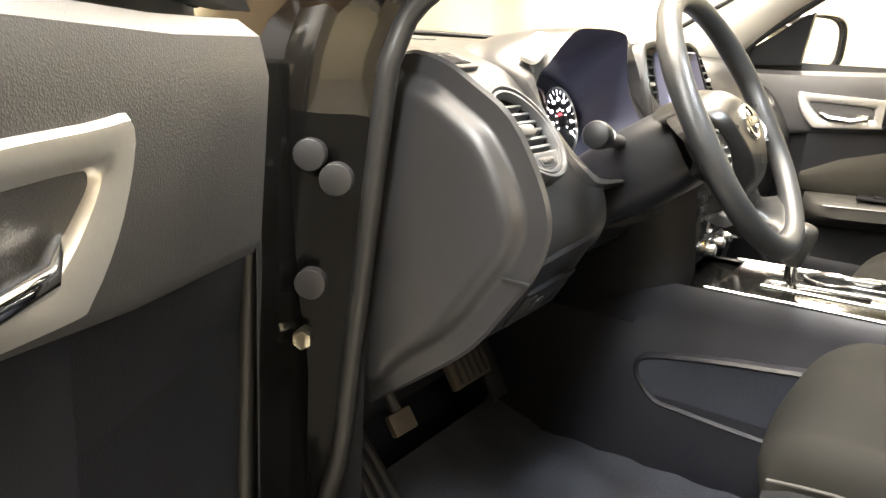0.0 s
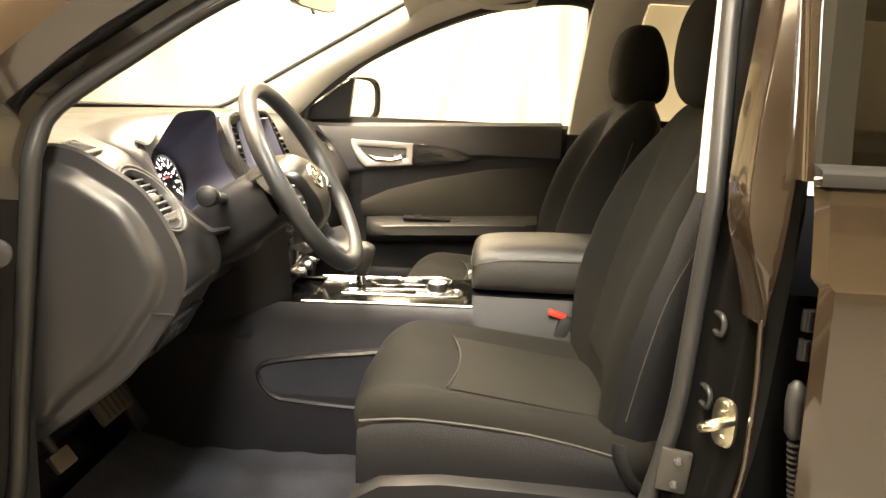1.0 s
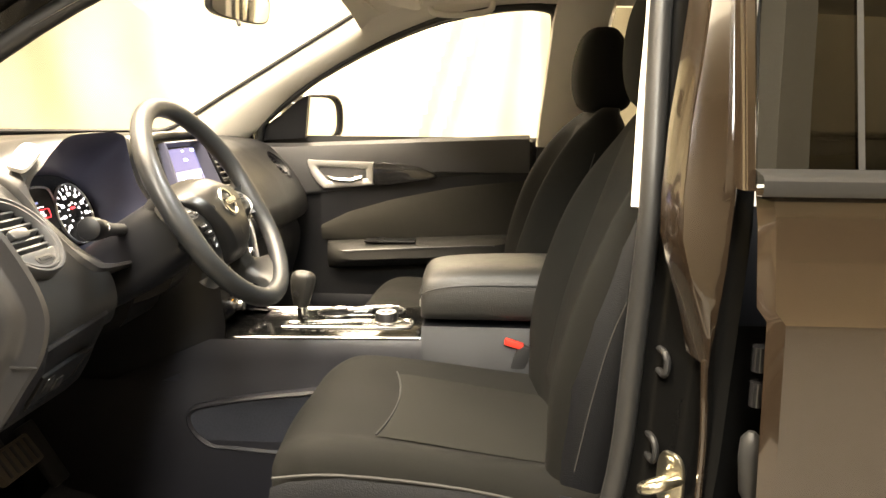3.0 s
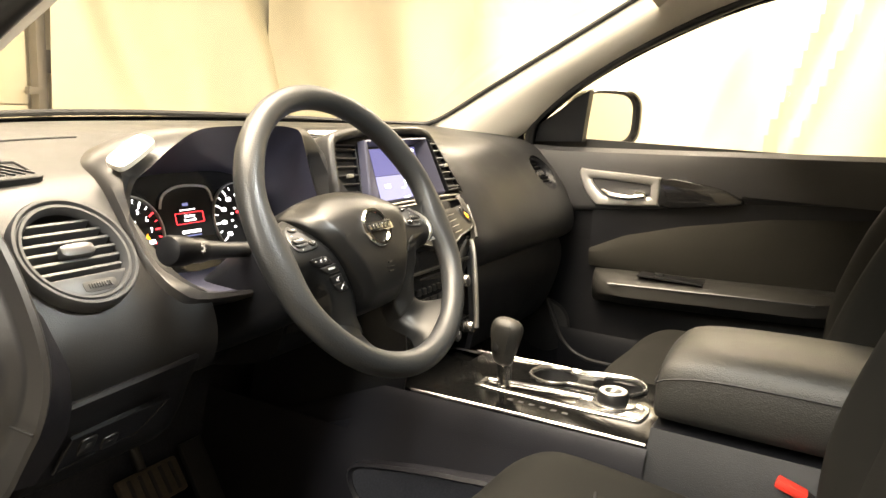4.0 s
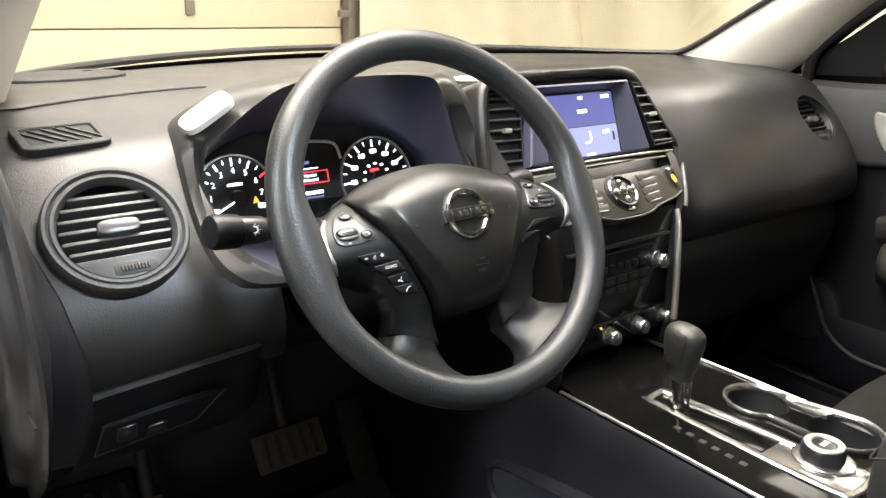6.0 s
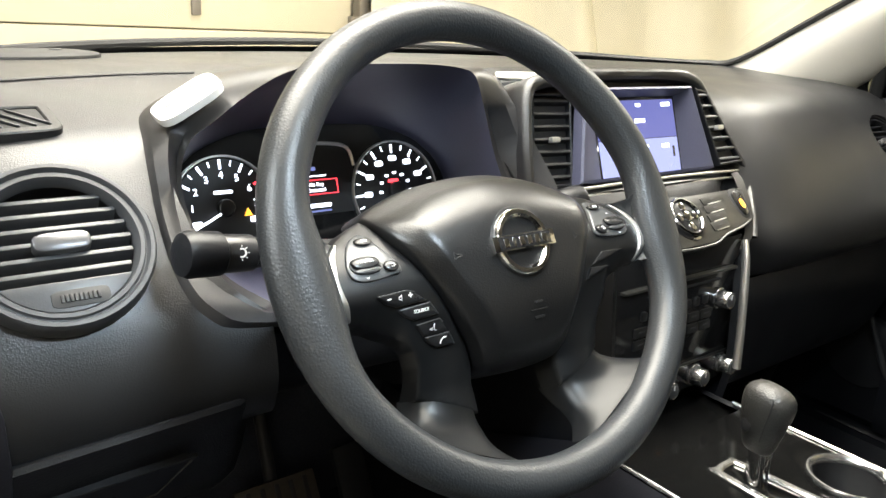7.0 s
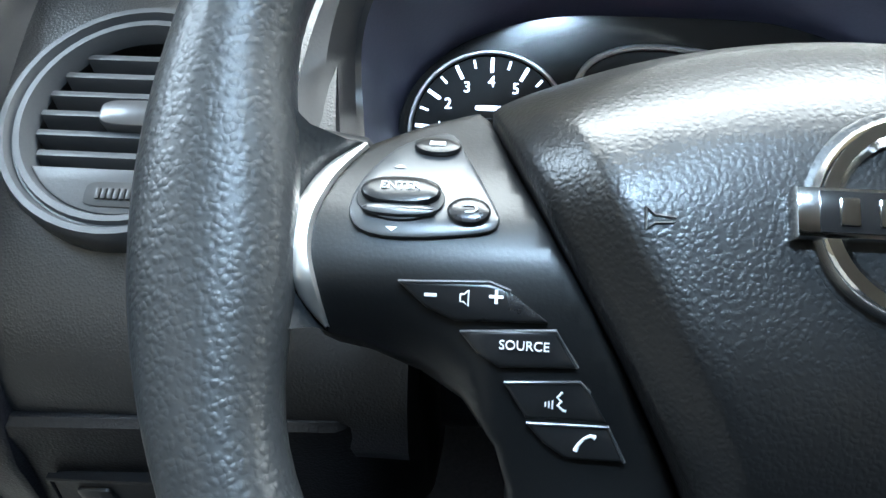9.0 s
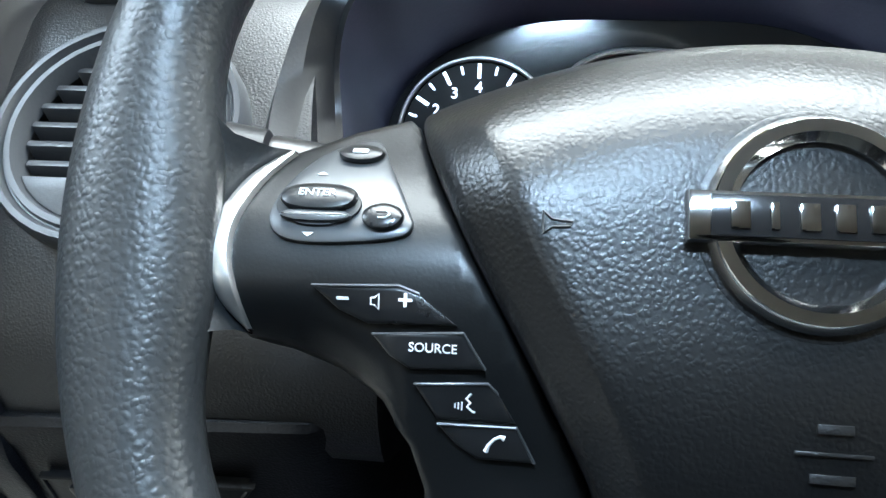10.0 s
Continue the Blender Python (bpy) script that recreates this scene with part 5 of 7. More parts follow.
# rounded hood round the screen and both vents, flaring towards its base
H_OUT = [(0, 0.0875), (0.05, 0.0878), (0.0918, 0.0872), (0.1239, 0.0797), (0.1385, 0.0654), (0.1712, 0.0127), (0.1925, -0.022), (0.2120, -0.0535), (0.2080, -0.078), (0.195, -0.100), (0.178, -0.126), (0.156, -0.152)]
H_IN = [(0, 0.073), (0.05, 0.0728), (0.093, 0.0695), (0.1150, 0.0625), (0.1269, 0.0524), (0.1607, -0.0005), (0.180, -0.025), (0.2000, -0.0530), (0.1975, -0.076), (0.186, -0.097), (0.169, -0.122), (0.148, -0.147)]

L_OUT = [(0, 0.0875), (0.05, 0.0878), (0.12, 0.0872), (0.17, 0.080), (0.193, 0.066), (0.206, 0.0127), (0.210, -0.022)] + H_OUT[7:]
L_IN = [(0, 0.073), (0.05, 0.0728), (0.115, 0.0695), (0.162, 0.0640), (0.183, 0.0540), (0.194, -0.0005), (0.197, -0.025)] + H_IN[7:]


def hood_line(t, n):
    sides = []
    for outer, inner in ((L_OUT, L_IN), (H_OUT, H_IN)):
        half = [(a[0] + (b[0] - a[0]) * t, a[1] + (b[1] - a[1]) * t, 0) for a, b in zip(outer, inner)]
        sides.append([Vector((p[0], p[1], n + 0.42 * max(0, -p[1] - 0.062))) for p in rounded(half, 3, False)])
    return [sm @ Vector((-p.x, p.y, p.z)) for p in sides[0][:0:-1]] + [sm @ p for p in sides[1]]


part("hood", loft([hood_line(t, n) for t, n in ((0, -0.075), (0, 0.002), (0.12, 0.0075), (0.4, 0.0105), (0.75, 0.0100), (1, 0.0065), (1, -0.012))]), DASH, stack, "soft rounded hood over the screen")
bez_o = [Vector(p) for p in ((-0.131, -0.0495), (0.131, -0.0495), (0.1035, 0.0625), (-0.1035, 0.0625))]
bez_i = [Vector(p) for p in ((-0.0795, -0.0525), (0.0795, -0.0525), (0.0795, 0.0525), (-0.0795, 0.0525))]
part("screen_bezel", loft([[sm @ Vector((p.x, p.y, n)) for p in pts] for pts, n in ((bez_o, -0.004), (bez_o, 0.0105), (inset(bez_o, 0.003), 0.0125), ([a.lerp(b, 0.25) for a, b in zip(bez_o, bez_i)], 0.0115), (bez_i, -0.003))], closed=True), HOODIN, stack, "blue-grey sloping bezel round the screen")
for v, n in ((-0.0545, 0.012), (-0.0635, 0.010)):
    part("chrome_line", tube([sm @ Vector((0.212 * s, v - 0.003 * s * s, n - 0.012 * abs(s) ** 6)) for s in [-1 + k / 12 for k in range(25)]], 0.0019, 8), SATIN, stack, "thin silver line below the screen")
# side vents
for sign in (-1, 1):
    vw, vo = (0.024, 0.150) if sign > 0 else (0.032, 0.146)
    vm = plane_frame((CX + sign * vo, 0.046, 1.170), (1, sign * 0.10, 0), SN)
    lean = 0.13 * sign
    out = [Vector((sx * vw + lean * -sy * 0.055, sy * 0.055)) for sx, sy in ((-1, -1), (1, -1), (1, 1), (-1, 1))]
    if sign > 0:
        vm = sm @ Matrix.Translation((0.1465, 0.004, 0.002))
        out = [Vector((u - 0.1465, v - 0.004)) for u, v in ((0.1400, -0.0475), (0.1945, -0.0455), (0.1300, 0.0545), (0.1065, 0.0590))]
    vent = part("centre_vent", ring(out, 0.0035, vm, -0.004, 0.012, 0.001), LOWER, stack, "upright centre air vent")
    part("well", slab(inset(out, 0.003), vm, -0.002, 0.004, 0), DARK, vent)
    for k in range(7):
        v = -0.044 + 0.0147 * k
        k2 = (v + 0.0495) / 0.105
        wide, mid = (2 * vw - 0.007, -lean * v) if sign < 0 else (0.048 - 0.026 * k2, 0.0207 - 0.0485 * k2)
        # right slats pale, left near-black: light and shade put into the colour
        part("slat", box(0, 0, 0, wide, 0.0035, 0.010, 0.001, vm @ Matrix.Translation((mid, v, 0.007)) @ Matrix.Rotation(radians(-20), 4, "X")), GREYPAD if sign > 0 else DARK, vent)
    part("tab", box(-lean * 0.005, 0.0, 0.013, 0.014, 0.007, 0.008, 0.002, vm), SATIN, vent)
# hood strip and trims
part("left_highlight", slab(oval(0, 0, 0.05, 0.006, 24, 5), plane_frame((CX - 0.16, 0.07, 1.243), (1, -0.05, 0.03), (0, -0.6, 0.8)), -0.002, 0.002, 0.001), SATIN, stack, "satin strip above the vent")
part("bar_trim", loft([[(CX + (0.203 + 0.018 * (s > 0)) * s, y + 0.012 * s * s + 0.03 * abs(s) ** 8, z - 0.004 * s * s) for s in [-1 + k / 8 for k in range(17)]] for y, z in ((0.016, 1.122), (0.004, 1.122), (-0.004, 1.116), (-0.003, 1.108), (0.004, 1.104))]), RADIO, stack, "dark satin bar below the screen")
AN = Vector((0, -0.70, 0.714))
am = plane_frame((CX, -0.0385, 1.082), (1, 0, 0), AN)
radio = part("radio_panel", slab([Vector(p) for p in ((-0.142, 0.025), (0.168, 0.026), (0.154, -0.020), (0.125, -0.028), (0.082, -0.035), (0.050, -0.043), (-0.014, -0.043), (-0.050, -0.035), (-0.100, -0.026), (-0.135, -0.014))], am, -0.05, 0.002, 0.0015), RADIO, stack, "dark grey satin radio control panel")
DU, DV = 0.018, -0.004
part("dial_recess", slab(oval(DU, DV, 0.0315, 0.0315, 40), am, 0.001, 0.0028, 0.0008), LOWER, radio)
part("dial_ring", ring(oval(DU, DV, 0.0270, 0.0270, 40), 0.0045, am, 0.002, 0.009, 0.0015), DIALRING, radio)
part("dial", slab(oval(DU, DV, 0.0225, 0.0225, 40), am, 0.002, 0.006, 0.002), BUTTON, radio)
for k in range(4):
    part("dial_key", slab(oval(DU + 0.0145 * math.cos(k * math.pi / 2), DV + 0.0145 * math.sin(k * math.pi / 2), 0.0058, 0.0058, 16), am, 0.005, 0.0085, 0.002), DIALRING, radio)
part("dial_centre", slab(oval(DU, DV, 0.0075, 0.0075, 20), am, 0.005, 0.0095, 0.0025), DIALRING, radio)
part("dial_spot", slab(oval(DU, DV - 0.0295, 0.008, 0.0022, 16), am, 0.002, 0.0045, 0.0006), CHROME, radio)
for sx in (-1, 1):
    for k in range(4):
        u, v = DU + sx * (0.072 - 0.004 * k), 0.0155 - 0.0125 * k
        turned = am @ Matrix.Translation((u, v, 0)) @ Matrix.Rotation(radians(4 * sx), 4, "Z")
        part("key", box(0, 0, 0.0022, 0.046 - 0.003 * k, 0.0105, 0.0024, 0.0006, turned), RADIO, radio)
        part("key_line", box(0, -0.0056, 0.0034, 0.030 - 0.001 * k, 0.0013, 0.0016, 0.0004, turned), SATIN, radio)
        part("key_print", box(0, 0.0005, 0.0036, 0.009, 0.0016, 0.0003, 0, turned), GREYPAD, radio)
part("hazard_well", slab([Vector((p[0], p[1])) for p in rounded([(0.131, 0.0225, 0), (0.161, 0.0225, 0), (0.152, -0.015, 0), (0.134, -0.016, 0)], 3)], am, -0.01, 0.0025, 0.0008), DARK, radio)
part("hazard_key", slab([Vector((p[0], p[1])) for p in rounded([(0.135, 0.018, 0), (0.155, 0.018, 0), (0.149, -0.011, 0), (0.137, -0.012, 0)], 3)], am, 0.002, 0.005, 0.001), GLOSS, radio, "hazard key lit orange")
part("hazard_light", slab(oval(0.144, 0.001, 0.0040, 0.0075, 16), am, 0.005, 0.0056, 0), AMBER, radio)
edge = rounded([(-0.134, -0.016, 0), (-0.050, -0.036, 0), (-0.014, -0.045, 0), (0.050, -0.045, 0), (0.082, -0.036, 0), (0.125, -0.029, 0), (0.150, -0.021, 0)], 3, False)
part("side_frame", loft([[(x - 0.018, y + 0.002, z), (x - 0.006, y - 0.003, z), (x - 0.001, y + 0.001, z), (x + 0.002, y + 0.012, z), (x + 0.004, y + 0.07, z)] for x, y, z in ((0.222, 0.012, 1.122), (0.216, -0.008, 1.110), (0.207, -0.027, 1.091), (0.195, -0.046, 1.070), (0.180, -0.058, 1.050), (0.168, -0.062, 1.030))]), RADIO, stack, "grey edge beside the hazard key")
part("lower_trim", tube([am @ p for p in edge], 0.0020, 8), RADIO, stack)
# recessed lower gloss panel
bm_ = plane_frame((0.043, -0.062, 0.950), (1, 0, 0), (0, -0.998, 0.06))
lower = part("lower_panel", slab([Vector(p) for p in ((-0.145, 0.100), (0.116, 0.100), (0.112, 0.03), (0.106, -0.03), (0.102, -0.10), (-0.135, -0.10), (-0.140, -0.03))], bm_, -0.05, 0.0, 0.002), GLOSS, stack, "gloss black lower control panel")
part("upper_step", box(-0.012, 0.058, 0.003, 0.225, 0.004, 0.010, 0.0015, bm_), RADIO, lower)
part("disc_slot", box(0, 0.045, 0.0005, 0.15, 0.003, 0.002, 0.0005, bm_), DARK, lower)
for k in range(8):
    part("pin_key", slab(oval(-0.080 + 0.0175 * k, 0.022, 0.0050, 0.0060, 14, 4), bm_, 0, 0.004, 0.001), BUTTON, lower)
for row_v, n in ((0.002, 6), (-0.014, 6)):
    for k in range(n):
        part("small_key", box(-0.083 + 0.026 * k, row_v, 0.001, 0.023, 0.012, 0.004, 0.001, bm_), BUTTON, lower)
        part("key_print", box(-0.083 + 0.026 * k, row_v + 0.001, 0.0032, 0.011, 0.002, 0.0004, 0, bm_), GREYPAD, lower)
part("climate_bar", box(0.03, -0.062, 0.001, 0.19, 0.003, 0.004, 0.001, bm_), BUTTON, lower)


def knob(name, u, v, r, parent):
    k = part(name, loft([[bm_ @ Vector((p[0], p[1], z)) for p in oval(u, v, rr, rr, 28)] for rr, z in ((r * 1.15, 0), (r * 1.15, 0.003), (r, 0.004), (r * 0.95, 0.018), (r * 0.85, 0.020), (r * 0.80, 0.0195))], closed=True, ends=True), BRUSHED, parent, "silver rotary knob")
    part("knob_face", slab(oval(u, v, r * 0.72, r * 0.72, 24), bm_, 0.019, 0.0205, 0.0005), GREYPAD, k)
    part("pointer", box(u, v + r * 0.4, 0.0207, 0.0015, r * 0.5, 0.0005, 0, bm_), PRINT, k)


knob("tuning_knob", 0.074, 0.018, 0.0125, lower)
for u in (-0.030, 0.035, 0.097):
    knob("climate_knob", u, -0.082 + 0.03 * u, 0.0125, lower)
    part("knob_light", box(u - 0.016, -0.068, 0.0005, 0.004, 0.0015, 0.001, 0, bm_), AMBER if u < 0 else GREYPAD, lower)
strip = rounded([(0.163, -0.056, 1.040), (0.160, -0.066, 1.015), (0.153, -0.076, 0.97), (0.146, -0.085, 0.92), (0.140, -0.092, 0.872)], 4, False)
part("side_strip", tube(strip, 0.0068, 10, flat=0.8), SATIN, stack, "satin silver side strip")
part("side_cheek", loft([[(x, y - e, z) for x, y in ((0.157 - d, -0.050), (0.164 - d, -0.058), (0.178 - d, -0.045), (0.185 - d, 0.05), (0.185 - d, 0.25))] for z, d, e in ((1.035, 0.0, 0.0), (0.97, 0.012, 0.014), (0.87, 0.025, 0.030), (0.70, 0.022, 0.0))]), LOWER, stack)
part("side_cheek", loft([[(-x, y - e, z) for x, y in ((0.095 - d, -0.058), (0.105 - d, -0.062), (0.125 - d, -0.03), (0.130 - d, 0.05), (0.130 - d, 0.25))] for z, d, e in ((1.05, 0.0, 0.0), (0.95, 0.004, 0.010), (0.85, 0.006, 0.020), (0.70, 0.0, 0.0))]), LOWER, stack)
part("bin", loft([[(x, y, z) for x in (-0.095, 0.02, 0.135)] for y, z in ((-0.066, 0.862), (-0.04, 0.86), (-0.025, 0.845), (-0.025, 0.825), (-0.12, 0.816))]), DIMBLACK, stack, "dark storage bin")
part("socket", slab(oval(-0.045, 0.0, 0.013, 0.013, 20), plane_frame((0, -0.030, 0.838), (1, 0, 0), (0, -1, 0.1)), 0, 0.010, 0.002), BUTTON, stack)
# glovebox and passenger knee area
part("glovebox", loft([rounded([(x, -0.036, 0.968), (x, -0.048, 0.93), (x, -0.038, 0.86), (x, -0.005, 0.78), (x, 0.06, 0.735), (x, 0.3, 0.72)], 3, False) for x in (0.16, 0.3, 0.5, 0.72)]), LOWER, dash, "dark glovebox lid")
part("kick_panel", loft([[(x, y, z) for y, z in ((0.33, 0.5), (0.30, 0.75), (0.25, 0.95))] for x in (0.80, 0.76, 0.74)]), LOWER, dash)

# ---- centre console ----
console = thing("centre_console", (0.0, -0.35, 0.47), "dark centre console with gloss top and cup holders", "console")


def top_z(y):
    """Height of the console's top."""
    return 0.835 - 0.018 * (y + 0.22)


rows = []
for y in [0.34, 0.24, 0.14, 0.06, 0.0] + [-0.06 - 0.04 * k for k in range(12)]:
    z = top_z(y) - 0.42 * max(0, y + 0.06)
    w = 0.128
    rows.append([(sx, y, zz) for sx, zz in ((-0.180, 0.47), (-0.176, 0.60), (-0.166, 0.69), (-0.152, 0.745), (-0.143, z - 0.045), (-0.139, z - 0.014), (-w - 0.004, z - 0.001), (-w, z - 0.004), (0.02 + 0.095, z - 0.004), (0.02 + 0.10, z - 0.001), (0.142, z - 0.012), (0.15, z - 0.045), (0.145, z - 0.075), (0.15, 0.6), (0.155, 0.47))])
part("side_shell", loft([r[:8] for r in rows]), CONSOLE, console, "dark blue-grey console side")
part("side_shell", loft([r[8:] for r in rows]), LOWER, console)
# recessed pocket on the side, a raised rim with a sunk face
pk = [Vector(p) for p in ((-0.026, 0.695), (-0.10, 0.715), (-0.24, 0.735), (-0.36, 0.735), (-0.36, 0.605), (-0.11, 0.606), (-0.055, 0.616), (-0.020, 0.655))]
pts = [Vector((p[0], p[1])) for p in rounded([Vector((a.x, a.y, 0)) for a in pk], 3)]
PMAT = Matrix(((0, 0, -1, -0.166), (1, 0, 0, 0), (0, 1, 0, 0), (0, 0, 0, 1)))
part("pocket_rim", ring(pts, 0.010, PMAT, -0.03, 0.014, 0.005), CONSOLE, console)
part("pocket_face", slab(inset(pts, 0.008), PMAT, -0.02, 0.007, 0), CARPET, console, "dark pocket lining")

gm2 = plane_frame((0, -0.30, top_z(-0.30)), (1, 0, 0), (0, 0.018, 1))
plate_pts = [Vector(p) for p in ((-0.127, 0.175), (0.114, 0.175), (0.114, -0.07), (0.128, -0.10), (0.128, -0.195), (-0.127, -0.195))]
plate = part("top_plate", slab(plate_pts, gm2, -0.004, 0.002, 0.001), DIMBLACK, console, "satin black top plate")
CUPS = [((0.066, 0.012), 0.040), ((0.078, -0.098), 0.043)]
cutter = bmesh.new()
for (u, v), r in CUPS:
    slab(oval(u, v, r, r, 40), gm2, -0.06, 0.03, 0, bm=cutter)
cut(plate, cutter)
for (u, v), r in CUPS:
    part("cup_well", loft([[gm2 @ Vector((p[0], p[1], z)) for p in oval(u, v, rr, rr, 40)] for rr, z in ((r, 0.001), (r - 0.003, -0.05), (r - 0.004, -0.055), (0.001, -0.055))], closed=True), DARK, console)
# figure-of-eight chrome rim
a1 = [Vector((0.066 + 0.042 * math.cos(radians(d)), 0.012 + 0.042 * math.sin(radians(d)))) for d in range(-35, 236, 12)]
a2 = [Vector((0.078 + 0.045 * math.cos(radians(d)), -0.098 + 0.045 * math.sin(radians(d)))) for d in range(150, 390, 12)]
eight = a1 + [Vector((0.040, -0.045))] + a2 + [Vector((0.112, -0.043))]
eight3 = rounded([Vector((p.x, p.y, 0.0035)) for p in eight], 2)
part("cup_rim", tube([gm2 @ p for p in eight3], 0.0055, 10, closed=True, flat=0.6), BRUSHED, console, "satin silver rim round both cup holders")
part("cup_bridge", slab([Vector(p) for p in ((0.092, -0.018), (0.113, -0.022), (0.122, -0.070), (0.098, -0.066))], gm2, 0.0, 0.007, 0.002), BRUSHED, console)
for u0, u1, v0, v1 in ((-0.129, -0.129, 0.19, -0.197), (0.116, 0.116, 0.19, -0.06)):
    part("edge_trim", tube([gm2 @ Vector((u0, v0, 0.002)), gm2 @ Vector(((u0 + u1) / 2, (v0 + v1) / 2, 0.003)), gm2 @ Vector((u1, v1, 0.003))], 0.0028, 8, flat=0.7), BRUSHED, console, "satin silver edge strip")
# gear gate
gate = [(-0.056, 0.098), (-0.047, 0.108), (-0.020, 0.110), (-0.010, 0.100), (0.002, -0.02), (0.006, -0.10), (0.012, -0.155), (-0.002, -0.172), (-0.046, -0.172), (-0.058, -0.155), (-0.060, -0.05)]
gate_pts = [Vector((p[0], p[1])) for p in rounded([(a, b, 0) for a, b in gate], 3)]
part("gate_rim", ring(gate_pts, 0.0095, gm2, 0.001, 0.0065, 0.002), BRUSHED, console, "satin silver gear gate frame")
part("gate_slide", slab([Vector(p) for p in ((-0.050, 0.098), (-0.018, 0.098), (-0.002, -0.06), (-0.052, -0.06))], gm2, 0.001, 0.004, 0.001), DIMBLACK, console)
part("gate_plate", slab([Vector(p) for p in ((-0.052, -0.062), (-0.001, -0.062), (0.004, -0.150), (-0.004, -0.164), (-0.044, -0.164), (-0.052, -0.150))], gm2, 0.001, 0.005, 0.001), BRUSHED, console, "satin plate behind the gear gate")
for k in range(6):
    part("gear_mark", box(-0.078 - 0.001 * k, 0.035 - 0.019 * k, 0.0022, 0.008, 0.009, 0.0006, 0.0001, gm2), DARK, console)

selector = thing("gear_selector", (-0.032, -0.235, 0.84), "grey leather-look gear lever with chrome neck", "gear lever")
b0 = Vector((-0.032, -0.232, 0.838))
up = Vector((-0.05, 0.06, 1)).normalized()
part("neck", tube([b0, b0 + up * 0.03, b0 + up * 0.058], [0.015, 0.012, 0.0135], 16, flat=0.75), CHROME, selector, "chrome neck")
part("neck_rod", tube([b0 + Vector((0.013, -0.004, 0)), b0 + Vector((0.012, -0.004, 0.05))], 0.004, 10), CHROME, selector)
def grip_at(h):
    """Centre and half widths of the grip at height h."""
    table = ((0.040, 0.0125, 0.0135, 0, 0), (0.046, 0.0155, 0.017, 0, 0), (0.062, 0.0175, 0.0205, -0.002, -0.002), (0.082, 0.0195, 0.0245, -0.004, -0.006), (0.100, 0.0205, 0.0275, -0.006, -0.010), (0.113, 0.0195, 0.0270, -0.007, -0.013), (0.121, 0.0145, 0.0200, -0.007, -0.014), (0.1245, 0.004, 0.007, -0.007, -0.014))
    for a, b in zip(table, table[1:]):
        if h <= b[0]:
            k = (h - a[0]) / (b[0] - a[0])
            return [p + (q - p) * k for p, q in zip(a, b)]
    return table[-1]


rows = []
for h in (0.040, 0.046, 0.062, 0.082, 0.100, 0.113, 0.121, 0.1245):
    h, rx, ry, dx, dy = grip_at(h)
    c = b0 + up * h + Vector((dx, dy, 0))
    rows.append([c + Vector((p[0], p[1], 0.10 * p[1])) for p in oval(0, 0, rx, ry, 24, 2.4)])
softened(part("grip", loft(rows, closed=True, ends=True), ARM, selector, "soft grey grip", angle=70), 1)
for a in (205, 335):
    line = []
    for h in (0.062, 0.072, 0.082, 0.092, 0.100, 0.107, 0.113, 0.118):
        h, rx, ry, dx, dy = grip_at(h)
        line.append(b0 + up * h + Vector((dx + 1.02 * rx * math.cos(radians(a)), dy + 1.02 * ry * math.sin(radians(a)), 0.10 * ry * math.sin(radians(a)))))
    part("grip_seam", tube(line, 0.0009, 6), DARK, selector)
part("release_button", slab(oval(0, 0, 0.006, 0.008, 16), plane_frame(b0 + up * 0.075 + Vector((-0.0195, 0.004, 0)), (0, 1, 0), (-1, 0, 0)), -0.002, 0.003, 0.001), BUTTON, selector)

dial = thing("drive_mode_dial", (-0.005, -0.415, 0.84), "black rotary dial with silver ring on the console", "dial")
dm2 = gm2 @ Matrix.Translation((-0.004, -0.112, 0))
part("dial_base", slab(oval(0, -0.002, 0.033, 0.036, 32), dm2, 0.001, 0.008, 0.003), BRUSHED, dial)
part("dial_body", loft([[dm2 @ Vector((p[0], p[1], z)) for p in oval(0, 0, r, r, 36)] for r, z in ((0.025, 0.006), (0.0245, 0.022), (0.0225, 0.025))], closed=True, ends=True), BUTTON, dial)
part("dial_ring", ring(oval(0, 0, 0.0225, 0.0225, 36), 0.0085, dm2, 0.024, 0.0265, 0.001), SATIN, dial)
part("dial_cap", slab(oval(0, 0, 0.0135, 0.0125, 28), dm2, 0.024, 0.0255, 0.001), BUTTON, dial)
for k in range(3):
    part("dial_print", box(-0.005 + 0.005 * k, 0, 0.0257, 0.003, 0.006, 0.0004, 0, dm2), PRINT, dial)

armrest = thing("armrest", (0.0, -0.65, 0.84), "padded grey vinyl armrest box between the seats", "armrest")
rows = []
for y, ins, zt in ((-0.492, 0.022, 0.944), (-0.496, 0.008, 0.962), (-0.510, 0.0, 0.974), (-0.54, -0.002, 0.981), (-0.65, -0.003, 0.988), (-0.80, -0.002, 0.990), (-0.86, 0.004, 0.985)):
    x0, x1 = -0.105 + ins, 0.125 - ins
    rows.append([(x, y, z) for x, z in ((x0 + 0.004, 0.866), (x0 - 0.003, 0.885), (x0 - 0.002, zt - 0.035), (x0 + 0.012, zt - 0.012), (x0 + 0.04, zt - 0.002), (0.01, zt + 0.004), (x1 - 0.04, zt - 0.002), (x1 - 0.012, zt - 0.012), (x1 + 0.002, zt - 0.035), (x1 + 0.003, 0.885), (x1 - 0.004, 0.866))])
softened(part("lid", loft(rows, closed=True, ends=True), ARM, armrest, "padded lid with stitched seam", angle=70), 1)
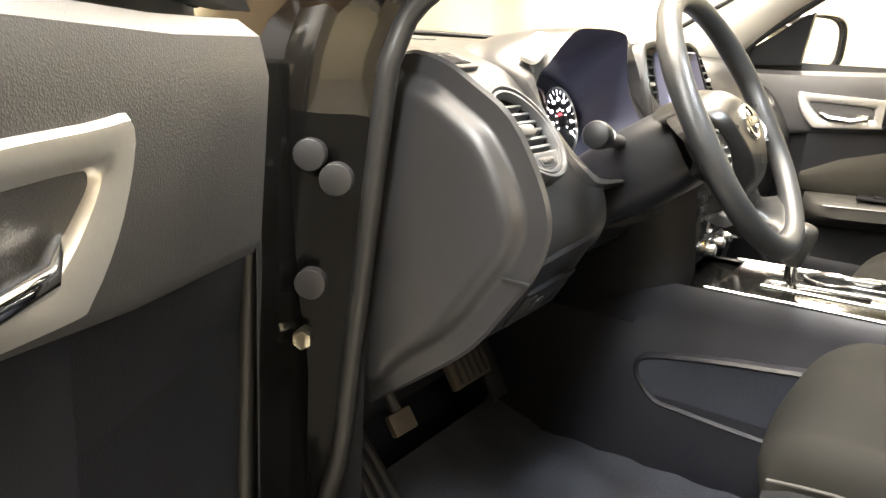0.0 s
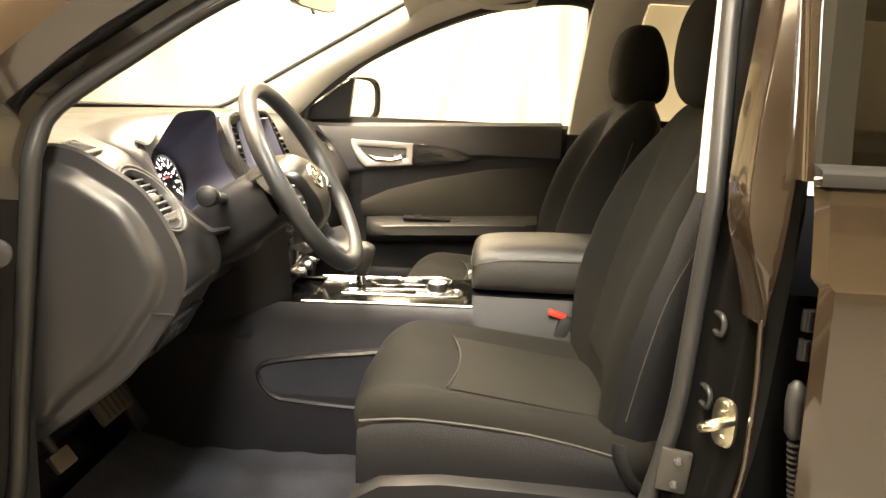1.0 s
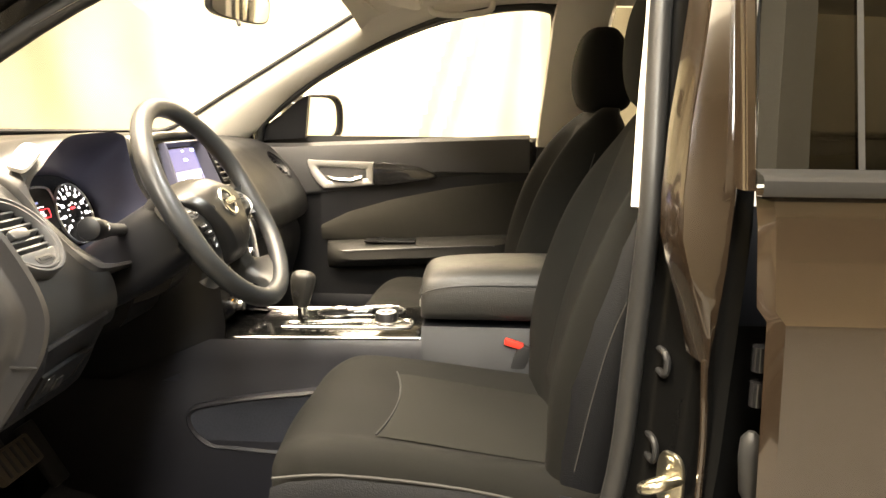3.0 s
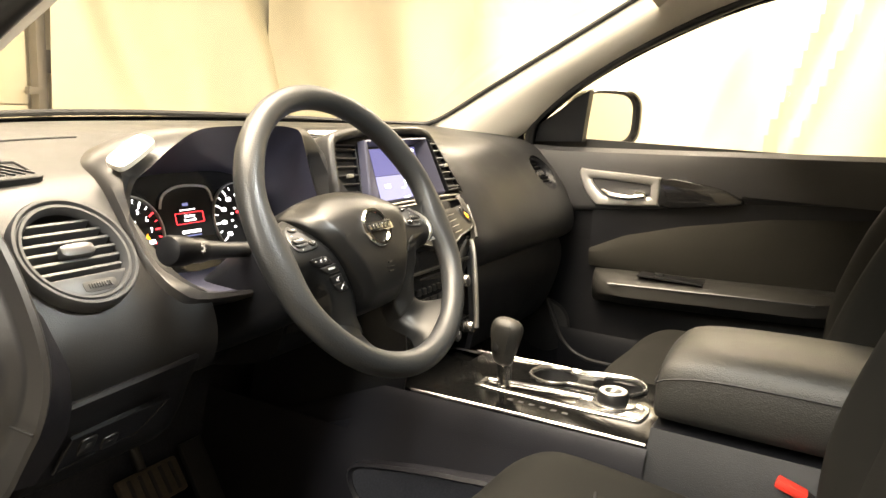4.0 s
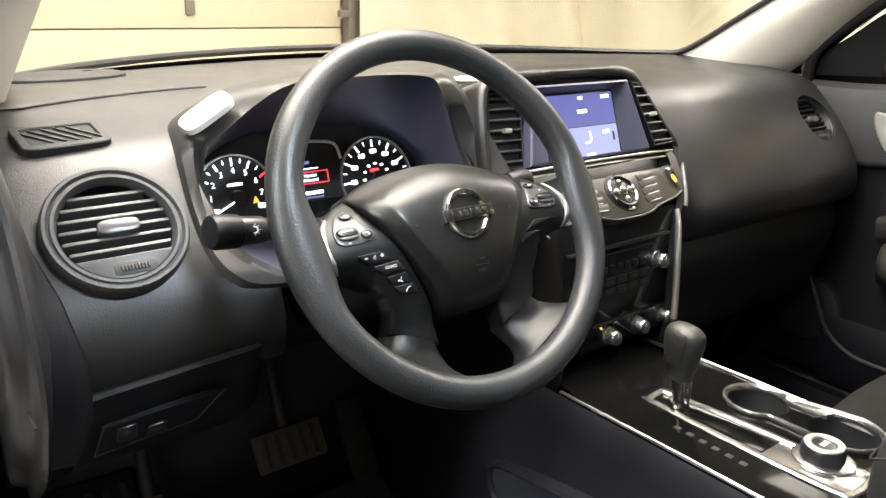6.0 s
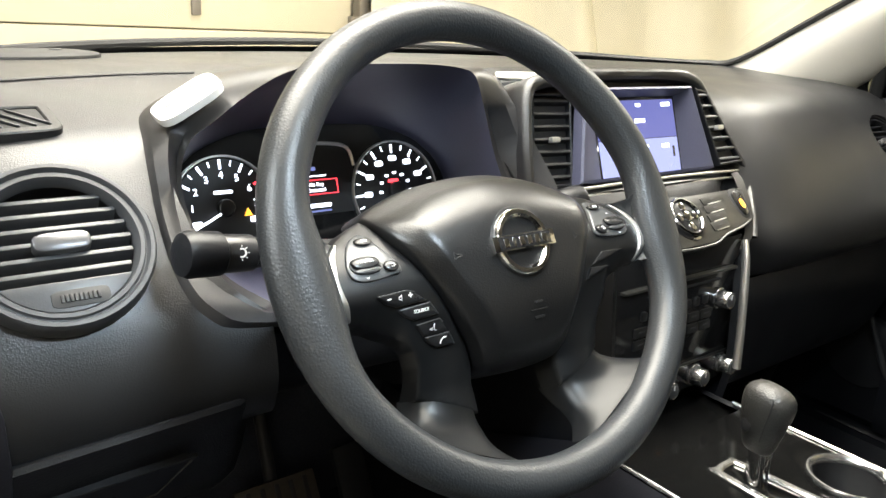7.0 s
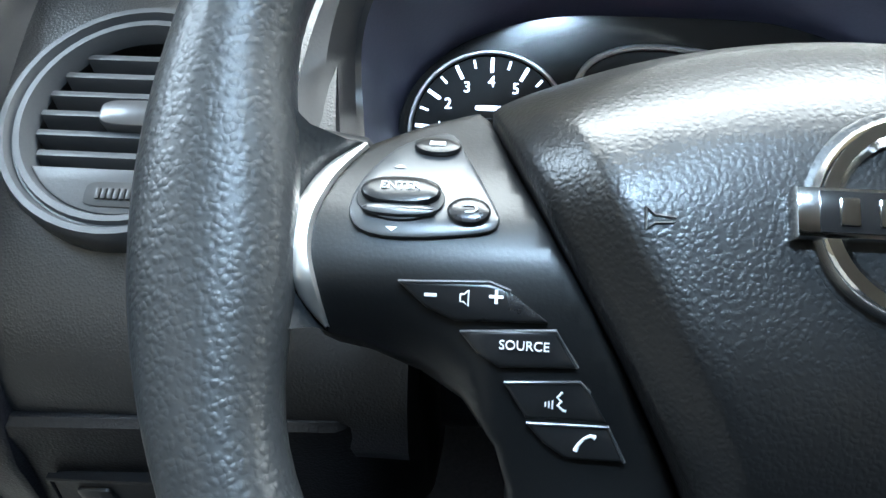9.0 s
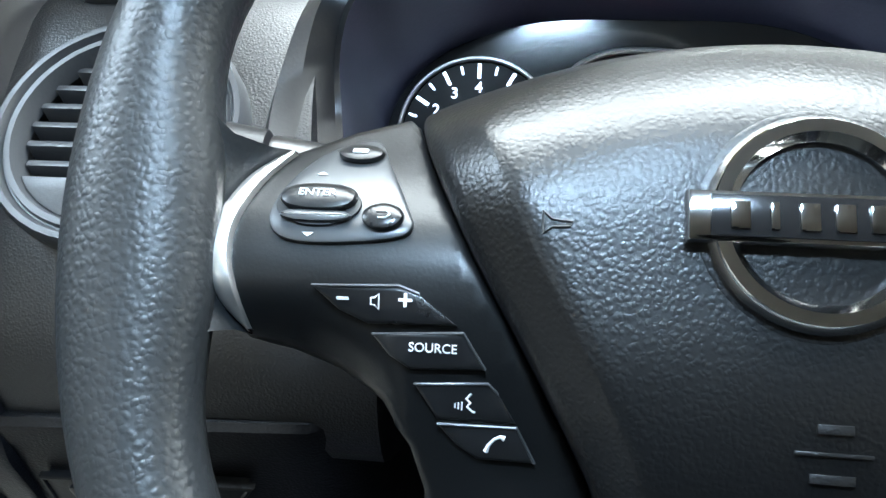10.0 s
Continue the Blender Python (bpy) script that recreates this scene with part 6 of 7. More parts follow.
part("seam", tube(rounded([(-0.1085, -0.85, 0.952), (-0.1085, -0.60, 0.950), (-0.1075, -0.52, 0.940), (-0.098, -0.4945, 0.928), (0.0, -0.4905, 0.925), (0.118, -0.4945, 0.928), (0.127, -0.52, 0.940), (0.1285, -0.8, 0.95)], 4, False), 0.0014, 6), DARK, armrest)
part("box", loft([[(x, y, z) for x, z in ((-0.178, 0.47), (-0.165, 0.69), (-0.135, 0.80), (-0.106, 0.862), (0.124, 0.862), (0.142, 0.80), (0.15, 0.69), (0.155, 0.47))] for y in (-0.497, -0.50, -0.70, -0.88)], ends=True), KNEE, armrest, "dark box under the lid")
part("latch", box(0.01, -0.489, 0.885, 0.03, 0.008, 0.016, 0.003), SATIN, armrest)

# ---- seats ----
def seat(sign):
    """A bucket seat; sign -1: the driver's."""
    cx = sign * 0.375
    who = "driver's" if sign < 0 else "passenger's"
    st = thing("front_seat", (cx, -0.55, 0.47), "dark fabric " + who + " seat with side bolsters", "seat", "front seats")

    def X(u):
        return cx + u

    # cushion: rows from front to back, across from one side to the other
    rows = []
    for y, z, drop in ((-0.345, 0.655, 0.0), (-0.305, 0.69, 0.0), (-0.284, 0.732, 0.0), (-0.290, 0.765, 0.0), (-0.315, 0.791, 0.0), (-0.355, 0.806, 0.0), (-0.40, 0.806, 0.006), (-0.48, 0.795, 0.012), (-0.58, 0.780, 0.018), (-0.68, 0.765, 0.022), (-0.78, 0.755, 0.022), (-0.84, 0.75, 0.02)):
        bol = 0.016 + drop
        wide = 0.235 if y < -0.32 else 0.222
        rows.append([(X(u * wide), y + 0.03 * abs(u) ** 3 * (-1 if y > -0.35 else -0.4 if y > -0.37 else 0), zz) for u, zz in ((-1.0, min(0.69, z)), (-1.05, min(0.73, z)), (-1.0, z - 0.018 + bol * 0.6), (-0.88, z + bol * 0.85), (-0.72, z + bol * 0.4), (-0.55, z - 0.004), (-0.25, z - 0.002), (0, z), (0.25, z - 0.002), (0.55, z - 0.004), (0.72, z + bol * 0.4), (0.88, z + bol * 0.85), (1.0, z - 0.018 + bol * 0.6), (1.05, min(0.73, z)), (1.0, min(0.69, z)))])
    softened(part("cushion", loft(rows), FABRIC, st, "dark fabric cushion", angle=180), 2)
    # lighter insert on the cushion
    rows = []
    for y, z in ((-0.462, 0.8005), (-0.48, 0.7995), (-0.58, 0.785), (-0.68, 0.770), (-0.79, 0.758)):
        rows.append([(X(u * 0.235), y - 0.02 * (1 - (u / 0.62) ** 2), z + 0.0015 + 0.004 * (abs(u) < 0.5)) for u in (-0.62, -0.58, -0.3, 0, 0.3, 0.58, 0.62)])
    softened(part("cushion_insert", loft(rows), FABRIC_C, st, "lighter woven insert", angle=180), 1)
    for s in (-1, 1):
        line = rounded([(X(s * 0.235), -0.32, 0.772), (X(s * 0.239), -0.42, 0.782), (X(s * 0.241), -0.6, 0.768), (X(s * 0.241), -0.76, 0.735)], 4, False)
        part("piping", tube(line, 0.0022, 6), THREAD, st)
        part("cushion_side", loft([[(X(s * e), y, zz) for e, zz in ((0.240, z1), (0.2495, z1 - 0.022), (0.250, 0.70), (0.246, 0.665))] for y, z1 in ((-0.318, 0.760), (-0.345, 0.770), (-0.42, 0.778), (-0.6, 0.764), (-0.77, 0.735))]), VINYL, st)
    part("insert_seam", tube([(X(u * 0.235), -0.460 - 0.02 * (1 - (u / 0.62) ** 2), 0.8055 - 0.0025 * u * u) for u in (-0.62, -0.58, -0.45, -0.3, -0.15, 0, 0.15, 0.3, 0.45, 0.58, 0.62)], 0.0018, 6), DARK, st)
    # plastic side cover
    rows = []
    for y, zt in ((-0.31, 0.655), (-0.36, 0.685), (-0.46, 0.695), (-0.60, 0.690), (-0.78, 0.682), (-0.84, 0.675)):
        rows.append([(X(sign * 0.246), y, zt), (X(sign * 0.266), y, zt - 0.012), (X(sign * 0.270), y, zt - 0.06), (X(sign * 0.268), y, 0.56), (X(sign * 0.25), y, 0.535)])
    valance = part("side_cover", loft(rows), LOWER, st, "moulded side cover with levers")
    part("height_lever", loft([[(X(sign * (0.272 + d)), y, z) for y, z in ((-0.44, 0.655), (-0.52, 0.66), (-0.60, 0.645), (-0.63, 0.60), (-0.60, 0.595), (-0.56, 0.628), (-0.45, 0.638))] for d in (0, 0.012, 0.014)], closed=True, ends=True), LOWER, valance)
    part("recline_lever", loft([[(X(sign * (0.272 + d)), y, z) for y, z in ((-0.66, 0.66), (-0.78, 0.655), (-0.79, 0.632), (-0.70, 0.63), (-0.67, 0.645))] for d in (0, 0.012, 0.014)], closed=True, ends=True), LOWER, valance)
    part("frame", box(cx, -0.56, 0.57, 0.44, 0.5, 0.16, 0.03), DARK, st)
    for y in (-0.36, -0.78):
        for s in (-1, 1):
            part("mount", box(X(s * 0.19), y, 0.50, 0.03, 0.08, 0.08, 0.006), DARK, st)
    # backrest: rows upwards
    spine = ((0.70, -0.745, 0.21), (0.76, -0.748, 0.22), (0.82, -0.750, 0.228), (0.92, -0.765, 0.240), (1.02, -0.792, 0.245), (1.12, -0.826, 0.240), (1.20, -0.853, 0.222), (1.265, -0.876, 0.190), (1.303, -0.893, 0.155), (1.318, -0.915, 0.118))
    rows = []
    for z, y, w in spine:
        bol = 0.055 if 0.85 < z < 1.15 else (0.035 if z < 1.25 else 0.006)
        bol += 0.035 * (sign > 0) * (z < 1.28)
        th = 0.13 if z < 1.2 else (0.10 if z < 1.29 else 0.05)
        rows.append([(X(u * w), y + f, z) for u, f in ((-0.6, -th), (-0.95, -th * 0.85), (-1.04, -th * 0.3), (-1.0, bol * 0.8), (-0.88, bol), (-0.70, bol * 0.5), (-0.5, 0.004), (-0.25, 0), (0, -0.002), (0.25, 0), (0.5, 0.004), (0.70, bol * 0.5), (0.88, bol), (1.0, bol * 0.8), (1.04, -th * 0.3), (0.95, -th * 0.85), (0.6, -th))])
    softened(part("backrest", loft(rows, closed=True, ends=True), FABRIC, st, "dark fabric backrest", angle=180), 2)
    rows = []
    for z, y, w in spine[2:8]:
        rows.append([(X(u * w), y + f, z + 0.004) for u, f in ((-0.56, 0.004), (-0.5, 0.009), (-0.2, 0.005), (0.2, 0.005), (0.5, 0.009), (0.56, 0.004))])
    softened(part("backrest_insert", loft(rows), FABRIC, st, angle=180), 1)
    for s in (-1, 1):
        part("back_stitch", tube(rounded([(X(s * 0.238), -0.755, 0.80), (X(s * 0.251), -0.775, 0.92), (X(s * 0.256), -0.80, 1.02), (X(s * 0.250), -0.845, 1.12), (X(s * 0.228), -0.875, 1.21)], 4, False), 0.0010, 6), THREAD, st)
    rows = []
    for z, y, w in spine[1:8]:
        bol = (0.055 if 0.85 < z < 1.15 else 0.035) + 0.035 * (sign > 0)
        th = 0.13 if z < 1.2 else 0.10
        rows.append([(X(sign * (w * u + e)), y + f, z) for u, e, f in ((0.99, -0.012, bol * 0.50), (1.02, -0.001, bol * 0.28), (1.04, 0.001, -th * 0.3), (0.97, 0, -th * 0.85))])
    part("back_side_panel", loft(rows), VINYL, st, "dark vinyl side of the backrest", angle=70)
    part("side_hinge", tube(rounded([(X(sign * 0.250), -0.746, 0.765), (X(sign * 0.254), -0.748, 0.745), (X(sign * 0.258), -0.765, 0.71), (X(sign * 0.258), -0.80, 0.68)], 4, False), 0.014, 10, flat=0.45), VINYL, st)
    rows = []
    for z, yf, yb, w in ((1.300, -0.880, -0.960, 0.085), (1.318, -0.855, -0.985, 0.112), (1.36, -0.842, -0.995, 0.128), (1.41, -0.842, -0.988, 0.132), (1.46, -0.850, -0.972, 0.126), (1.495, -0.865, -0.955, 0.108), (1.512, -0.885, -0.935, 0.075)):
        m = (yf + yb) / 2
        rows.append([(X(p[0]), m + p[1], z) for p in oval(0, 0, w, (yf - yb) / 2, 20, 3.0)])
    rest = softened(part("headrest", loft(rows, closed=True, ends=True), FABRIC, st, "fabric headrest", angle=180), 2)
    for s in (-1, 1):
        part("headrest_post", tube([(X(s * 0.06), -0.915, 1.29), (X(s * 0.06), -0.915, 1.34)], 0.006, 10), CHROME, rest)
    return st


seat(-1)
seat(1)

buckle = thing("belt_buckle", (-0.128, -0.69, 0.74), "black seat belt buckle with red button", "belt buckle")
part("body", box(0, 0, 0, 0.030, 0.075, 0.022, 0.005, plane_frame((-0.128, -0.700, 0.797), (0, 0.93, 0.36), (-1, 0, 0))), DARK, buckle)
part("button", box(0, 0, 0, 0.040, 0.013, 0.020, 0.004, plane_frame((-0.129, -0.688, 0.836), (0, 0.93, 0.28), (-1, 0, 0))), RED, buckle, "red release button")
part("stalk", tube([(-0.128, -0.715, 0.77), (-0.13, -0.73, 0.70)], 0.010, 10), DARK, buckle)

# ---- front doors ----
def front_door(sign, m, label):
    """Built as closed at the side given by sign, then set by the pose m."""
    d = thing("front_door", (sign * 0.86, 0.17, 0.5), label, "car door", "car doors")

    def P(x, y, z):
        return Vector((sign * x, y, z))

    mk = lambda name, bm, mat, parent=d, lab="", angle=38: part(name, bm, mat, parent, lab, angle=angle)
    # inner panel, rows from the top down
    rows = []
    for z, x in ((1.205, 0.845), (1.207, 0.815), (1.198, 0.795), (1.17, 0.788), (1.10, 0.795), (1.02, 0.805), (0.955, 0.812), (0.905, 0.812), (0.80, 0.815), (0.66, 0.80), (0.56, 0.80), (0.52, 0.835)):
        row = []
        for y in (0.165, 0.14, 0.08, 0.0, -0.1, -0.2, -0.35, -0.5, -0.65, -0.74, -0.772, -0.79):
            lift = 0.025 * min(max(-y / 0.75, -0.2), 1) if z > 1.0 else 0
            tuck = 0.035 if y > 0.15 or y < -0.78 else 0
            row.append(P(x + tuck, y - (0.04 * (z < 0.9) * (y < -0.7)), z + lift - 0.012 * (z > 1.15)))
        rows.append(row)
    mk("inner_panel", loft(rows[:7]), KNEE, d, "dark moulded inner panel")
    mk("lower_panel", loft(rows[6:]), KNEE, d, "black lower door panel")
    mk("hinge_side_trim", loft([[P(x, y, z) for x, y in ((0.800, 0.150), (0.806, 0.168), (0.822, 0.176), (0.84, 0.176))] for z in (0.62, 0.7, 0.9, 1.05, 1.125)]), ENDCAP, d)
    # upper soft pad and insert
    def along(table, y):
        """Height at y from a table of (y, z), front to rear."""
        for (y0, z0), (y1, z1) in zip(table, table[1:]):
            if y >= y1:
                return z0 + (z1 - z0) * max(0, (y0 - y) / (y0 - y1))
        return table[-1][1]

    PAD_LOW = ((0.12, 1.022), (-0.047, 1.033), (-0.267, 1.060), (-0.468, 1.094), (-0.743, 1.117))
    CLOTH_TOP = ((-0.10, 0.940), (-0.19, 0.984), (-0.333, 1.026), (-0.525, 1.066), (-0.734, 1.091))
    mk("upper_pad", loft([[P(x, y, z + 0.033 * min(max(-y / 0.75, 0), 1)) for x, z in ((0.800, 1.199), (0.783, 1.188), (0.776, 1.16))] + [P(0.7785, y, 1.115), P(0.783, y, along(PAD_LOW, y) + 0.016), P(0.789, y, along(PAD_LOW, y) + 0.004), P(0.797, y, along(PAD_LOW, y))] for y in (0.12, 0.05, 0, -0.047, -0.1, -0.18, -0.267, -0.37, -0.468, -0.6, -0.743, -0.765)]), DOORPANEL, d, "grained upper door pad")
    mk("groove", loft([[P(0.7925, y, along(PAD_LOW, y) + 0.004), P(0.7925, y, along(CLOTH_TOP, y) - 0.006)] for y in (-0.10, -0.19, -0.267, -0.333, -0.468, -0.525, -0.65, -0.76)]), LOWER, d, "dark groove above the insert")
    mk("cloth_insert", loft([[P(0.794, y, along(CLOTH_TOP, y)), P(0.7875, y, along(CLOTH_TOP, y) - 0.008), P(0.785, y, 0.5 * along(CLOTH_TOP, y) + 0.455), P(0.792, y, 0.905), P(0.80, y, 0.89)] for y in (-0.10, -0.145, -0.19, -0.26, -0.333, -0.43, -0.525, -0.63, -0.76)]), DOORCLOTH, d, "woven door insert")
    # arm rest ledge
    rows = []
    for y, k in ((-0.12, 0.2), (-0.15, 0.7), (-0.22, 1), (-0.45, 1), (-0.65, 1), (-0.70, 0.6)):
        dz = -0.064 + 0.054 * (-0.16 - y)
        rows.append([P(x, y, z + dz) for x, z in ((0.80, 0.952), (0.80 - 0.065 * k, 0.945 + 0.004 * k), (0.795 - 0.085 * k, 0.930), (0.795 - 0.085 * k, 0.900), (0.80 - 0.05 * k, 0.872), (0.81, 0.86))])
    mk("armrest_ledge", loft(rows, ends=False), ARM, d, "padded armrest ledge")
    mk("ledge_line", tube([P(0.712, -0.18, 0.867), P(0.709, -0.45, 0.883), P(0.712, -0.66, 0.893)], 0.003, 6), GREYPAD, d)
    plate = mk("switch_plate", box(sign * 0.745, -0.33, 0.898, 0.05, 0.16, 0.006, 0.002), BUTTON, d)
    for y in (-0.285, -0.32) if sign < 0 else (-0.30,):
        for dx in (-0.012, 0.012) if sign < 0 else (0,):
            key = mk("window_switch", box(sign * 0.745 + dx, y, 0.9035, 0.017, 0.024, 0.007, 0.003), BUTTON, plate)
            mk("switch_tip", box(sign * 0.745 + dx, y + 0.009, 0.908, 0.014, 0.004, 0.003, 0.001), CHROME, key)
    # handle surround
    HM = Matrix(((0, 0, -sign, sign * 0.782), (1, 0, 0, 0), (0, 1, 0, 0), (0, 0, 0, 1)))
    sur = [(-0.062, 1.146), (-0.10, 1.1475), (-0.26, 1.1435), (-0.272, 1.138), (-0.272, 1.078), (-0.262, 1.070), (-0.13, 1.058), (-0.105, 1.063), (-0.075, 1.10)]
    inner = [(-0.096, 1.122), (-0.118, 1.126), (-0.238, 1.122), (-0.248, 1.116), (-0.249, 1.098), (-0.241, 1.091), (-0.148, 1.083), (-0.128, 1.087), (-0.108, 1.104)]
    sp = [Vector((p[0], p[1])) for p in rounded([(a, b, 0) for a, b in sur], 4)]
    si = [Vector((p[0], p[1])) for p in rounded([(a, b, 0) for a, b in inner], 4)]
    rows = [(sp, -0.02), (sp, 0.006), ([a.lerp(b, 0.12) for a, b in zip(sp, si)], 0.011), ([a.lerp(b, 0.6) for a, b in zip(sp, si)], 0.012), ([a.lerp(b, 0.9) for a, b in zip(sp, si)], 0.009), (si, 0.004), (si, -0.02)]
    sx = mk("handle_surround", loft([[HM @ Vector((p[0], p[1], z)) for p in r] for r, z in rows], closed=True), SATIN, d, "satin silver handle surround")
    mk("handle_well", slab(si, HM, -0.03, -0.012, 0), DARK, sx)
    mk("handle", tube([P(0.776, -0.125, 1.098), P(0.765, -0.15, 1.088), P(0.762, -0.20, 1.086), P(0.766, -0.235, 1.094)], [0.005, 0.010, 0.009, 0.006], 12, flat=0.7), CHROME, sx, "chrome pull handle")
    mk("lock_knob", box(sign * 0.772, -0.225, 1.094, 0.016, 0.03, 0.018, 0.005), CHROME, sx)
    wing = [(-0.275, 1.140), (-0.388, 1.134), (-0.437, 1.122), (-0.474, 1.097), (-0.388, 1.081), (-0.275, 1.071)]
    mk("gloss_wing", slab([Vector((p[0], p[1])) for p in rounded([(a, b, 0) for a, b in wing], 3)], HM, -0.02, 0.008, 0.004), GLOSS, d, "gloss black trim wing")
    # pocket and speaker
    pocket = [[P(0.80 - 0.055 * k, y, z) for z, k in ((0.72, 0.9), (0.70, 1), (0.60, 1), (0.56, 0.6))] for y in (-0.05, -0.1, -0.4, -0.7)]
    mk("pocket", loft(pocket), LOWER, d)
    mk("pocket_rim", tube(rounded([P(0.747, y, z) for y, z in ((-0.005, 0.797), (-0.03, 0.745), (-0.047, 0.706), (-0.075, 0.672), (-0.108, 0.652), (-0.169, 0.642), (-0.40, 0.645), (-0.62, 0.66))], 4, False), 0.006, 8), ENDCAP, d)
    mk("speaker", slab(oval(0.015, 0.70, 0.075, 0.075, 32), HM, -0.03, -0.010, 0.006), DARK, d, "round door speaker grille")
    # window frame, glass, outer skin
    low = [(0.135, 1.215), (-0.02, 1.335), (-0.17, 1.425), (-0.34, 1.505), (-0.5, 1.56), (-0.67, 1.59), (-0.80, 1.595), (-0.825, 1.57), (-0.80, 1.22)]
    frame_pts = rounded([P(0.838 - 0.30 * max(0, z - 1.2), y, z + (0.008 if z > 1.25 else 0)) for y, z in low], 3, False)
    mk("window_frame", tube(frame_pts, 0.015 if sign < 0 else 0.007, 10, flat=0.7), GLOSS, d, "black window frame")
    g = mk("window", loft([[P(0.853 - 0.30 * max(0, z - 1.2), y, z) for y, z in low[:8]], [P(0.853, min(y, 0.12), 1.20) for y, z in low[:8]]]), GLASS, d)
    g.visible_shadow = False
    sail = [P(0.80, 0.145, 1.205), P(0.80, -0.050, 1.215), P(0.775, -0.070, 1.350), P(0.78, -0.03, 1.328), P(0.79, 0.02, 1.290), P(0.80, 0.12, 1.225)]
    mk("mirror_sail", loft([sail, [p + Vector((sign * 0.03, 0, 0)) for p in sail]], closed=True, ends=True), LOWER, d, "black mirror triangle")
    skin = []
    for z, x in ((0.48, 0.90), (0.52, 0.935), (0.7, 0.955), (0.86, 0.972), (1.085, 0.975), (1.11, 0.962), (1.20, 0.935)):
        skin.append([P(x - 0.05, 0.16, z), P(x - 0.01, 0.172, z), P(x, 0.15, z), P(x, -0.3, z), P(x, -0.85, z), P(x - 0.01, -0.87, z), P(x - 0.06, -0.865, z)])
    mk("outer_skin", loft(skin), PAINT, d, "glossy black outer skin")
    mk("edge_front", loft([[P(x, 0.163, z) for x in (0.835, 0.90)] for z in (0.52, 0.8, 1.0, 1.2)]), PAINT, d)
    mk("weatherstrip", loft([[P(x, y, z) for x, z in ((0.842, 1.19), (0.845, 1.222), (0.86, 1.222), (0.93, 1.20))] for y in (0.14, -0.3, -0.84)]), RUBBER, d)
    mk("edge_seal", tube([P(0.828, 0.158, 0.56), P(0.822, 0.165, 0.8), P(0.815, 0.168, 1.0), P(0.812, 0.150, 1.19)], 0.012, 10), RUBBER, d)
    # mirror, turned towards the driver
    turn = Matrix.Rotation(radians(-36), 3, "Z")

    def Q(x, y, z):
        v = turn @ Vector((x, y, 0))
        return P(1.045 + v.x, -0.035 + v.y, 1.278 + z)

    shape = oval(0.0, 0, 0.098, 0.074, 32, 3.4)
    mir = mk("door_mirror", loft([[Q(q[0] * s + o, y, q[1] * s) for q in shape] for y, s, o in ((-0.012, 1.0, 0), (-0.018, 1.06, 0.005), (-0.010, 1.13, 0.011), (0.04, 1.11, 0.012), (0.09, 0.95, 0.01), (0.115, 0.6, 0.005), (0.122, 0.3, 0))], closed=True), GLOSS, d, "black door mirror housing")
    mk("mirror_rim", loft([[Q(q[0] * s, y, q[1] * s) for q in shape] for y, s in ((-0.012, 1.0), (-0.010, 0.95), (-0.004, 0.945))], closed=True), BUTTON, mir)
    bm = bmesh.new()
    bm.faces.new([bm.verts.new(Q(q[0] * 0.955, -0.006, q[1] * 0.955)) for q in shape])
    mk("mirror_glass", bm, MIRROR, mir, "mirror glass")
    mk("mirror_foot", loft([[P(x, y, z) for y, z in ((0.0, 1.218), (0.06, 1.218), (0.06, 1.25), (0.0, 1.255))] for x in (0.82, 0.92, 1.0)], closed=True, ends=True), GLOSS, mir)
    d.matrix_basis = m @ d.matrix_basis
    return d


MIRROR = material("mirror_silver", (0.9, 0.9, 0.9), 0.01, metal=1.0, vary=0.0)
front_door(1, Matrix.Identity(4), "closed dark passenger door with silver handle surround")
HINGE = Vector((-0.90, 0.175, 0))
DOOR_OPEN = 66
front_door(-1, Matrix.Translation(HINGE + Vector((-0.158, -0.036, 0.038))) @ Matrix.Rotation(radians(-DOOR_OPEN), 4, "Z") @ Matrix.Translation(-HINGE), "open driver's door with silver handle surround")

# ---- small things ----
rvm = thing("rear_view_mirror", (0.02, -0.05, 1.53), "small black interior rear-view mirror", "mirror")
RM = plane_frame((0.02, -0.105, 1.518), (1, -0.23, 0), (-0.22, -0.96, -0.16))
part("shell", loft([[RM @ Vector((p[0], p[1], z)) for p in oval(0, 0, 0.118 * s, 0.034 * s, 36, 4)] for s, z in ((1, 0), (1.0, -0.012), (0.85, -0.026), (0.4, -0.032))], closed=True, ends=True), BUTTON, rvm)
part("glass", slab(oval(0, 0, 0.113, 0.030, 36, 4), RM, 0, 0.001, 0), MIRROR, rvm)
part("stem", tube([(0.02, -0.08, 1.53), (0.02, -0.06, 1.56), (0.02, -0.075, 1.585)], 0.008, 10), BUTTON, rvm)
part("lever", tube([(0.0, -0.10, 1.485), (-0.005, -0.105, 1.474)], 0.004, 8), BUTTON, rvm)
roof_console = thing("roof_console", (0.0, -0.32, 1.63), "pale overhead console with lamp", "roof console")
part("body", loft([[(x * s, y, z + 0.03 * (abs(x) > 0.1)) for x in (-0.125, -0.098, -0.08, 0, 0.08, 0.098, 0.125)] for y, z, s in ((-0.235, 1.605, 0.85), (-0.25, 1.588, 0.95), (-0.28, 1.581, 1), (-0.36, 1.590, 1), (-0.44, 1.606, 1), (-0.475, 1.618, 0.95), (-0.49, 1.645, 0.85))]), TRIM, roof_console)
for s in (-1, 1):
    part("map_lamp", slab(oval(s * 0.045, 0, 0.032, 0.024, 28, 3), plane_frame((0, -0.335, 1.5845), (1, 0, 0), (0, 0.13, -0.99)), 0, 0.005, 0.003), WHITE, roof_console)
dome = thing("dome_lamp", (-0.43, -0.49, 1.634), "lit white dome lamp in the headliner", "lamp")
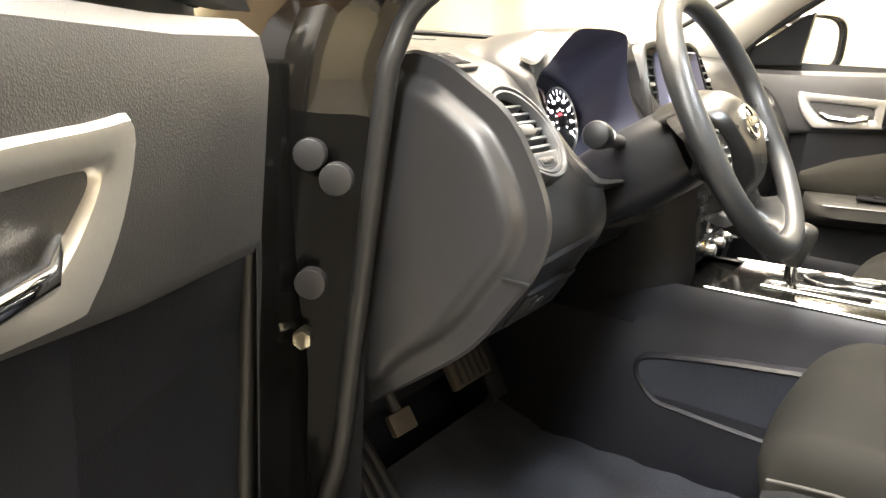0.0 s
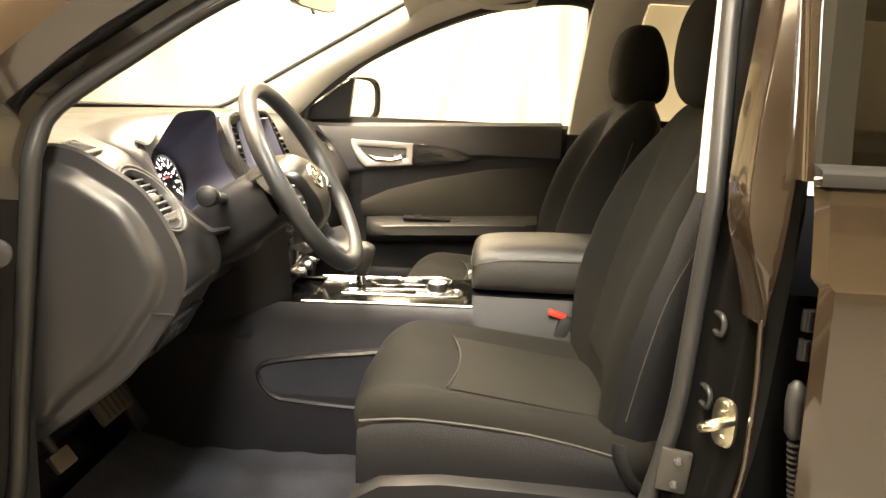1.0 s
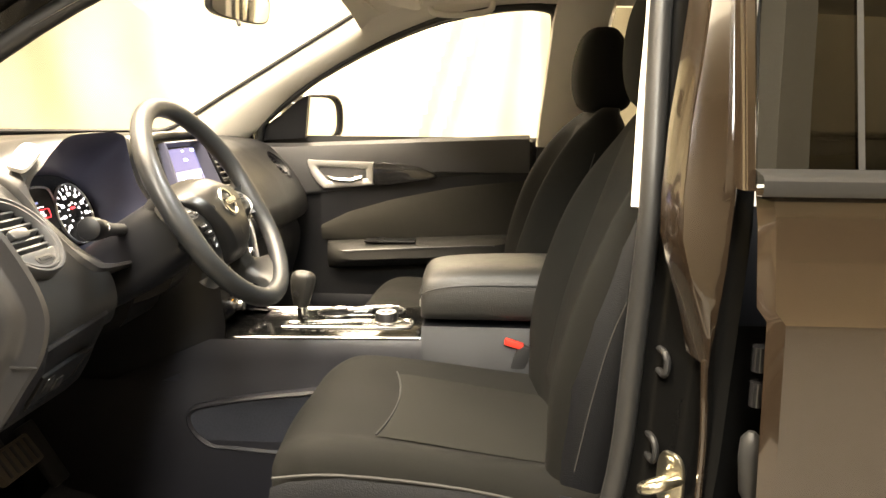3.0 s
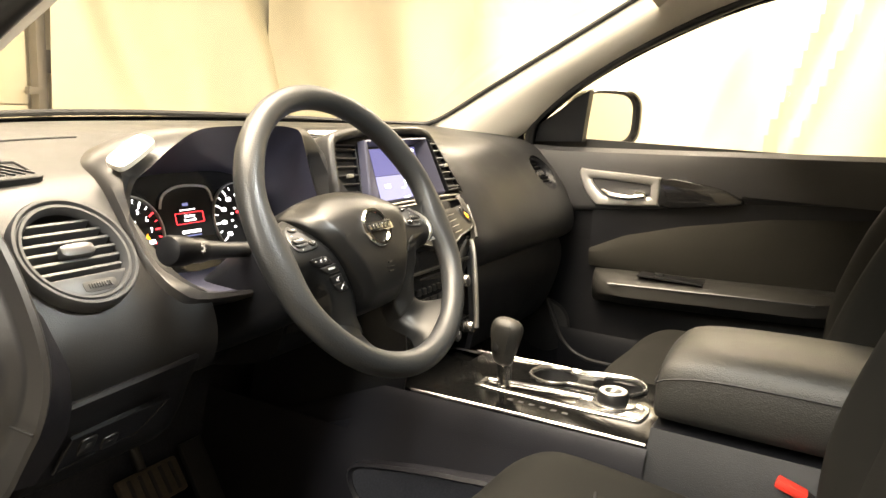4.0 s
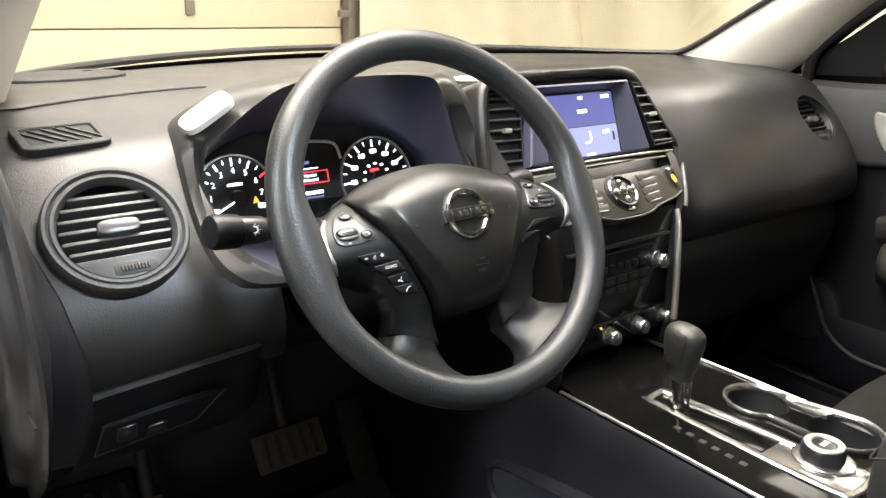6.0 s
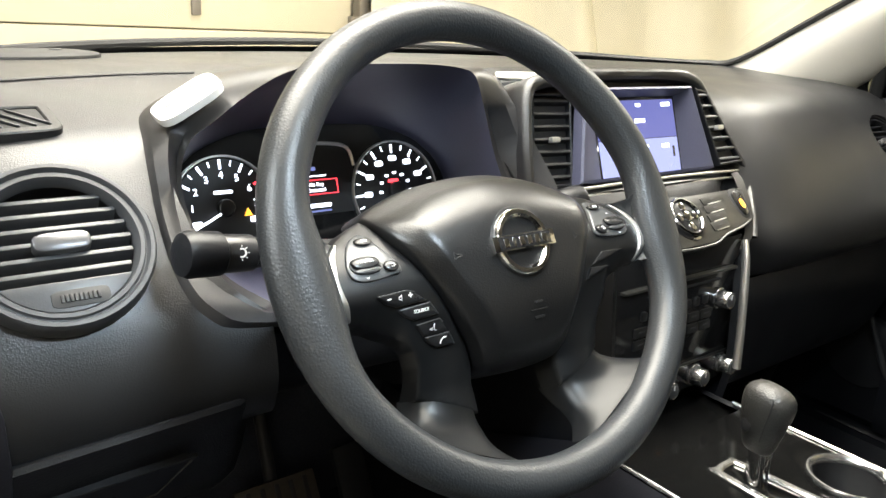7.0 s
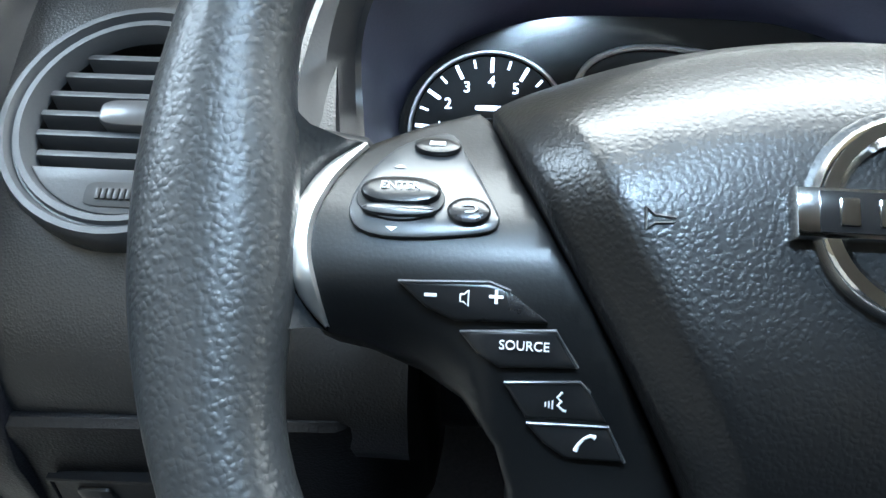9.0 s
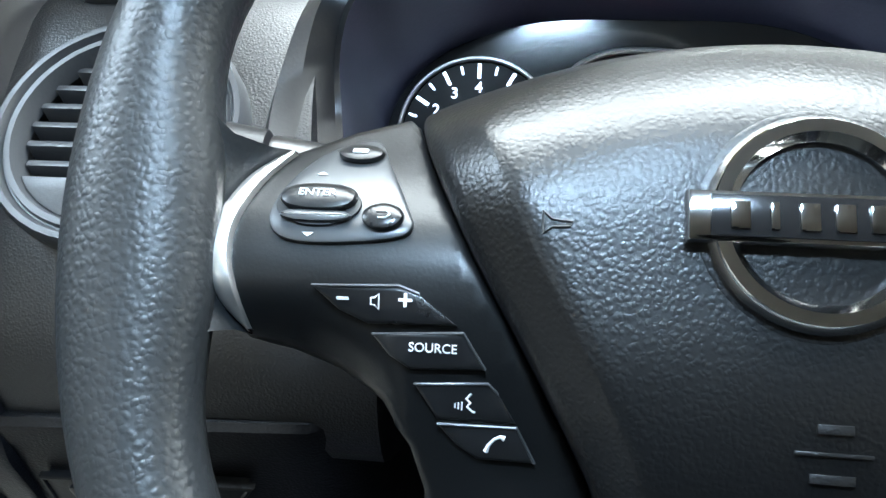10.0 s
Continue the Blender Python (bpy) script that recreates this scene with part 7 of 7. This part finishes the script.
part("bezel", box(-0.43, -0.49, 1.628, 0.18, 0.11, 0.016, 0.006), TRIM, dome)
part("lens", box(-0.43, -0.49, 1.620, 0.13, 0.07, 0.010, 0.004), TUBE_LIT, dome)
visor = thing("sun_visor", (0.38, -0.36, 1.60), "pale grey folded sun visor", "sun visor")
part("flap", slab(oval(0, 0, 0.19, 0.078, 40, 6), Matrix.Translation((0.355, -0.375, 1.607)) @ Matrix.Rotation(radians(176), 4, "X") @ Matrix.Rotation(radians(16), 4, "X") @ Matrix.Rotation(radians(-3), 4, "Y"), -0.004, 0.012, 0.006), HEADLINER, visor)
grab = thing("grab_handle", (0.62, -0.55, 1.58), "pale roof grab handle", "handle")
part("bar", tube(rounded([(0.615, -0.46, 1.60), (0.60, -0.475, 1.575), (0.595, -0.55, 1.57), (0.60, -0.625, 1.58), (0.615, -0.64, 1.605)], 4, False), 0.009, 10), TRIM, grab)

# driver's footwell
brake = thing("parking_pedal", (-0.60, 0.22, 0.6), "worn foot parking brake pedal", "pedal")
part("arm", tube([(-0.59, 0.30, 0.80), (-0.60, 0.24, 0.72), (-0.605, 0.205, 0.675)], 0.010, 10), DARK, brake)
part("pad", box(0, 0, 0, 0.045, 0.035, 0.014, 0.004, plane_frame((-0.61, 0.19, 0.667), (1, 0, 0), (-0.2, -0.7, 0.5))), PEDAL, brake)
pedal = thing("brake_pedal", (-0.40, 0.2, 0.6), "worn rubber brake pedal", "pedal")
part("arm", tube([(-0.38, 0.33, 0.88), (-0.38, 0.27, 0.74), (-0.385, 0.235, 0.685)], 0.009, 10), DARK, pedal)
pp = plane_frame((-0.385, 0.215, 0.675), (1, 0, 0), (0, -0.8, 0.55))
part("pad", box(0, 0, 0, 0.115, 0.06, 0.016, 0.006, pp), PEDAL, pedal)
for k in range(5):
    part("rib", box(-0.04 + 0.02 * k, 0, 0.009, 0.006, 0.048, 0.004, 0.001, pp), DARK, pedal)
gas = thing("accelerator", (-0.25, 0.25, 0.55), "black plastic hanging accelerator pedal", "pedal")
part("pad", box(0, 0, 0, 0.05, 0.14, 0.014, 0.005, plane_frame((-0.245, 0.25, 0.62), (1, 0, 0), (0, -0.85, 0.5))), DARK, gas)
rest = thing("foot_rest", (-0.66, 0.26, 0.5), "ribbed dark foot rest", "foot rest")
fm = plane_frame((-0.655, 0.235, 0.575), (1, 0, 0), (0.05, -0.72, 0.68))
part("plate", box(0, 0, 0, 0.11, 0.24, 0.02, 0.006, fm), LOWER, rest)
for k in range(4):
    part("rib", box(-0.036 + 0.024 * k, 0, 0.012, 0.010, 0.20, 0.006, 0.002, fm), ENDCAP, rest)
mat_rows = []
for j in range(19):
    y = 0.26 - 0.03 * j
    mat_rows.append([(-0.71 + 0.03 * i, y, 0.486 + 0.006 * math.sin(i * 1.7 + j) * math.sin(j * 0.9) + 0.35 * max(0, y - 0.14) + (0.012 if i in (0, 17) or j == 18 else 0)) for i in range(18)])
tagged(part("floor_mat", loft(mat_rows), CARPET), "dark carpet floor mat in the driver's footwell", "floor mat")

# centre pillar hardware on the driver's side
striker = thing("door_striker", (-0.875, -0.815, 0.92), "zinc door striker on the black pillar", "striker")
sk = plane_frame((-0.868, -0.822, 0.918), (0, 0, 1), (-0.55, 0.83, 0))
part("plate", slab(oval(0, 0, 0.032, 0.018, 24, 3), sk, 0, 0.005, 0.002), STEEL, striker)
part("loop", tube(rounded([sk @ Vector(p) for p in ((0.006, -0.012, 0), (0.006, -0.012, 0.03), (0.0, 0.0, 0.038), (-0.004, 0.010, 0.03), (-0.004, 0.010, 0))], 4, False), 0.0058, 10), STEEL, striker)
for s in (-1, 1):
    part("screw", slab(oval(s * 0.022, 0.0, 0.007, 0.007, 12), sk, 0.004, 0.009, 0.002), STEEL, striker)
bolt = thing("belt_anchor", (-0.775, -0.80, 0.79), "seat belt anchor bolts beside the seat", "belt anchor")
part("bracket", box(0, 0, 0, 0.042, 0.060, 0.010, 0.004, plane_frame((-0.815, -0.780, 0.822), (0, 1, 0.1), (-1, 0.15, 0.05))), BRACKET, bolt)
for dz in (0.016, -0.018):
    part("bolt_head", slab(oval(0, dz, 0.006, 0.006, 6), plane_frame((-0.818, -0.782, 0.820), (0, 1, 0.1), (-1, 0.15, 0.05)), 0.002, 0.008, 0.002), GREYPAD, bolt)
for y, z in ((-0.815, 1.030), (-0.808, 0.930)):
    clip = thing("trim_clip", (-0.80, y, z), "black plastic clip on the pillar", "clip", "pillar clips")
    part("loop", tube(rounded([(-0.80, y - 0.002, z + 0.012), (-0.822, y - 0.004, z + 0.012), (-0.826, y - 0.006, z), (-0.822, y - 0.004, z - 0.012), (-0.80, y - 0.002, z - 0.012)], 3, False), 0.004, 8), DARK, clip)
sticker = thing("pillar_label", (-0.868, -0.80, 0.745), "white label with a small yellow patch on the pillar", "label")
lm = plane_frame((-0.872, -0.788, 0.752), (0.05, -0.45, 0.9), (-0.85, 0.5, 0.2))
part("sheet", box(0, 0, 0, 0.10, 0.035, 0.0012, 0.0003, lm), WHITE, sticker)
part("patch", box(0.032, 0, 0.0009, 0.018, 0.018, 0.0006, 0, lm), YELLOW, sticker)
hinge = thing("rear_door_check", (-0.93, -0.885, 0.92), "ribbed rubber cable boot at the rear door hinge", "cable boot")
part("boot", tube([(-0.915, -0.883, 0.995), (-0.915, -0.883, 0.988), (-0.915, -0.884, 0.968), (-0.916, -0.886, 0.932), (-0.916, -0.887, 0.924)], [0.004, 0.010, 0.012, 0.011, 0.007], 14), RUBBER, hinge)
for k in range(11):
    z = 0.918 - 0.0075 * k
    part("rib", tube([(-0.917, -0.887 - 0.001 * k, z), (-0.917, -0.887 - 0.001 * k, z - 0.003)], 0.0075, 12), RUBBER, hinge)
for z in (1.07, 1.035):
    part("hinge_knuckle", tube([(-0.918, -0.884, z + 0.012), (-0.918, -0.884, z - 0.012)], 0.008, 12), GLOSS, hinge)
